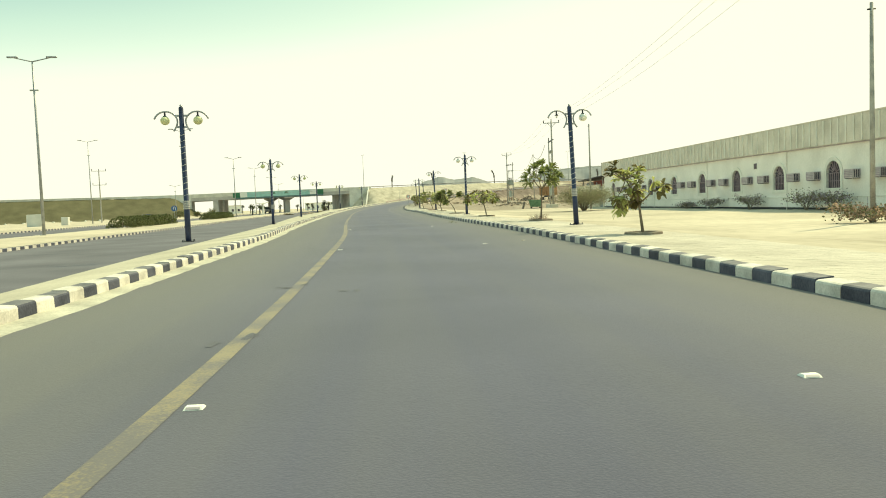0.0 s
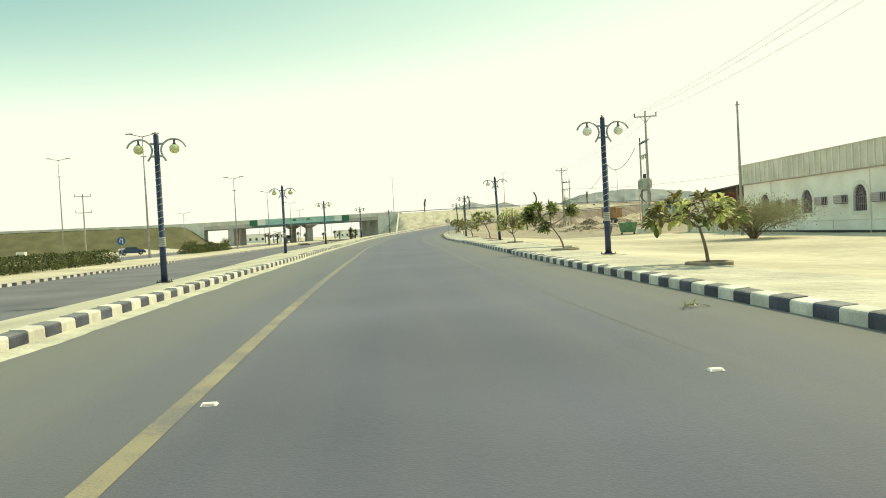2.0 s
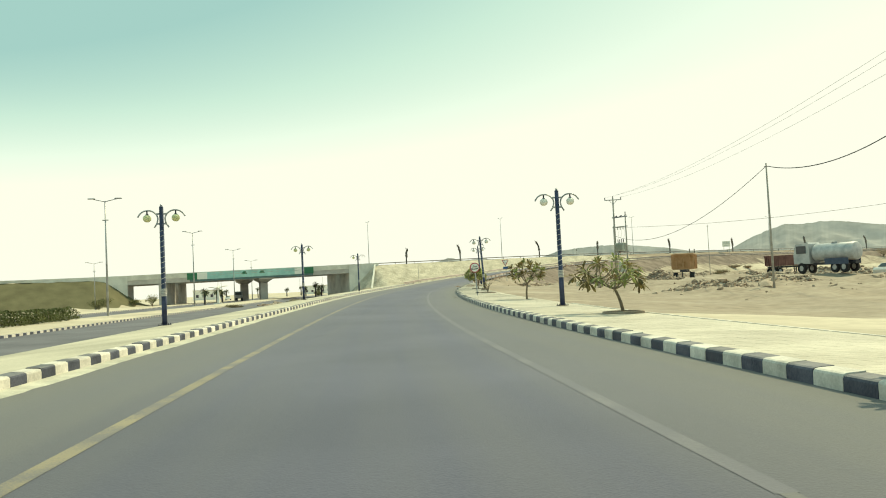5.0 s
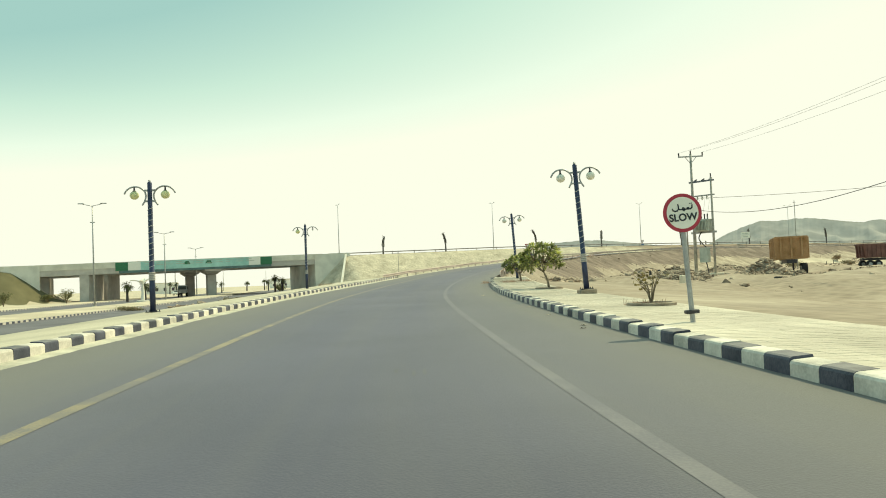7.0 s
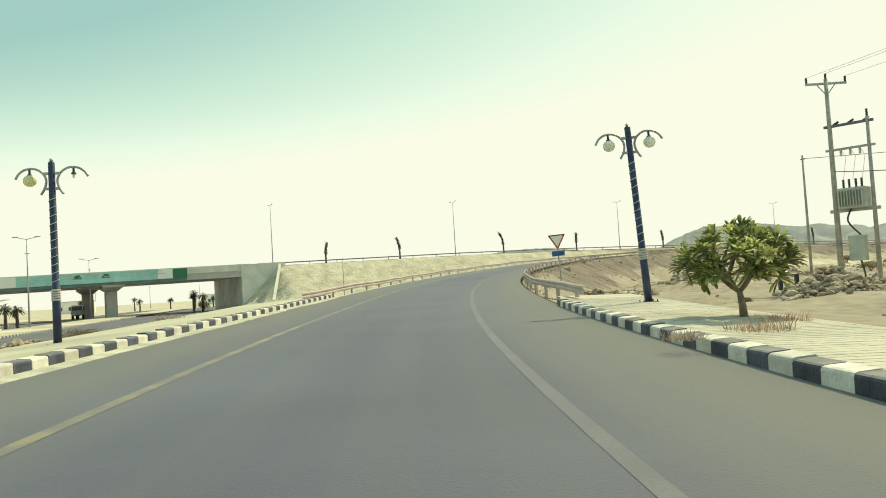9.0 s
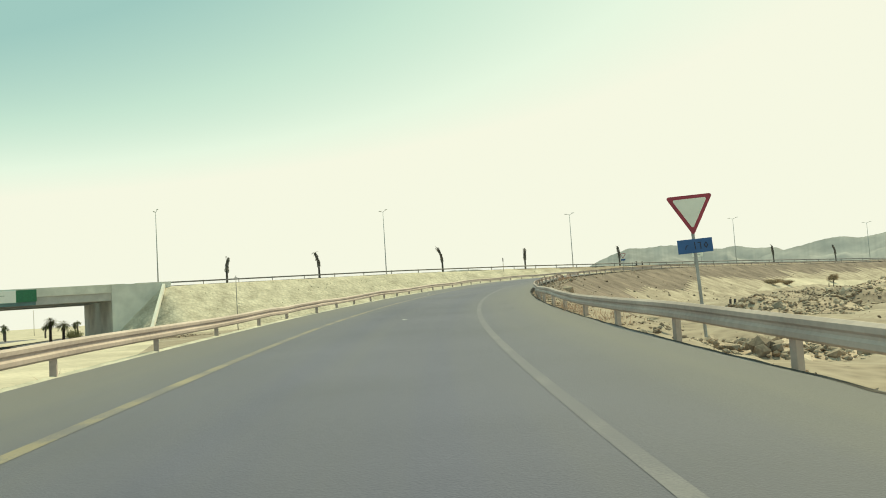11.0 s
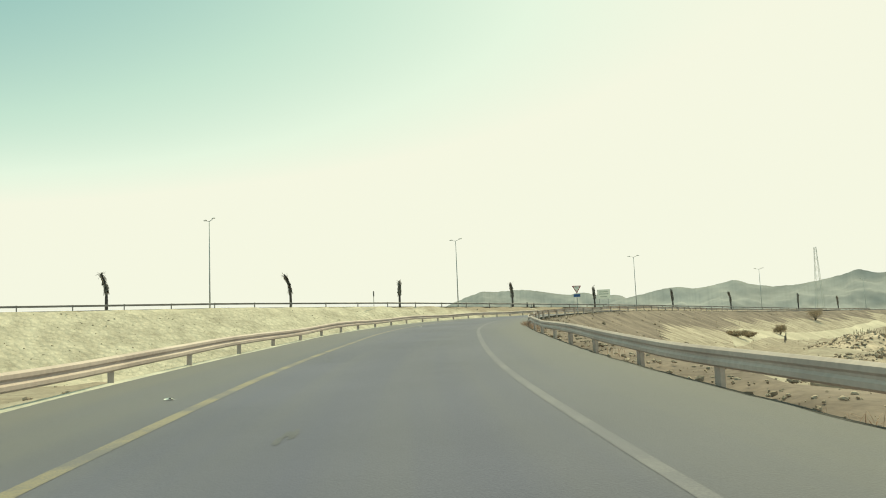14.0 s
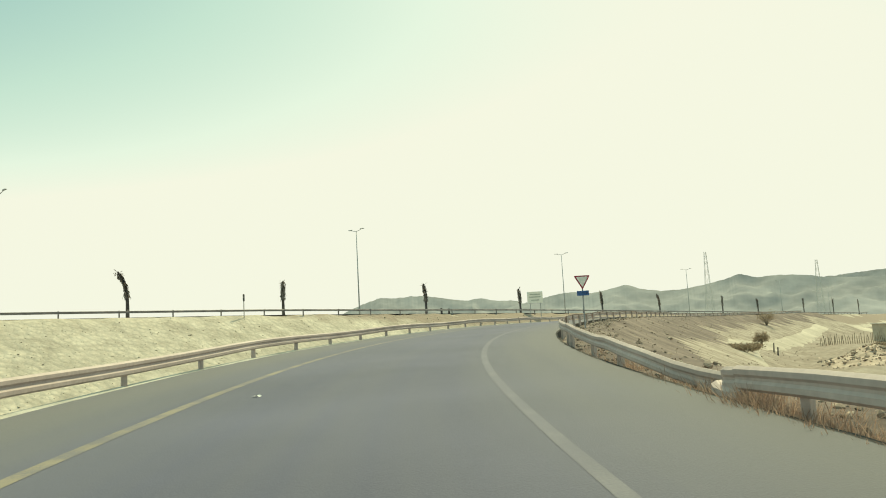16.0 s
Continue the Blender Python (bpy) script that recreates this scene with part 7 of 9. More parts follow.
def tipper(m, label, material, cab):
    root = thing("tipper_trailer" if not cab else "tipper_truck", m, label, "truck", "parked trucks")
    bm = bmesh.new()
    L, W = 2.7, 1.25
    bot, top = 1.35, 3.2
    vb = [(-L + 0.25, -W), (L, -W), (L, W), (-L + 0.25, W)]
    vt = [(-L, -W - 0.08), (L + 0.1, -W - 0.08), (L + 0.1, W + 0.08), (-L, W + 0.08)]
    a = [bm.verts.new((x, y, bot)) for x, y in vb]
    b = [bm.verts.new((x, y, top)) for x, y in vt]
    c = [bm.verts.new((x * 0.96, y * 0.94, top)) for x, y in vt]
    e = [bm.verts.new((x * 0.96, y * 0.94, bot + 0.1)) for x, y in vb]
    for k in range(4):
        q = (k + 1) % 4
        bm.faces.new((a[k], a[q], b[q], b[k]))
        bm.faces.new((b[k], b[q], c[q], c[k]))
        bm.faces.new((c[k], c[q], e[q], e[k]))
    bm.faces.new(a[::-1])
    bm.faces.new(e)
    body = part("tipper_body", bm, M[material], root, "ribbed steel tipper body")
    for sgn in (-1, 1):
        for k in range(9):
            x = -L + 0.45 + 0.6 * k
            bm = bmesh.new()
            y0, y1 = sorted((sgn * (W + 0.03), sgn * (W + 0.14)))
            box(bm, x, x + 0.14, y0, y1, bot + 0.05, top - 0.08)
            part("rib", bm, M[material], body)
    bm = bmesh.new()
    for yy in (-0.8, 0.0, 0.8):
        box(bm, -L - 0.08, -L + 0.18, yy - 0.07, yy + 0.07, bot + 0.1, top)
    box(bm, -L - 0.10, -L + 0.10, -W, W, top - 0.12, top + 0.05)
    part("tailgate", bm, M[material], body)
    bm = bmesh.new()
    box(bm, -2.5, 2.9, -0.4, 0.4, 1.0, 1.32)
    part("chassis", bm, M["dark_metal"], root)
    for x in (2.2, 2.5):
        for y in (-0.5, 0.5):
            bm = bmesh.new()
            box(bm, x - 0.06, x + 0.06, y - 0.06, y + 0.06, 0.0, 1.1)
            part("landing_leg", bm, M["dark_metal"], root)
    for x in (-1.9, -0.8):
        for y in (-1.0, 1.0):
            wheel(root, x, y, 0.5, 0.45)
    if cab:
        bm = bmesh.new()
        box(bm, 3.0, 5.0, -1.15, 1.15, 0.8, 2.8, bevel=0.12)
        cb = part("cab", bm, M["dark_metal"], root, "dark truck cab")
        bm = bmesh.new()
        box(bm, 5.0, 5.02, -0.95, 0.95, 1.8, 2.55)
        part("windscreen", bm, M["glass_dark"], cb)
        for y in (-1.0, 1.0):
            wheel(root, 4.1, y, 0.5, 0.34)
    return root

tx, ty = 47.5, 188.0
tipper(pose(tx, ty, gz_at(tx, ty) + 0.1, 0, 0, 62) @ Matrix.Scale(1.14, 4), "rusty orange ribbed tipper trailer standing on its legs", "tipper_orange", False)

tipper(pose(77.0, 213.0, gz_at(77.0, 213.0), 0, 0, -12), "dark maroon tipper truck parked beyond the rubble", "tipper_maroon", True)


def car(m, label, paint):
    root = thing("car", m, label, "car", "cars on the far roads")
    prof = [(-2.2, 0.35), (-2.25, 0.75), (-2.0, 0.98), (-1.45, 1.02), (-0.85, 1.45), (0.55, 1.46), (1.15, 1.0), (2.0, 0.86), (2.2, 0.62), (2.18, 0.35)]
    bm = bmesh.new()
    rows = []
    for y, w in ((-0.88, 0.96), (-0.80, 1.0), (0.80, 1.0), (0.88, 0.96)):
        rows.append([bm.verts.new((x * w, y * (0.82 if z > 1.1 else 1), z)) for x, z in prof])
    for a, b in zip(rows[:-1], rows[1:]):
        for k in range(len(prof)):
            q = (k + 1) % len(prof)
            bm.faces.new((a[k], b[k], b[q], a[q]))
    bm.faces.new(rows[0])
    bm.faces.new(rows[-1][::-1])
    bmesh.ops.recalc_face_normals(bm, faces=bm.faces)
    body = part("body", bm, M[paint], root)
    for sgn in (-1, 1):
        bm = bmesh.new()
        for x0, x1, s0, s1 in ((-1.25, -0.15, 0.35, 0.0), (-0.05, 0.95, 0.0, 0.40)):
            y0 = sgn * 0.885
            y1 = sgn * 0.745
            bm.faces.new([bm.verts.new(v) for v in ((x0, y0, 1.04), (x1, y0, 1.04), (x1 - s1, y1, 1.40), (x0 + s0, y1, 1.40))])
        part("side_window", bm, M["glass_dark"], body)
    bm = bmesh.new()
    bm.faces.new([bm.verts.new(v) for v in ((1.12, -0.70, 1.05), (1.12, 0.70, 1.05), (0.62, 0.62, 1.43), (0.62, -0.62, 1.43))])
    part("windscreen", bm, M["glass_dark"], body)
    bm = bmesh.new()
    bm.faces.new([bm.verts.new(v) for v in ((-1.46, -0.70, 1.07), (-1.46, 0.70, 1.07), (-0.92, 0.62, 1.43), (-0.92, -0.62, 1.43))])
    part("rear_window", bm, M["glass_dark"], body)
    for x in (-1.35, 1.35):
        for y in (-0.80, 0.80):
            wheel(root, x, y, 0.32, 0.2)
    return root

car(pose(-44.0, 372.0, -0.57, 0, 0, 93), "white saloon car on the road under the bridge", "car_paint_white")
car(pose(59.3, 161.0, gz_at(59.3, 161.0), 0, 0, 20), "white saloon car parked beside the tanker", "car_paint_white")
car(pose(-44.3, 172.0, gz_at(-44.3, 172.0), 0, 0, 20), "dark blue car on the sandy lot", "car_paint_blue")
tanker(pose(-33.0, 322.0, -0.57, 0, 0, -88), "white truck on the road under the bridge")

# ---- road bridge ----
br = thing("road_bridge", pose(HW0[0], HW0[1], 0, 0, 0, HW_TURN), "concrete highway bridge with green painted girders and banners", "bridge")
# local x runs along the highway, local y = -p
def zt(a):
    return float(np.interp(a, HZ_A, HZ_Z))

def deck(y0, y1, name):
    bm = bmesh.new()
    prev = None
    for a in (-86.0, -66.0, -46.0, -20.5):
        r = [bm.verts.new((a, y, zt(a) + z)) for y, z in ((y0, -0.75), (y0, 0.0), (y1, 0.0), (y1, -0.75))]
        if prev:
            for k in range(4):
                q = (k + 1) % 4
                bm.faces.new((prev[k], prev[q], r[q], r[k]))
        else:
            bm.faces.new(r)
        prev = r
    bm.faces.new(prev[::-1])
    bmesh.ops.recalc_face_normals(bm, faces=bm.faces)
    dk = part(name, bm, M["concrete"], br)
    for ys in (y0, y1):
        bm = bmesh.new()
        s = 1 if ys == y0 else -1
        prev = None
        for a in (-86.0, -66.0, -46.0, -20.5):
            r = [bm.verts.new((a, ys + s * yy, zt(a) + z)) for yy, z in ((0, 0), (0, 0.55), (0.3, 0.55), (0.3, 0))]
            if prev:
                for k in range(4):
                    q = (k + 1) % 4
                    bm.faces.new((prev[k], prev[q], r[q], r[k]))
            prev = r
        bmesh.ops.recalc_face_normals(bm, faces=bm.faces)
        part("parapet", bm, M["concrete"], dk)
    for yy in np.linspace(y0 + 0.45, y1 - 0.45, 4):
        bm = bmesh.new()
        prev = None
        for a in (-84.0, -66.0, -46.0, -22.0):
            r = [bm.verts.new((a, yy + v, zt(a) + z)) for v, z in ((-0.3, -0.75), (-0.3, -1.95), (0.3, -1.95), (0.3, -0.75))]
            if prev:
                for k in range(4):
                    q = (k + 1) % 4
                    bm.faces.new((prev[k], prev[q], r[q], r[k]))
            else:
                bm.faces.new(r)
            prev = r
        bm.faces.new(prev[::-1])
        bmesh.ops.recalc_face_normals(bm, faces=bm.faces)
        part("girder", bm, M["pier_concrete"], dk)
    return dk

near = deck(-13.2, -1.6, "deck")
deck(1.6, 13.2, "deck")
# painted fascia and banners on the near face
def panel(a0, a1, z0, z1, material, name, label, out=0.05):
    bm = bmesh.new()
    n = 4
    prev = None
    for i in range(n + 1):
        a = a0 + (a1 - a0) * i / n
        r = [bm.verts.new((a, -13.2 - o, zt(a) + z)) for o, z in ((0.003, z0), (out, z0), (out, z1), (0.003, z1))]
        if prev:
            for k in range(4):
                q = (k + 1) % 4
                bm.faces.new((prev[k], prev[q], r[q], r[k]))
        else:
            bm.faces.new(r)
        prev = r
    bm.faces.new(prev[::-1])
    bmesh.ops.recalc_face_normals(bm, faces=bm.faces)
    return part(name, bm, M[material], near, label)

fas = panel(-64.2, -35.5, -1.45, 0.42, "deck_green", "painted_panel", "pale green painted fascia")
bm = bmesh.new()
prev = None
for a in (-66.5, -48.0, -33.0):
    r = [bm.verts.new((a, -12.95 - o, zt(a) + z)) for o, z in ((0, -1.95), (0.12, -1.95), (0.12, -0.76), (0, -0.76))]
    if prev:
        for k in range(4):
            q = (k + 1) % 4
            bm.faces.new((prev[k], prev[q], r[q], r[k]))
    prev = r
bmesh.ops.recalc_face_normals(bm, faces=bm.faces)
part("steel_girder", bm, M["girder_teal"], near, "dark teal painted edge girder")
panel(-38.3, -35.6, -1.40, 0.38, "sign_white", "banner", "white banner panel", 0.09)
panel(-35.6, -32.9, -1.40, 0.38, "banner_dark", "banner", "dark green banner panel", 0.09)
panel(-64.6, -62.0, -1.40, 0.38, "sign_white", "banner", "white banner panel", 0.09)
panel(-67.2, -64.6, -1.40, 0.38, "banner_dark", "banner", "dark green banner panel", 0.09)
rnd = random.Random(3)
for i in range(11):
    a = -61 + i * 2.2 + rnd.uniform(-.3, .3)
    for k in range(2):
        bm = bmesh.new()
        box(bm, a, a + rnd.uniform(0.8, 1.9), -13.30, -13.255, zt(a) - 0.40 + 0.5 * k, zt(a) - 0.28 + 0.5 * k)
        part("text_bar", bm, M["transformer"], near, "faded unreadable lettering")
bm = bmesh.new()
for a in (-53.0, -48.2):
    bm.faces.new([bm.verts.new(v) for v in ((a, -13.29, zt(a) - 0.55), (a + 1.6, -13.29, zt(a) - 0.6), (a + 1.2, -13.29, zt(a) + 0.25), (a + 0.5, -13.29, zt(a) + 0.1))])
part("banner_motif", bm, M["banner_dark"], near, "dark shapes on the painted fascia")

for yc, dx in ((-7.5, 0.0), (7.5, 0.0)):
    a0 = -46.2 if yc < 0 else -49.4
    bm = bmesh.new()
    box(bm, a0 - 1.05, a0 + 1.05, yc - 1.3, yc + 1.3, -1.2, zt(a0) - 3.1, bevel=0.15)
    pr = part("pier", bm, M["pier_concrete"], br)
    bm = bmesh.new()
    lo = [(-1.05, -1.6), (1.05, -1.6), (1.05, 1.6), (-1.05, 1.6)]
    hi = [(-1.9, -5.2), (1.9, -5.2), (1.9, 5.2), (-1.9, 5.2)]
    r0 = [bm.verts.new((a0 + x, yc + y, zt(a0) - 3.15)) for x, y in lo]
    r1 = [bm.verts.new((a0 + x, yc + y, zt(a0) - 2.35)) for x, y in hi]
    r2 = [bm.verts.new((a0 + x, yc + y, zt(a0) - 1.95)) for x, y in hi]
    for a, b in ((r0, r1), (r1, r2)):
        for k in range(4):
            q = (k + 1) % 4
            bm.faces.new((a[k], a[q], b[q], b[k]))
    bm.faces.new(r0[::-1])
    bm.faces.new(r2)
    part("pier_cap", bm, M["pier_concrete"], pr)
# abutments with their wing walls
bm = bmesh.new()
box(bm, -22.5, -19.0, -13.35, 13.3, -1.0, zt(-25) + 0.55)
part("abutment", bm, M["concrete_pale"], br, "pale concrete abutment")
bm = bmesh.new()
vs = [(-19.0, -1.0), (-19.0, zt(-19) + 0.55), (-13.5, zt(-14) + 0.55), (-13.5, zt(-14) - 0.3), (-17.5, -1.0)]
f = [bm.verts.new((x, -13.32, z)) for x, z in vs]
g = [bm.verts.new((x, -12.9, z)) for x, z in vs]
bm.faces.new(f)
bm.faces.new(g[::-1])
for k in range(len(vs)):
    q = (k + 1) % len(vs)
    bm.faces.new((f[k], g[k], g[q], f[q]))
bmesh.ops.recalc_face_normals(bm, faces=bm.faces)
part("wing_wall", bm, M["concrete_pale"], br, "pale wing wall")
bm = bmesh.new()
box(bm, -86.0, -82.0, -13.35, 13.3, -1.5, zt(-84) + 0.55)
part("abutment", bm, M["concrete_pale"], br)
bm = bmesh.new()
vs = [(-86.0, -1.5), (-86.0, zt(-86) + 0.55), (-104.0, zt(-100) + 0.55), (-104.0, zt(-100) - 0.6), (-90.0, -1.5)]
f = [bm.verts.new((x, -13.32, z)) for x, z in vs]
g = [bm.verts.new((x, -12.9, z)) for x, z in vs]
bm.faces.new(f[::-1])
bm.faces.new(g)
for k in range(len(vs)):
    q = (k + 1) % len(vs)
    bm.faces.new((f[k], f[q], g[q], g[k]))
bmesh.ops.recalc_face_normals(bm, faces=bm.faces)
part("wing_wall", bm, M["concrete_pale"], br)
# pier walls set along the lower road, askew to the deck
for k0, k1 in ((0.0, 11.5), (14.5, 26.0)):
    bm = bmesh.new()
    lo_ = [bm.verts.new((a0 + 0.267 * k, -13.0 + 0.9637 * k, -1.2)) for a0, k in ((-74.4, k0), (-72.6, k0), (-72.6, k1), (-74.4, k1))]
    hi_ = [bm.verts.new((v.co.x, v.co.y, zt(v.co.x) - 1.96)) for v in lo_]
    bm.faces.new(lo_[::-1])
    bm.faces.new(hi_)
    for k in range(4):
        bm.faces.new((lo_[k], lo_[(k + 1) % 4], hi_[(k + 1) % 4], hi_[k]))
    part("pier_wall", bm, M["pier_concrete"], br, "broad concrete pier wall")
bm = bmesh.new()
box(bm, -86.2, -80.5, -9.2, 12.8, -1.2, zt(-79) - 2.1)
part("abutment", bm, M["pier_concrete"], br, "shaded concrete abutment set back under the deck")
# low kerb down the cone of the bank
bm = bmesh.new()
p0, p1 = Vector(hw(-14.6, 13.25, 0.0)), Vector(hw(-19.4, 24.5, -7.2))
w = Vector((HWD[0], HWD[1], 0)) * 0.22
vs = [p0 - w, p0 + w, p1 + w, p1 - w]
t_ = [bm.verts.new(v + Vector((0, 0, 0.32))) for v in vs]
b_ = [bm.verts.new(v - Vector((0, 0, 0.4))) for v in vs]
bm.faces.new(t_)
for k in range(4):
    q = (k + 1) % 4
    bm.faces.new((t_[k], b_[k], b_[q], t_[q]))
bmesh.ops.recalc_face_normals(bm, faces=bm.faces)
tagged(finish("bank_kerb", bm, M["concrete_pale"]), "pale concrete kerb running down the bank", "kerb", kind="structure")
# barrier along the left bank's top
bm = bmesh.new()
prev = None
for a in range(-400, -84, 20):
    r = [bm.verts.new(hw(a, p, z)) for p, z in ((13.3, -0.2), (13.3, 0.5), (13.0, 0.5), (13.0, -0.2))]
    if prev:
        for k in range(3):
            bm.faces.new((prev[k], prev[k + 1], r[k + 1], r[k]))
    prev = r
bmesh.ops.recalc_face_normals(bm, faces=bm.faces)
tagged(finish("barrier", bm, M["concrete"]), "concrete barrier along the highway edge", "barrier", kind="structure")
# white-washed stones along the foot of the left bank
wash = bpy.data.meshes.new("washed_stone")
bm = bmesh.new()
bmesh.ops.create_icosphere(bm, subdivisions=1, radius=0.42)
for v in bm.verts:
    v.co = Vector((v.co.x * 1.2, v.co.y, v.co.z * 0.75)) * (1 + 0.2 * noise.noise(v.co * 3))
bm.to_mesh(wash)
bm.free()
wash.materials.append(M["plaster_white"])
rnd = random.Random(14)
for k in range(26):
    x, y, z = hw(-112 - 4.6 * k + rnd.uniform(-.8, .8), 28.0 + rnd.uniform(-.5, .5))
    ob = new("whitewashed_stone", wash)
    ob.matrix_world = pose(x, y, gz_at(x, y) + 0.12, 0, 0, rnd.uniform(0, 360)) @ Matrix.Scale(rnd.uniform(0.7, 1.2), 4)
    tagged(ob, "whitewashed stone at the foot of the grassy bank", "stone", "stones along the bank")
# white block and gate pillars on the sandy lot
for x, y, w_, h_ in ((-58.0, 148.0, 2.6, 2.2), (-53.5, 150.0, 1.2, 1.5), (-47.0, 175.0, 1.0, 1.2)):
    z = gz_at(x, y)
    bm = bmesh.new()
    box(bm, x - w_ / 2, x + w_ / 2, y - 0.5, y + 0.5, z - 0.2, z + h_, bevel=0.05)
    tagged(finish("concrete_block", bm, M["concrete_pale"]), "pale concrete block on the sandy lot", "block", "concrete blocks on the lot")

# ---- far side of the left lot, seen under and beside the bridge ----
for i, (x, y, h) in enumerate(((-62.0, 470.0, 9.0), (-48.0, 520.0, 10.0), (-30.0, 560.0, 10.0), (-18.0, 610.0, 11.0), (-75.0, 540.0, 11.0), (-8.0, 650.0, 11.0))):
    plain_pole(x, y, h, "thin pole far off behind the bridge", 0.13, "far_pole")
for x, y, w, dpt, h, lab in ((-70.0, 480.0, 14.0, 9.0, 4.5, "low cream building far behind the bridge"), (-20.0, 590.0, 20.0, 9.0, 5.0, "long low building far behind the bridge")):
    z = gz_at(x, y)
    root = thing("far_building", pose(x, y, z, 0, 0, 8), lab, "building", "far buildings")
    bm = bmesh.new()
    box(bm, -w / 2, w / 2, -dpt / 2, dpt / 2, -0.5, h)
    part("wall", bm, M["wall_cream"], root)
    bm = bmesh.new()
    box(bm, -w / 2 - 0.2, w / 2 + 0.2, -dpt / 2 - 0.2, dpt / 2 + 0.2, h, h + 0.35, bevel=0.03)
    part("roof", bm, M["parapet"], root)
    for k in range(int(w / 3.5)):
        bm = bmesh.new()
        xx = -w / 2 + 1.4 + 3.4 * k
        box(bm, xx, xx + 1.2, -dpt / 2 - 0.04, -dpt / 2 - 0.003, 1.2, 2.6, bevel=0.01)
        part("window", bm, M["window_dark"], root, "dark window")
rnd = random.Random(31)
for i in range(9):
    x, y = rnd.uniform(-58, -40) if i < 5 else rnd.uniform(-14, 2), rnd.uniform(265, 300) if i < 5 else rnd.uniform(335, 380)
    z = gz_at(x, y)
    shrub(pose(x, y, z - 0.05, 0, 0, i * 50), 400 + i, (rnd.uniform(2.2, 3.6), 2.4, rnd.uniform(1.3, 2.4)), "dusty olive bush near the bridge", ("hedge", "scrub"), n=700, leaf_l=0.24, airy=0.34)
# sandy hump between the median and the far carriageway
for i, (s, d, w, h) in enumerate(((166, -9.5, 1.2, 0.5), (172, -10.5, 2.2, 0.8), (176, -8.6, 1.2, 0.5), (158, -10.0, 1.3, 0.45), (181, -9.8, 1.4, 0.5))):
    x, y, z = on_road(s, d)
    shrub(pose(x, y, gz_at(x, y) - 0.03, 0, 0, i * 70), 430 + i, (w, w * 0.7, h), "dry brown bush on the sandy slope", ("dry_scrub", "dry_grass"), n=900, leaf_l=0.07, airy=0.36)

# ---- mountains ----
def ridge(name, label, dist, crest, depth, seed, step=0.05, rows=22):
    """A range seen far off, its crest given as (azimuth, elevation) in degrees; spurs and gullies run down its flank."""
    az_c, el_c = [c[0] for c in crest], [c[1] for c in crest]
    a0, a1 = az_c[0], az_c[-1]
    n = int((a1 - a0) / step)
    verts, faces = [], []
    for i in range(n + 1):
        az = a0 + (a1 - a0) * i / n
        el = sum(float(np.interp(az + o, az_c, el_c)) for o in (-0.15, 0, 0.15)) / 3
        el += 0.03 * noise.noise((az * 0.8, seed, 0.0)) + 0.04 * noise.noise((az * 2.6, seed, 5.0)) + 0.02 * noise.noise((az * 7.1, seed, 9.0))
        el *= min(1.0, (az - a0) / 1.5, (a1 - az) / 1.5)
        top = dist * math.tan(math.radians(max(el, 0.0)))
        for k in range(rows):
            t = k / (rows - 1)
            r = dist - depth * (1 - t)
            px_, py_ = math.radians(az) * dist / 230.0, (1 - t) * depth / 190.0
            spur = 1 - abs(noise.noise((px_, py_, seed))) * 2
            spur2 = 1 - abs(noise.noise((px_ * 2.1, py_ * 2.1, seed + 6))) * 2
            spur3 = 1 - abs(noise.noise((px_ * 4.7, py_ * 4.7, seed + 9))) * 2
            cut = (1 - t) * t * 4
            z = -30 + (top + 30) * min(1.0, t**0.8 * (1 - 0.24 * cut * (1 - spur) - 0.12 * cut * (1 - spur2) - 0.05 * cut * (1 - spur3)))
            verts.append((15 + math.sin(math.radians(az)) * r, 190 + math.cos(math.radians(az)) * r, z))
    for i in range(n):
        for k in range(rows - 1):
            a = i * rows + k
            faces.append((a, a + rows, a + rows + 1, a + 1))
    me = bpy.data.meshes.new(name)
    me.from_pydata(verts, [], faces)
    me.materials.append(M["hazy_rock"])
    for p in me.polygons:
        p.use_smooth = True
    return tagged(new(name, me), label, "mountains", kind="structure")

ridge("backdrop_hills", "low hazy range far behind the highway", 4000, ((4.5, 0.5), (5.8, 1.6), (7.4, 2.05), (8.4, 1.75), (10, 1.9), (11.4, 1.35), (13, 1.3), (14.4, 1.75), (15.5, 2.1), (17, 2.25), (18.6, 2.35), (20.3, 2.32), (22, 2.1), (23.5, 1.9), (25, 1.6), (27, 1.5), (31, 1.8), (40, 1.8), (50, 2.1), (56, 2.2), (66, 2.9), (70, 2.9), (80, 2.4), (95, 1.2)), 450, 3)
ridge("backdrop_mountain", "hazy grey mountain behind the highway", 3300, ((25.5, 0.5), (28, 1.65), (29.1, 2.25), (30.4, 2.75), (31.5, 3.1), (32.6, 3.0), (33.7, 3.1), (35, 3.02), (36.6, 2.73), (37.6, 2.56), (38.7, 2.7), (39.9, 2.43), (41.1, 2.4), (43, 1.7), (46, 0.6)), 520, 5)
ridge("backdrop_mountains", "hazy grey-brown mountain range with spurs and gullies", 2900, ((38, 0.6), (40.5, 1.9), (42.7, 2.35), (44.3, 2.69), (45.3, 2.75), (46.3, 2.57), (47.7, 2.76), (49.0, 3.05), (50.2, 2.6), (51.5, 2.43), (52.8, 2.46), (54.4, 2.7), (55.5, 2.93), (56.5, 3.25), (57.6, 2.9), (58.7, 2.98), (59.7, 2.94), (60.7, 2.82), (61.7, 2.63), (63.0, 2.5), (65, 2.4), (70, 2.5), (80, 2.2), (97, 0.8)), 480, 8)

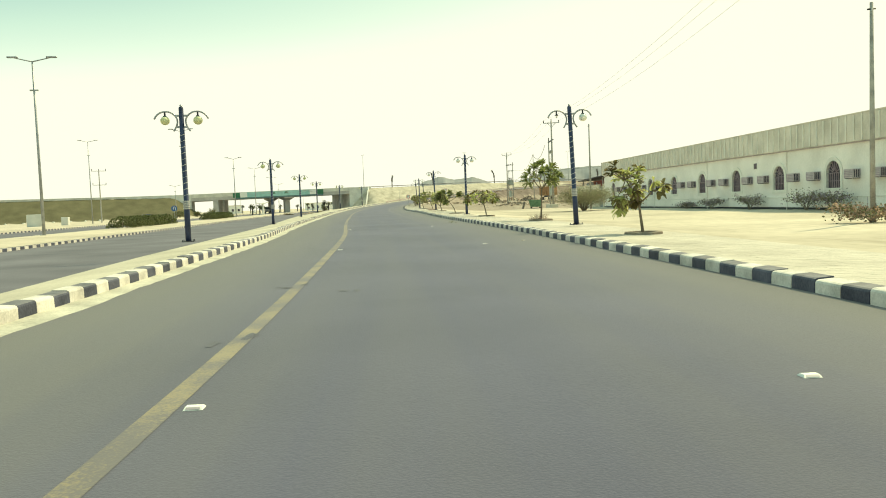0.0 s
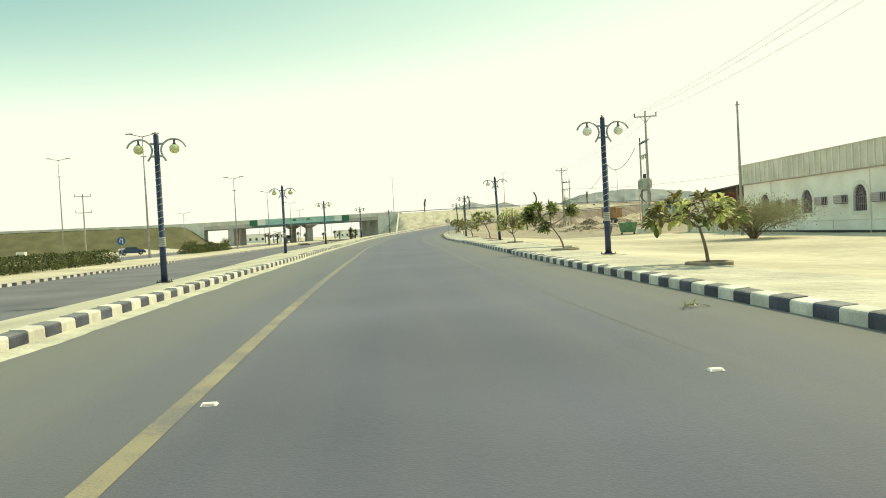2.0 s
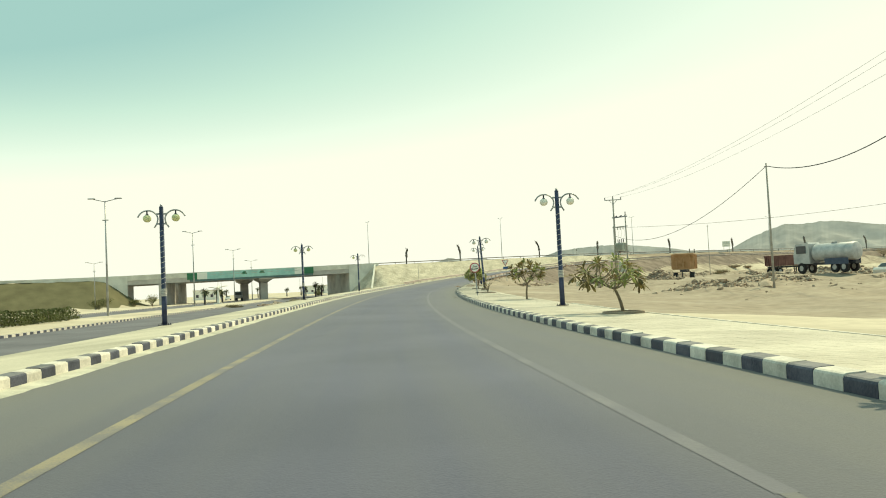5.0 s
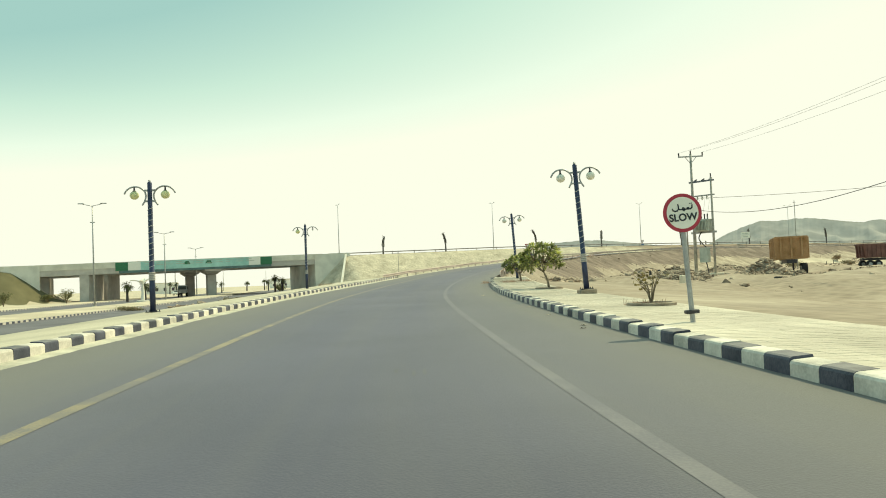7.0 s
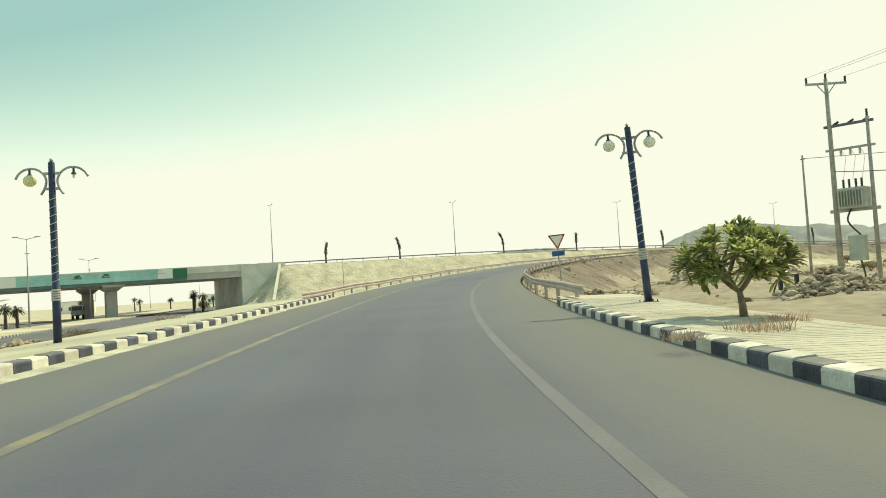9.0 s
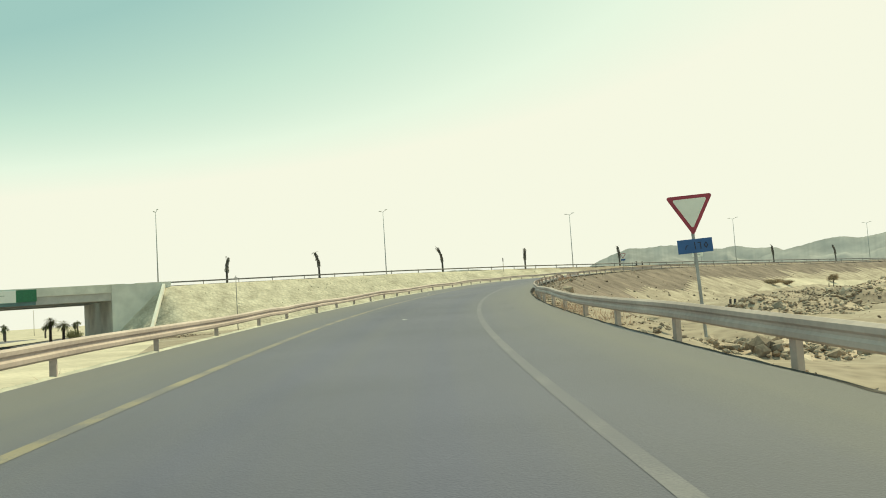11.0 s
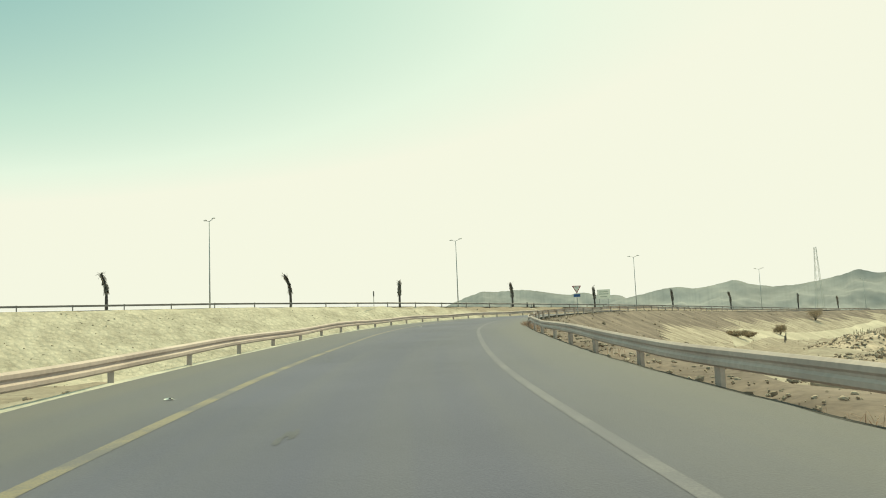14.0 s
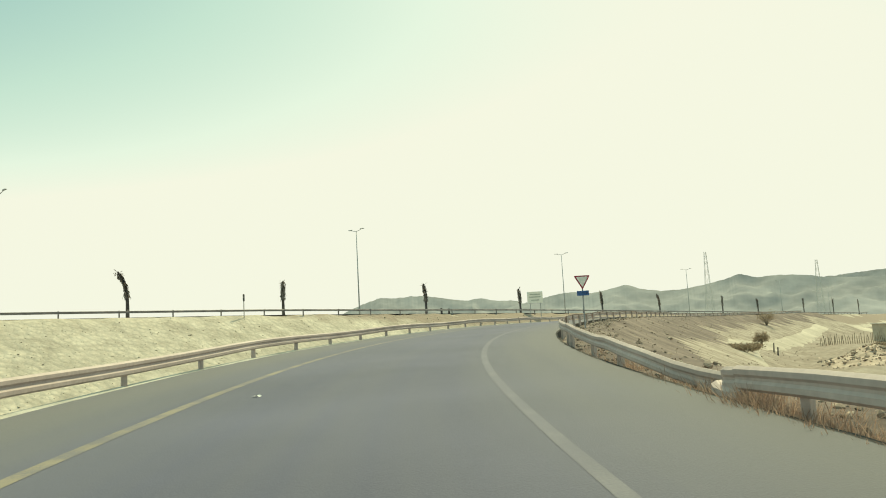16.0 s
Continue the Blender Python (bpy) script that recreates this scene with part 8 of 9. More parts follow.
# ---- loose stones, rubble, drifts and marks ----
ICO = bmesh.new()
bmesh.ops.create_icosphere(ICO, subdivisions=1, radius=1.0)
ICO_V = np.array([v.co[:] for v in ICO.verts])
ICO_F = np.array([[v.index for v in f.verts] for f in ICO.faces])
ICO.free()


def stones(name, label, xs, ys, zs, sizes, seed, material, category="rubble", flat=0.6, mound=None):
    """Many broken stones, each of its own shape, as one heap; mound adds the soil that they lie in."""
    rg = np.random.default_rng(seed)
    n = len(xs)
    nv = len(ICO_V)
    sc = np.asarray(sizes)[:, None, None] * rg.uniform([0.6, 0.6, 0.35], [1.4, 1.1, flat + 0.25], (n, 3))[:, None, :]
    v = ICO_V[None] * (1 + rg.uniform(-0.28, 0.28, (n, nv, 1))) * sc
    a = rg.uniform(0, 6.28, n)
    c, s = np.cos(a)[:, None], np.sin(a)[:, None]
    t = rg.uniform(-0.5, 0.5, n)[:, None]
    vx, vy, vz = v[:, :, 0], v[:, :, 1], v[:, :, 2]
    vx, vz = vx * np.cos(t) - vz * np.sin(t), vx * np.sin(t) + vz * np.cos(t)
    out = np.stack([vx * c - vy * s + np.asarray(xs)[:, None], vx * s + vy * c + np.asarray(ys)[:, None], vz + np.asarray(zs)[:, None]], 2).reshape(-1, 3)
    f = (ICO_F[None] + (np.arange(n) * nv)[:, None, None]).reshape(-1, 3)
    verts, faces = out.tolist(), f.tolist()
    if mound:
        mv, mf = mound
        k = len(verts)
        verts += mv
        faces += [[q + k for q in fc_] for fc_ in mf]
    me = bpy.data.meshes.new(name)
    me.from_pydata(verts, [], faces)
    me.materials.append(M[material])
    return tagged(new(name, me), label, category, kind="stuff")


def heap(label, cx, cy, rx, ry, h, n, size, seed, turn=0.0, material="rubble"):
    """A low heap of rubble: an uneven mound with stones over it."""
    rg = np.random.default_rng(seed)
    ct, st = math.cos(math.radians(turn)), math.sin(math.radians(turn))
    def top(u, v):
        r = np.hypot(u, v)
        return h * np.clip(1 - r, 0, 1)**0.8 * (0.75 + 0.5 * np.sin(u * 5.1 + seed) * np.cos(v * 4.3 + seed * 2))
    m = 15
    uu, vv = np.meshgrid(np.linspace(-1, 1, m), np.linspace(-1, 1, m))
    u, v = uu.ravel(), vv.ravel()
    gx_, gy_ = cx + u * rx * ct - v * ry * st, cy + u * rx * st + v * ry * ct
    gz_ = ground_z(gx_, gy_) + top(u, v) - 0.12
    mv = np.stack([gx_, gy_, gz_], 1).tolist()
    mf = [[j * m + i, j * m + i + 1, (j + 1) * m + i + 1, (j + 1) * m + i] for j in range(m - 1) for i in range(m - 1)]
    r, a = rg.uniform(0, 1, n)**0.6 * 1.08, rg.uniform(0, 6.28, n)
    u, v = r * np.cos(a), r * np.sin(a)
    x, y = cx + u * rx * ct - v * ry * st, cy + u * rx * st + v * ry * ct
    sz = size * rg.lognormal(-0.5, 0.55, n)
    z = ground_z(x, y) + top(u, v) - 0.08 + sz * 0.12
    return stones("rubble_heap", label, x, y, z, sz, seed, material, mound=(mv, mf))

heap("heap of broken stones and spoil by the yard track", 29.0, 140.5, 4.5, 2.6, 0.9, 704, 0.15, 1, 10)
heap("heap of broken stones and spoil in the yard", 37.5, 147.0, 5.0, 2.6, 1.0, 748, 0.16, 2, -15)
heap("brown spoil heap with scattered stones", 46.0, 141.0, 4.5, 2.2, 0.7, 440, 0.14, 3, 20)
heap("broken concrete and stones round the pole footing", 32.5, 181.0, 4.2, 2.6, 1.0, 836, 0.17, 4, 30)
heap("broken concrete and stones beside the pole footing", 41.0, 181.5, 4.5, 2.6, 1.15, 836, 0.19, 5, -10)
heap("long ridge of rubble in front of the trailer", 50.0, 178.0, 6.0, 2.4, 1.1, 924, 0.19, 6, -25)
heap("ridge of rubble at the edge of the yard", 60.0, 170.0, 7.0, 2.6, 1.0, 748, 0.20, 7, -30)
heap("flat slabs and stones lying in a low heap", 27.5, 196.0, 3.8, 2.4, 0.7, 528, 0.15, 8, 40)
heap("brown spoil mound strewn with dark stones", 47.0, 218.0, 9.0, 4.5, 1.3, 1364, 0.13, 9, 35, "rubble")
heap("brown spoil mound strewn with dark stones", 62.0, 226.0, 9.0, 4.5, 1.4, 1100, 0.135, 10, 30, "rubble")
heap("scattered dark stones on a brown rise", 124.0, 283.0, 13.0, 6.0, 2.4, 924, 0.17, 12, 30, "rubble")
heap("scattered dark stones on a brown rise", 80.0, 252.0, 9.0, 4.0, 0.9, 792, 0.11, 13, 35, "rubble")
# loose stones over the right-hand bank
rg = np.random.default_rng(77)
bs, bd = rg.uniform(205, 420, 2600), 5.2 + 17.0 * rg.uniform(0, 1, 2600)**1.25
bxy = np.array([on_road(s_, d_)[:2] for s_, d_ in zip(bs, bd)])
stones("bank_stones", "brown stones and clods strewn over the bank", bxy[:, 0], bxy[:, 1], ground_z(bxy[:, 0], bxy[:, 1]) + 0.02, np.minimum(0.030 * rg.lognormal(-0.2, 0.55, 2600), 0.065) * (1 + (bs - 205) / 200), 78, "rubble")
heap("rubble at the foot of the sandy bank", -12.0, 205.0, 9.0, 2.4, 0.7, 660, 0.14, 14, 80, "rubble")
heap("row of stones at the foot of the highway bank", 8.0, 268.0, 9.0, 1.6, 0.4, 572, 0.13, 15, 40, "rubble")

# stones scattered thinly over the rough ground
rg = np.random.default_rng(77)
x, y = rg.uniform(22, 110, 2600), rg.uniform(122, 300, 2600)
q = np.array([(noise.noise((a * 0.1, b * 0.1, 2.2)) > -0.1) and abs(sidedist) > 6.0 for a, b, sidedist in zip(x, y, [min(np.hypot(CP[::4, 0] - a, CP[::4, 1] - b)) for a, b in zip(x, y)])])
x, y = x[q], y[q]
sz = 0.10 * rg.lognormal(0, 0.6, len(x))
stones("scattered_stones", "loose brown stones scattered over rough sand", x, y, ground_z(x, y) + sz * 0.1, sz, 78, "rubble", "stones")
# gravel along the outer edge of the ramp, under the guard rails
for nm, lo_s, hi_s, d0, d1, n, seed in (("right", 168, 330, 4.25, 6.2, 5200, 5), ("left", 184, 330, -6.2, -4.5, 2600, 6)):
    rg = np.random.default_rng(seed)
    ss_, dd_ = rg.uniform(lo_s, hi_s, n), d0 + (d1 - d0) * rg.uniform(0, 1, n)**1.4
    P_ = np.array([on_road(s, d) for s, d in zip(ss_, dd_)])
    sz = np.minimum(0.022 * rg.lognormal(0, 0.7, n), 0.065)
    stones("roadside_gravel", "pale gravel and stones along the broken asphalt edge", P_[:, 0], P_[:, 1], ground_z(P_[:, 0], P_[:, 1]) + sz * 0.2, sz, seed + 20, "rubble", "gravel")
# stones that have rolled down the highway's bank
rg = np.random.default_rng(15)
n = 7000
aa, pp = rg.uniform(-12, 190, n), rg.uniform(13.4, 29, n)
P_ = np.array([hw(a, p) for a, p in zip(aa, pp)])
sz = np.minimum(0.036 * rg.lognormal(0, 0.55, n), 0.12)
stones("bank_stones", "loose stones on the slope of the bank", P_[:, 0], P_[:, 1], ground_z(P_[:, 0], P_[:, 1]) + sz * 0.1, sz, 16, "stone", "stones")

# drifts of sand in the gutters, with ragged edges
def drift(name, s0, s1, edge, inward, width, seed, label):
    bm = bmesh.new()
    prev = None
    n = int((s1 - s0) / 0.4)
    for i in range(n + 1):
        s = s0 + (s1 - s0) * i / n
        w = width * (1 + 0.5 * noise.noise((s * 0.25, seed, 0)) + 0.2 * noise.noise((s * 1.7, seed, 3)))
        w = max(0.03, w)
        e = edge(s)
        a = bm.verts.new(on_road(s, e - inward * 0.01, 0.030))
        b = bm.verts.new(on_road(s, e + inward * w * 0.6, 0.014))
        c = bm.verts.new(on_road(s, e + inward * w, 0.001))
        if prev:
            bm.faces.new((prev[0], prev[1], b, a))
            bm.faces.new((prev[1], prev[2], c, b))
        prev = (a, b, c)
    bmesh.ops.recalc_face_normals(bm, faces=bm.faces)
    return tagged(finish(name, bm, M["sand_drift"], smooth=True), label, "sand", kind="stuff")

drift("sand_drift", 2, 186, left_edge, 1, 0.32, 1, "drift of pale sand along the median kerb")
drift("sand_drift", 186, 420, lambda s: left_edge(s) + 0.03, 1, 0.10, 3, "drift of sand on the ramp's edge")

# dark broken lip of the asphalt under the guard rails
for flip, edge, s0 in ((1, right_edge, 168), (-1, left_edge, 184)):
    bm = bmesh.new()
    prev = None
    for i in range(int((430 - s0) / 0.5)):
        s = s0 + i * 0.5
        w = 0.05 * noise.noise((s * 1.1, flip, 2)) + 0.03 * noise.noise((s * 3.3, flip, 5))
        vs = [bm.verts.new(on_road(s, edge(s) + flip * (0.06 + w), 0.004)), bm.verts.new(on_road(s, edge(s) + flip * (0.13 + w), 0.0)), bm.verts.new(on_road(s, edge(s) + flip * (0.17 + w), -0.4))]
        if prev:
            for k in range(2):
                bm.faces.new((prev[k], prev[k + 1], vs[k + 1], vs[k]))
        prev = vs
    bmesh.ops.recalc_face_normals(bm, faces=bm.faces)
    tagged(finish("asphalt_lip", bm, M["lip_dark"]), "dark broken edge of the asphalt", "road edge", kind="structure")

# tar smears and patches on the road
def blot(bm, s, d, ls, ld, seed, z=0.004):
    n = 14
    c = bm.verts.new(on_road(s, d, z))
    vs = []
    for k in range(n):
        a = 2 * math.pi * k / n
        r = 1 + 0.6 * noise.noise((math.cos(a) * 1.3 + seed * 3.1, math.sin(a) * 1.3, seed))
        vs.append(bm.verts.new(on_road(s + math.cos(a) * ls * r, d + math.sin(a) * ld * r, z)))
    for k in range(n):
        bm.faces.new((c, vs[k], vs[(k + 1) % n]))

bm = bmesh.new()
for i, (s, d, ls, ld) in enumerate(((7.2, -2.15, 0.22, 0.10), (11.7, -2.28, 0.14, 0.12), (12.0, -2.0, 0.10, 0.08), (10.9, -1.32, 0.16, 0.08), (20.7, -1.95, 0.12, 0.10), (22.0, -2.77, 0.25, 0.10), (61.1, -3.28, 0.7, 0.07), (60.2, -2.9, 0.4, 0.06), (59.4, -2.7, 0.35, 0.05), (61.7, -2.05, 0.25, 0.05), (63.6, -3.65, 0.5, 0.12), (62.0, -3.2, 0.4, 0.10), (71.4, -3.67, 0.8, 0.10), (70.6, -3.3, 0.35, 0.07), (61.0, -0.73, 0.12, 0.08), (82.7, -2.58, 0.22, 0.10), (82.9, -2.9, 0.15, 0.06), (81.1, -1.42, 0.10, 0.09), (80.3, -1.61, 0.10, 0.09), (79.7, -2.55, 0.14, 0.08), (79.0, -2.9, 0.16, 0.08), (145.8, -1.22, 0.10, 0.10), (145.7, -0.28, 0.35, 0.06), (147.0, -0.1, 0.3, 0.05), (118.0, -3.0, 0.6, 0.05), (126.0, 0.8, 0.3, 0.05), (239.1, -1.62, 0.3, 0.08), (238.2, -1.55, 0.2, 0.05), (228.0, -0.7, 0.35, 0.08))):
    for k in range(3):
        blot(bm, s + random.Random(i * 3 + k).uniform(-ls, ls), d + random.Random(i * 5 + k).uniform(-0.18, 0.18), ls * (0.9 - 0.2 * k), ld * 0.45, i * 3 + k + 1)
tagged(finish("tar_marks", bm, M["tar"]), "dark tar smears and oil spots on the asphalt", "road marks", kind="stuff")
bm = bmesh.new()
prev = None
for i in range(80):
    d = -4.6 + 8.3 * i / 79
    w = 0.018 + 0.014 * noise.noise((d * 2.3, 1, 1))
    s = 25.97 - 0.06 * d + 0.03 * noise.noise((d * 1.4, 4, 1))
    vs = [bm.verts.new(on_road(s - w, d, 0.005)), bm.verts.new(on_road(s + w, d, 0.005))]
    if prev:
        bm.faces.new((prev[0], vs[0], vs[1], prev[1]))
    prev = vs
tagged(finish("joint_line", bm, M["dust_line"]), "thin dusty joint across the asphalt", "road joint", kind="structure")

# crumpled litter
def litter(s, d, size, seed, label):
    rnd = random.Random(seed)
    bm = bmesh.new()
    g = [[bm.verts.new(((i - 2) * size / 4 + rnd.uniform(-.1, .1) * size, (j - 1) * size / 4 + rnd.uniform(-.1, .1) * size, 0.006 + abs(rnd.gauss(0, 0.09)) * size)) for i in range(5)] for j in range(3)]
    for j in range(2):
        for i in range(4):
            bm.faces.new((g[j][i], g[j][i + 1], g[j + 1][i + 1], g[j + 1][i]))
    ob = finish("litter", bm, M["sign_white" if d < 3 else "stone"])
    ob.matrix_world = at_road(s, d, 0.0, rnd.uniform(0, 180))
    tagged(ob, label, "litter", "litter on the road")

for i, (s, d, z) in enumerate(((21.3, 3.16, 0.20), (231.6, -2.79, 0.22), (201.0, -0.18, 0.24), (263.5, -1.5, 0.20), (146.4, 3.44, 0.24), (148.6, 4.0, 0.22), (143.9, 3.95, 0.2), (134.4, 3.9, 0.2), (131.2, 3.95, 0.24), (130.6, 3.8, 0.18), (137.9, 4.0, 0.16))):
    litter(s, d, z * 0.6, 300 + i, "crumpled scrap of pale litter on the asphalt")

# raised road studs, in pairs beside the edge lines
for s in (4.75, 20.6, 36.45):
    for d in (-1.87, 1.98):
        root = thing("road_stud", at_road(s, d, 0.002), "worn white raised road stud on the asphalt", "road stud", "road studs")
        bm = bmesh.new()
        lo_ = [bm.verts.new((x * 0.06, y * 0.05, 0)) for x, y in ((-1, -1), (1, -1), (1, 1), (-1, 1))]
        hi_ = [bm.verts.new((x * 0.05, y * 0.025, 0.018)) for x, y in ((-1, -1), (1, -1), (1, 1), (-1, 1))]
        for k in range(4):
            bm.faces.new((lo_[k], lo_[(k + 1) % 4], hi_[(k + 1) % 4], hi_[k]))
        bm.faces.new(hi_)
        part("body", bm, M["sign_white"], root)
        bm = bmesh.new()
        bm.faces.new([bm.verts.new(v) for v in ((-0.045, -0.0465, 0.006), (0.045, -0.0465, 0.006), (0.042, -0.031, 0.016), (-0.042, -0.031, 0.016))])
        part("reflector", bm, M["ac_grey"], root, "dull grey reflector")

# fallen green twig beside the kerb
root = thing("fallen_twig", at_road(40.5, 3.45, 0.01, 40), "small fallen green twig on the asphalt", "twig")
rnd = random.Random(8)
bm = bmesh.new()
tube(bm, [(-0.2, 0, 0.01), (0.0, 0.02, 0.03), (0.2, 0, 0.015)], 0.008, 5)
part("stem", bm, M["bark"], root)
bm = bmesh.new()
for k in range(7):
    leaf(bm, (rnd.uniform(-.15, .2), 0, 0.02), (rnd.uniform(-1, 1), rnd.uniform(-1, 1), rnd.uniform(0, .35)), rnd.uniform(.14, .22), 0.05, rnd, 0.3)
part("foliage", bm, M["leaf"], root)

# the pavement's step kerb across the drop, painted like the rest
for i in range(5):
    d = 4.85 + 0.52 * i
    bm = bmesh.new()
    box(bm, -0.255, 0.255, -0.13, 0.13, -0.2, 0.05, bevel=0.015)
    ob = finish("crossing_kerb", bm, M["kerb_white"])
    ob.matrix_world = at_road(62.75 + 0.14 * i, d, pavement_z(62.8, d), 14)
    tagged(ob, "white painted kerb slab laid across the pavement", "kerb block", "crossing kerb blocks")

# stick fence, posts and hut out on the flat
root = thing("stick_fence", pose(171.7, 315.4, gz_at(171.7, 315.4), 0, 0, 0), "ragged fence of upright sticks on brown ground", "fence")
rnd = random.Random(9)
stick_me = []
for k in range(4):
    bm = bmesh.new()
    h = 1.3 + 0.2 * k
    tube(bm, [(0, 0, -0.3), (rnd.uniform(-.08, .08), 0, h * 0.5), (rnd.uniform(-.15, .15), 0, h)], [0.055, 0.045, 0.035], 6)
    me = bpy.data.meshes.new("stick")
    bm.to_mesh(me)
    bm.free()
    me.materials.append(M["stick"])
    stick_me.append(me)
for i in range(34):
    u = i / 33
    x, y = 171.7 + 11 * u, 315.4 - 5 * u + 0.6 * math.sin(u * 5)
    ob = new("stick", stick_me[i % 4])
    ob.parent = root
    ob.matrix_world = pose(x, y, gz_at(x, y), rnd.uniform(-7, 7), rnd.uniform(-7, 7), rnd.uniform(0, 360))
for x, y, h in ((131.5, 299.9, 1.2), (127.5, 297.0, 1.0), (46.7, 222.5, 0.7), (45.8, 220.9, 0.75)):
    bm = bmesh.new()
    tube(bm, [(0, 0, -0.3), (0.02, 0, h)], [0.09, 0.075], 8)
    ob = finish("short_post", bm, M["palm_trunk"])
    ob.matrix_world = pose(x, y, gz_at(x, y), 2, 3, 0)
    tagged(ob, "short dark post stuck in the sand", "post", "short posts")
hut = thing("small_hut", pose(189.0, 310.0, gz_at(189.0, 310.0), 0, 0, -25), "small pale hut with a flat dark-edged roof", "hut")
bm = bmesh.new()
box(bm, -3.0, 3.0, -3.0, 3.0, -0.3, 2.7)
part("wall", bm, M["hut_wall"], hut)
bm = bmesh.new()
box(bm, -3.25, 3.25, -3.25, 3.25, 2.7, 2.88, bevel=0.03)
part("roof", bm, M["parapet"], hut, "flat grey roof")
bm = bmesh.new()
box(bm, -3.0, -2.0, -3.05, -2.99, -0.1, 2.1)
part("door", bm, M["dark_metal"], hut, "dark door")
bm = bmesh.new()
box(bm, 0.6, 1.8, -3.05, -2.99, 1.0, 2.0)
part("window", bm, M["window_dark"], hut, "dark window")

# white leaf sculpture on the planted median
sx0, sy0 = -28.4, 255.6
root = thing("leaf_sculpture", pose(sx0, sy0, gz_at(sx0, sy0) + 0.1, 0, 0, 10), "white painted leaf-shaped sculpture on a low round plinth", "sculpture")
bm = bmesh.new()
tube(bm, [(0, 0, -0.3), (0, 0, 0.35), (0, 0, 0.42)], [1.0, 1.0, 0.85], 20)
part("plinth", bm, M["concrete_pale"], root)
bm = bmesh.new()
tube(bm, arc([(0, 0, 0.4), (0.05, 0, 1.6), (0, 0, 3.0)], 4), [0.32 - 0.014 * i for i in range(9)], 10)
part("stem", bm, M["plaster_white"], root, smooth=True)
for k, (reach_, lift, turn_) in enumerate(((1.9, 1.9, 0), (1.9, 1.7, 180), (1.2, 2.0, 70), (1.3, 1.6, 250))):
    bm = bmesh.new()
    rows = []
    for i in range(9):
        t = i / 8
        x, z = reach_ * (0.1 * t + 0.9 * t * t), 2.7 + lift * (t**0.8) - 0.55 * t**3
        wd = 0.10 + 0.75 * math.sin(math.pi * min(1, t * 1.02)) * (0.4 + 0.6 * t)
        rows.append([bm.verts.new((x, -wd / 2, z)), bm.verts.new((x + 0.08, 0, z - 0.10)), bm.verts.new((x, wd / 2, z))])
    for r0, r1 in zip(rows[:-1], rows[1:]):
        bm.faces.new((r0[0], r0[1], r1[1], r1[0]))
        bm.faces.new((r0[1], r0[2], r1[2], r1[1]))
    ob = part("leaf_blade", bm, M["plaster_white"], root)
    ob.matrix_basis = pose(0, 0, 0, 0, 0, turn_)
    ob.modifiers.new("thick", 'SOLIDIFY').thickness = 0.08

# two short dark posts and a thin marker beside the highway
for x, y, top in ((131.0, 369.4, 10.6), (133.2, 369.9, 10.5)):
    bm = bmesh.new()
    tube(bm, [(0, 0, -1.0), (0, 0, top - 8.2)], [0.22, 0.2], 8)
    ob = finish("highway_post", bm, M["palm_trunk"])
    ob.matrix_world = pose(x, y, 8.2, 0, 0, 0)
    tagged(ob, "short thick dark post on the highway verge", "post", "posts on the highway")
bm = bmesh.new()
tube(bm, [(0, 0, -0.6), (0, 0, 3.0)], 0.05, 6)
root = thing("marker_post", pose(74.0, 328.9, 8.0, 0, 0, 0), "thin marker post with a dark cap", "post")
part("post", bm, M["timber_pole"], root)
bm = bmesh.new()
box(bm, -0.10, 0.10, -0.04, 0.04, 2.2, 3.0, bevel=0.02)
part("cap", bm, M["dark_metal"], root)

# pale sandy track over the flat
bm = bmesh.new()
prev = None
line = arc([(96.0, 279.0, 0), (119.0, 296.0, 0), (140.0, 306.0, 0), (179.0, 324.0, 0), (232.0, 347.0, 0)], 14)
for i, c in enumerate(line):
    t = (line[min(i + 1, len(line) - 1)] - line[max(i - 1, 0)]).normalized()
    w = (2.6 + 0.8 * noise.noise((i * 0.3, 2, 2))) * min(1.0, 0.05 + i / 12)
    row = []
    for q in (-1.0, -0.5, 0.0, 0.5, 1.0):
        x, y = c.x + t.y * w * q, c.y - t.x * w * q
        row.append((x, y, gz_at(x, y) + (0.06 if abs(q) < 0.9 else -0.25)))
    row = [bm.verts.new(v) for v in row]
    if prev:
        for k in range(4):
            bm.faces.new((prev[k], row[k], row[k + 1], prev[k + 1]))
    prev = row
bmesh.ops.recalc_face_normals(bm, faces=bm.faces)
tagged(finish("track", bm, M["sand"], smooth=True), "pale driven sand track across the stony flat", "track", kind="structure")

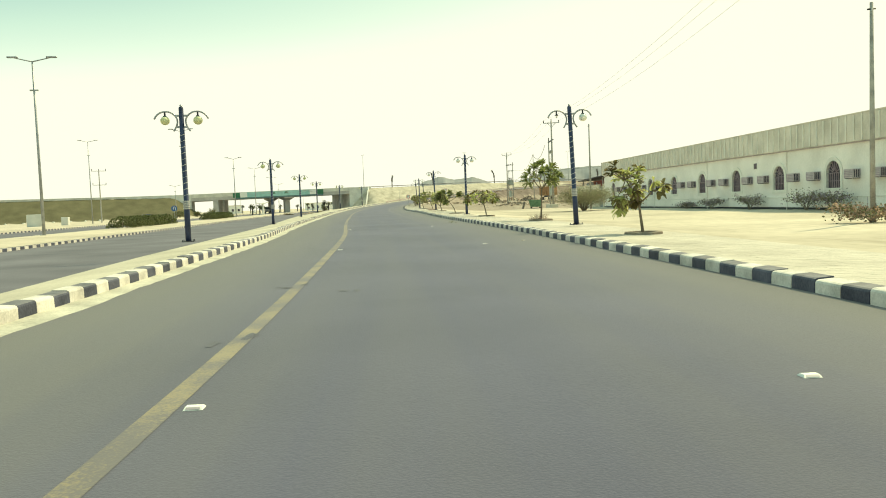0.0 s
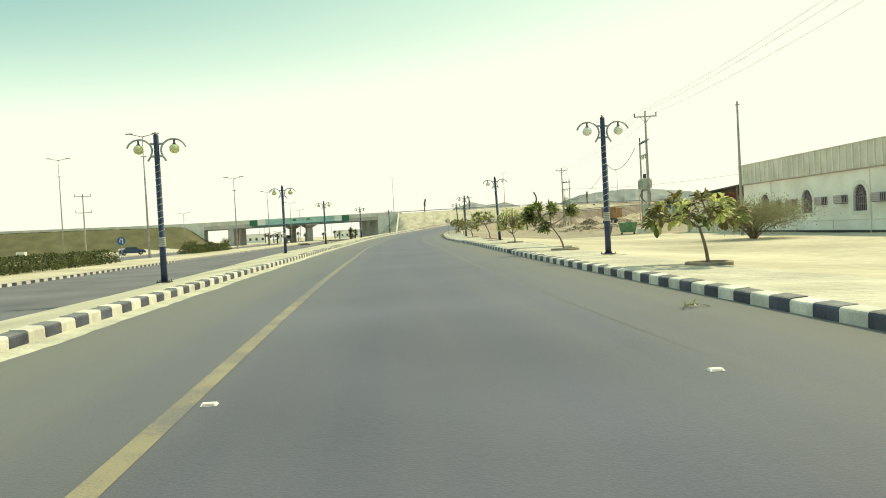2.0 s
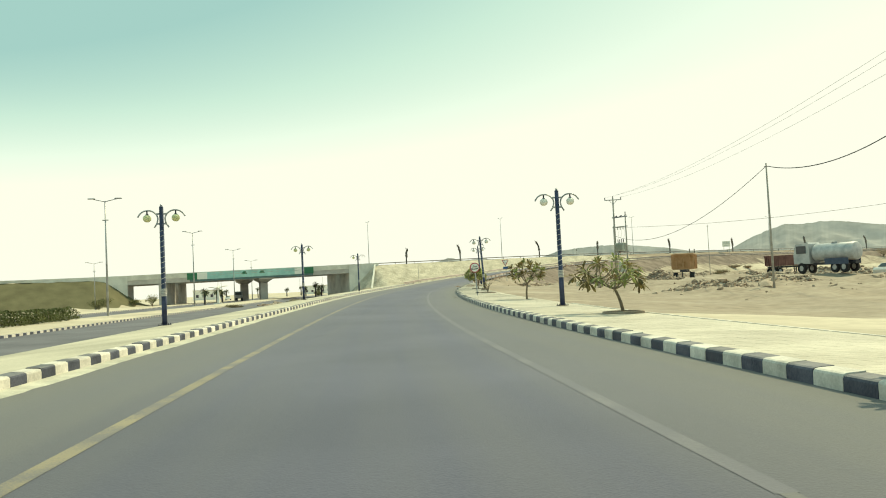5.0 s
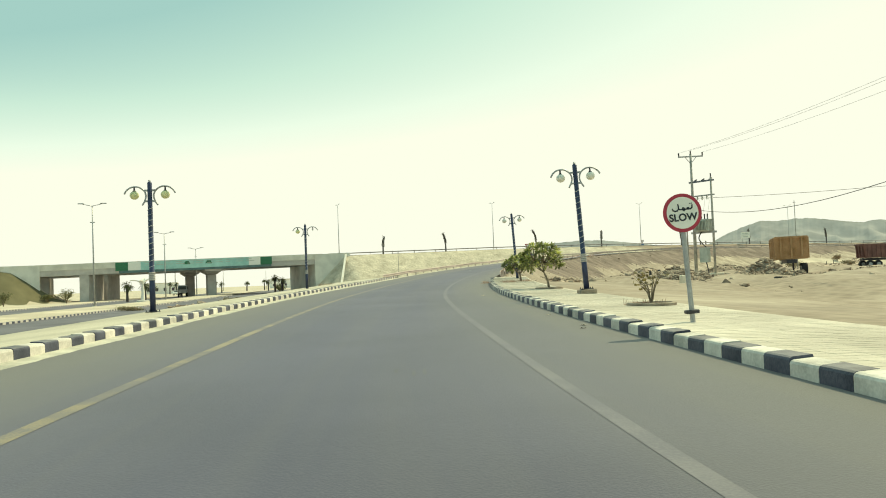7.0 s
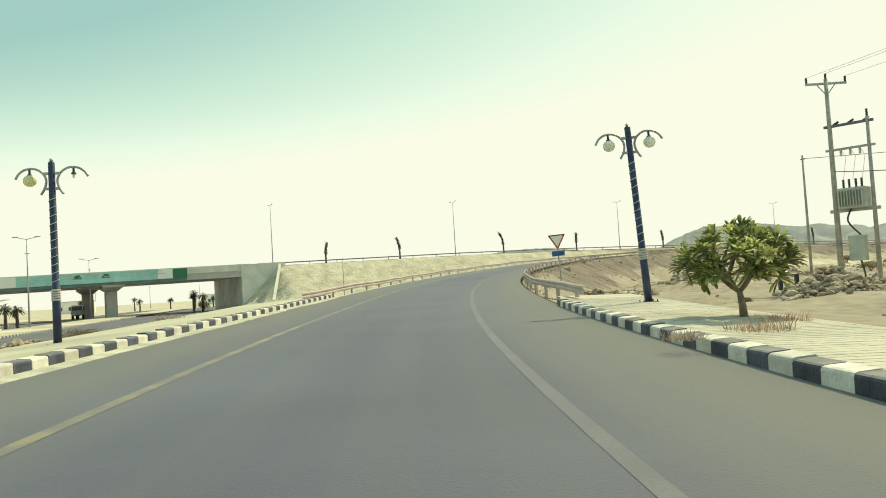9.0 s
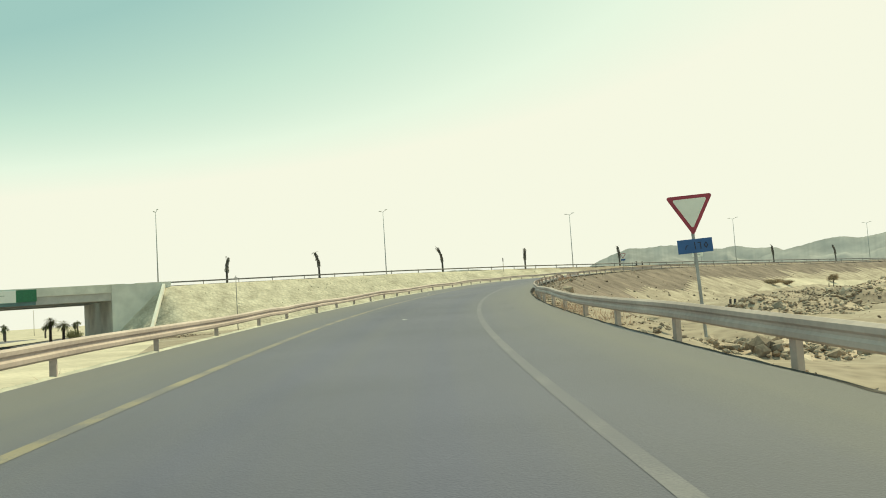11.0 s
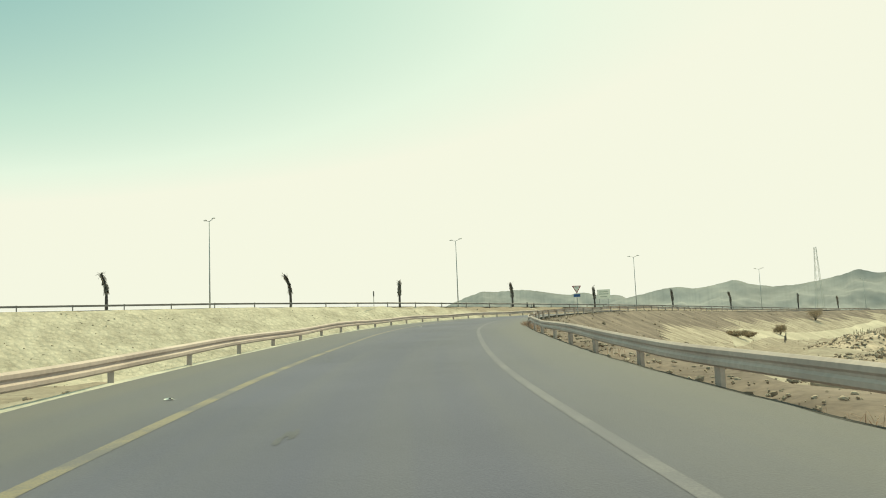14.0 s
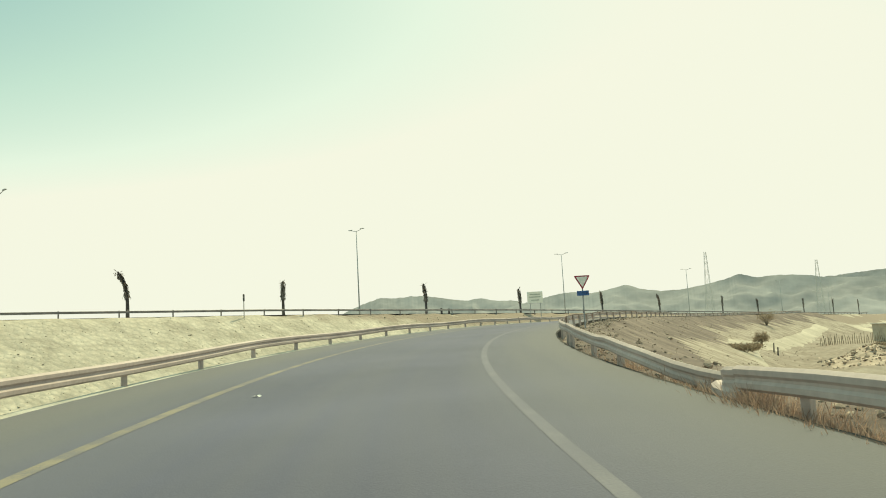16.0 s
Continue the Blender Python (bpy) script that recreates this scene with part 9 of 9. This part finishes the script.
# lattice masts far behind the highway
def lattice_mast(az, dist, h, label):
    x, y = 30 + math.sin(math.radians(az)) * dist, 235 + math.cos(math.radians(az)) * dist
    root = thing("lattice_mast", pose(x, y, -2.0, 0, 0, 20), label, "mast", "lattice masts")
    w = lambda z: 7.0 - 5.6 * (z / h)**0.8
    lv = [h * k / 9 for k in range(10)]
    for sx_, sy_ in ((1, 1), (1, -1), (-1, 1), (-1, -1)):
        bm = bmesh.new()
        tube(bm, [(sx_ * w(z), sy_ * w(z), z) for z in lv], 0.22, 5)
        part("leg", bm, M["hazy_steel"], root)
    bm = bmesh.new()
    cs = ((1, 1), (1, -1), (-1, -1), (-1, 1))
    for a, b in zip(lv[:-1], lv[1:]):
        for k in range(4):
            p, q = cs[k], cs[(k + 1) % 4]
            tube(bm, [(p[0] * w(a), p[1] * w(a), a), (q[0] * w(b), q[1] * w(b), b)], 0.11, 4)
            tube(bm, [(q[0] * w(a), q[1] * w(a), a), (p[0] * w(b), p[1] * w(b), b)], 0.11, 4)
    part("bracing", bm, M["hazy_steel"], root)

lattice_mast(54.95, 1300, 117, "tall steel lattice mast in front of the mountains")
lattice_mast(61.85, 1400, 98, "steel lattice mast in front of the mountains")

# turquoise plastic sheet beyond the left guard rail
bm = bmesh.new()
rnd = random.Random(4)
g = [[bm.verts.new((i * 0.30 - 0.75, j * 0.2 - 0.3, 0.05 + abs(rnd.gauss(0, 0.05)))) for i in range(6)] for j in range(4)]
for j in range(3):
    for i in range(5):
        bm.faces.new((g[j][i], g[j][i + 1], g[j + 1][i + 1], g[j + 1][i]))
ob = finish("plastic_sheet", bm, M["teal_sheet"])
ob.modifiers.new("thick", 'SOLIDIFY').thickness = 0.01
px_, py_, pz_ = on_road(213.4, -5.1)
ob.matrix_world = pose(px_, py_, gz_at(px_, py_), 0, 0, -30)
tagged(ob, "crumpled turquoise plastic sheet on the sand", "plastic sheet")

# old tyre on the track
bm = bmesh.new()
n, k_ = 24, 8
rr = [[bm.verts.new(((0.40 + 0.14 * math.cos(b)) * math.cos(a), (0.40 + 0.14 * math.cos(b)) * math.sin(a), 0.14 + 0.12 * math.sin(b))) for b in [2 * math.pi * j / k_ for j in range(k_)]] for a in [2 * math.pi * i / n for i in range(n)]]
for i in range(n):
    for j in range(k_):
        bm.faces.new((rr[i][j], rr[(i + 1) % n][j], rr[(i + 1) % n][(j + 1) % k_], rr[i][(j + 1) % k_]))
ob = finish("old_tyre", bm, M["tyre_black"], smooth=True)
ob.matrix_world = pose(36.5, 172.0, gz_at(36.5, 172.0), 4, 3, 0)
tagged(ob, "worn black tyre lying on the sandy track", "tyre")

# ---- paving blocks ----
def block_mesh(w, l, h=0.02):
    """A paver with chamfered edges; its top at z = 0."""
    bm = bmesh.new()
    c = 0.002
    lo = [bm.verts.new((sx_ * w / 2, sy_ * l / 2, -h - 0.02)) for sx_, sy_ in ((-1, -1), (1, -1), (1, 1), (-1, 1))]
    md = [bm.verts.new((sx_ * w / 2, sy_ * l / 2, -c)) for sx_, sy_ in ((-1, -1), (1, -1), (1, 1), (-1, 1))]
    hi = [bm.verts.new((sx_ * (w / 2 - c), sy_ * (l / 2 - c), 0)) for sx_, sy_ in ((-1, -1), (1, -1), (1, 1), (-1, 1))]
    for k in range(4):
        bm.faces.new((lo[k], lo[(k + 1) % 4], md[(k + 1) % 4], md[k]))
        bm.faces.new((md[k], md[(k + 1) % 4], hi[(k + 1) % 4], hi[k]))
    bm.faces.new(hi)
    return bm

PW, PL = 0.30, 0.20
bm = block_mesh(PW - 0.003, PL - 0.003)
bm.verts.index_update()
pv = np.array([v.co[:] for v in bm.verts])
pf = [[v.index for v in f.verts] for f in bm.faces]
paver_me = bpy.data.meshes.new("paver")
bm.to_mesh(paver_me)
bm.free()
paver_me.materials.append(M["paving"])
rnd = random.Random(21)
pav_v, pav_f = [], []
pavement = bpy.data.objects["pavement"]
NEAR = (137.0, 143.0)
for i in range(int(168 / PL)):
    s = 2.0 + i * PL
    n_, c_ = side(s), centre(s)
    hd = math.radians(-heading(s))
    ch_, sh_ = math.cos(hd), math.sin(hd)
    for j in range(10):
        d = right_edge(s) + 0.25 + PW / 2 + 0.004 + PW * j
        if d + PW / 2 > pavement_out(s):
            break
        x, y, z = c_[0] + n_[0] * d, c_[1] + n_[1] * d, c_[2] + pavement_z(s, d) + rnd.uniform(-0.0015, 0.001)
        if NEAR[0] <= s < NEAR[1]:
            ob = new("paver", paver_me)
            ob.parent = pavement
            ob.matrix_world = pose(x, y, z, rnd.uniform(-.15, .15), 1.146 + rnd.uniform(-.15, .15), -heading(s))
        else:
            k0 = len(pav_v)
            pav_v += [(x + p[0] * ch_ - p[1] * sh_, y + p[0] * sh_ + p[1] * ch_, z + p[2] - 0.02 * p[0]) for p in pv]
            pav_f += [[q + k0 for q in f] for f in pf]
me = bpy.data.meshes.new("paving")
me.from_pydata(pav_v, [], pav_f)
me.materials.append(M["paving_laid"])
ob = tagged(new("paving", me), kind="stuff")
ob.parent = pavement
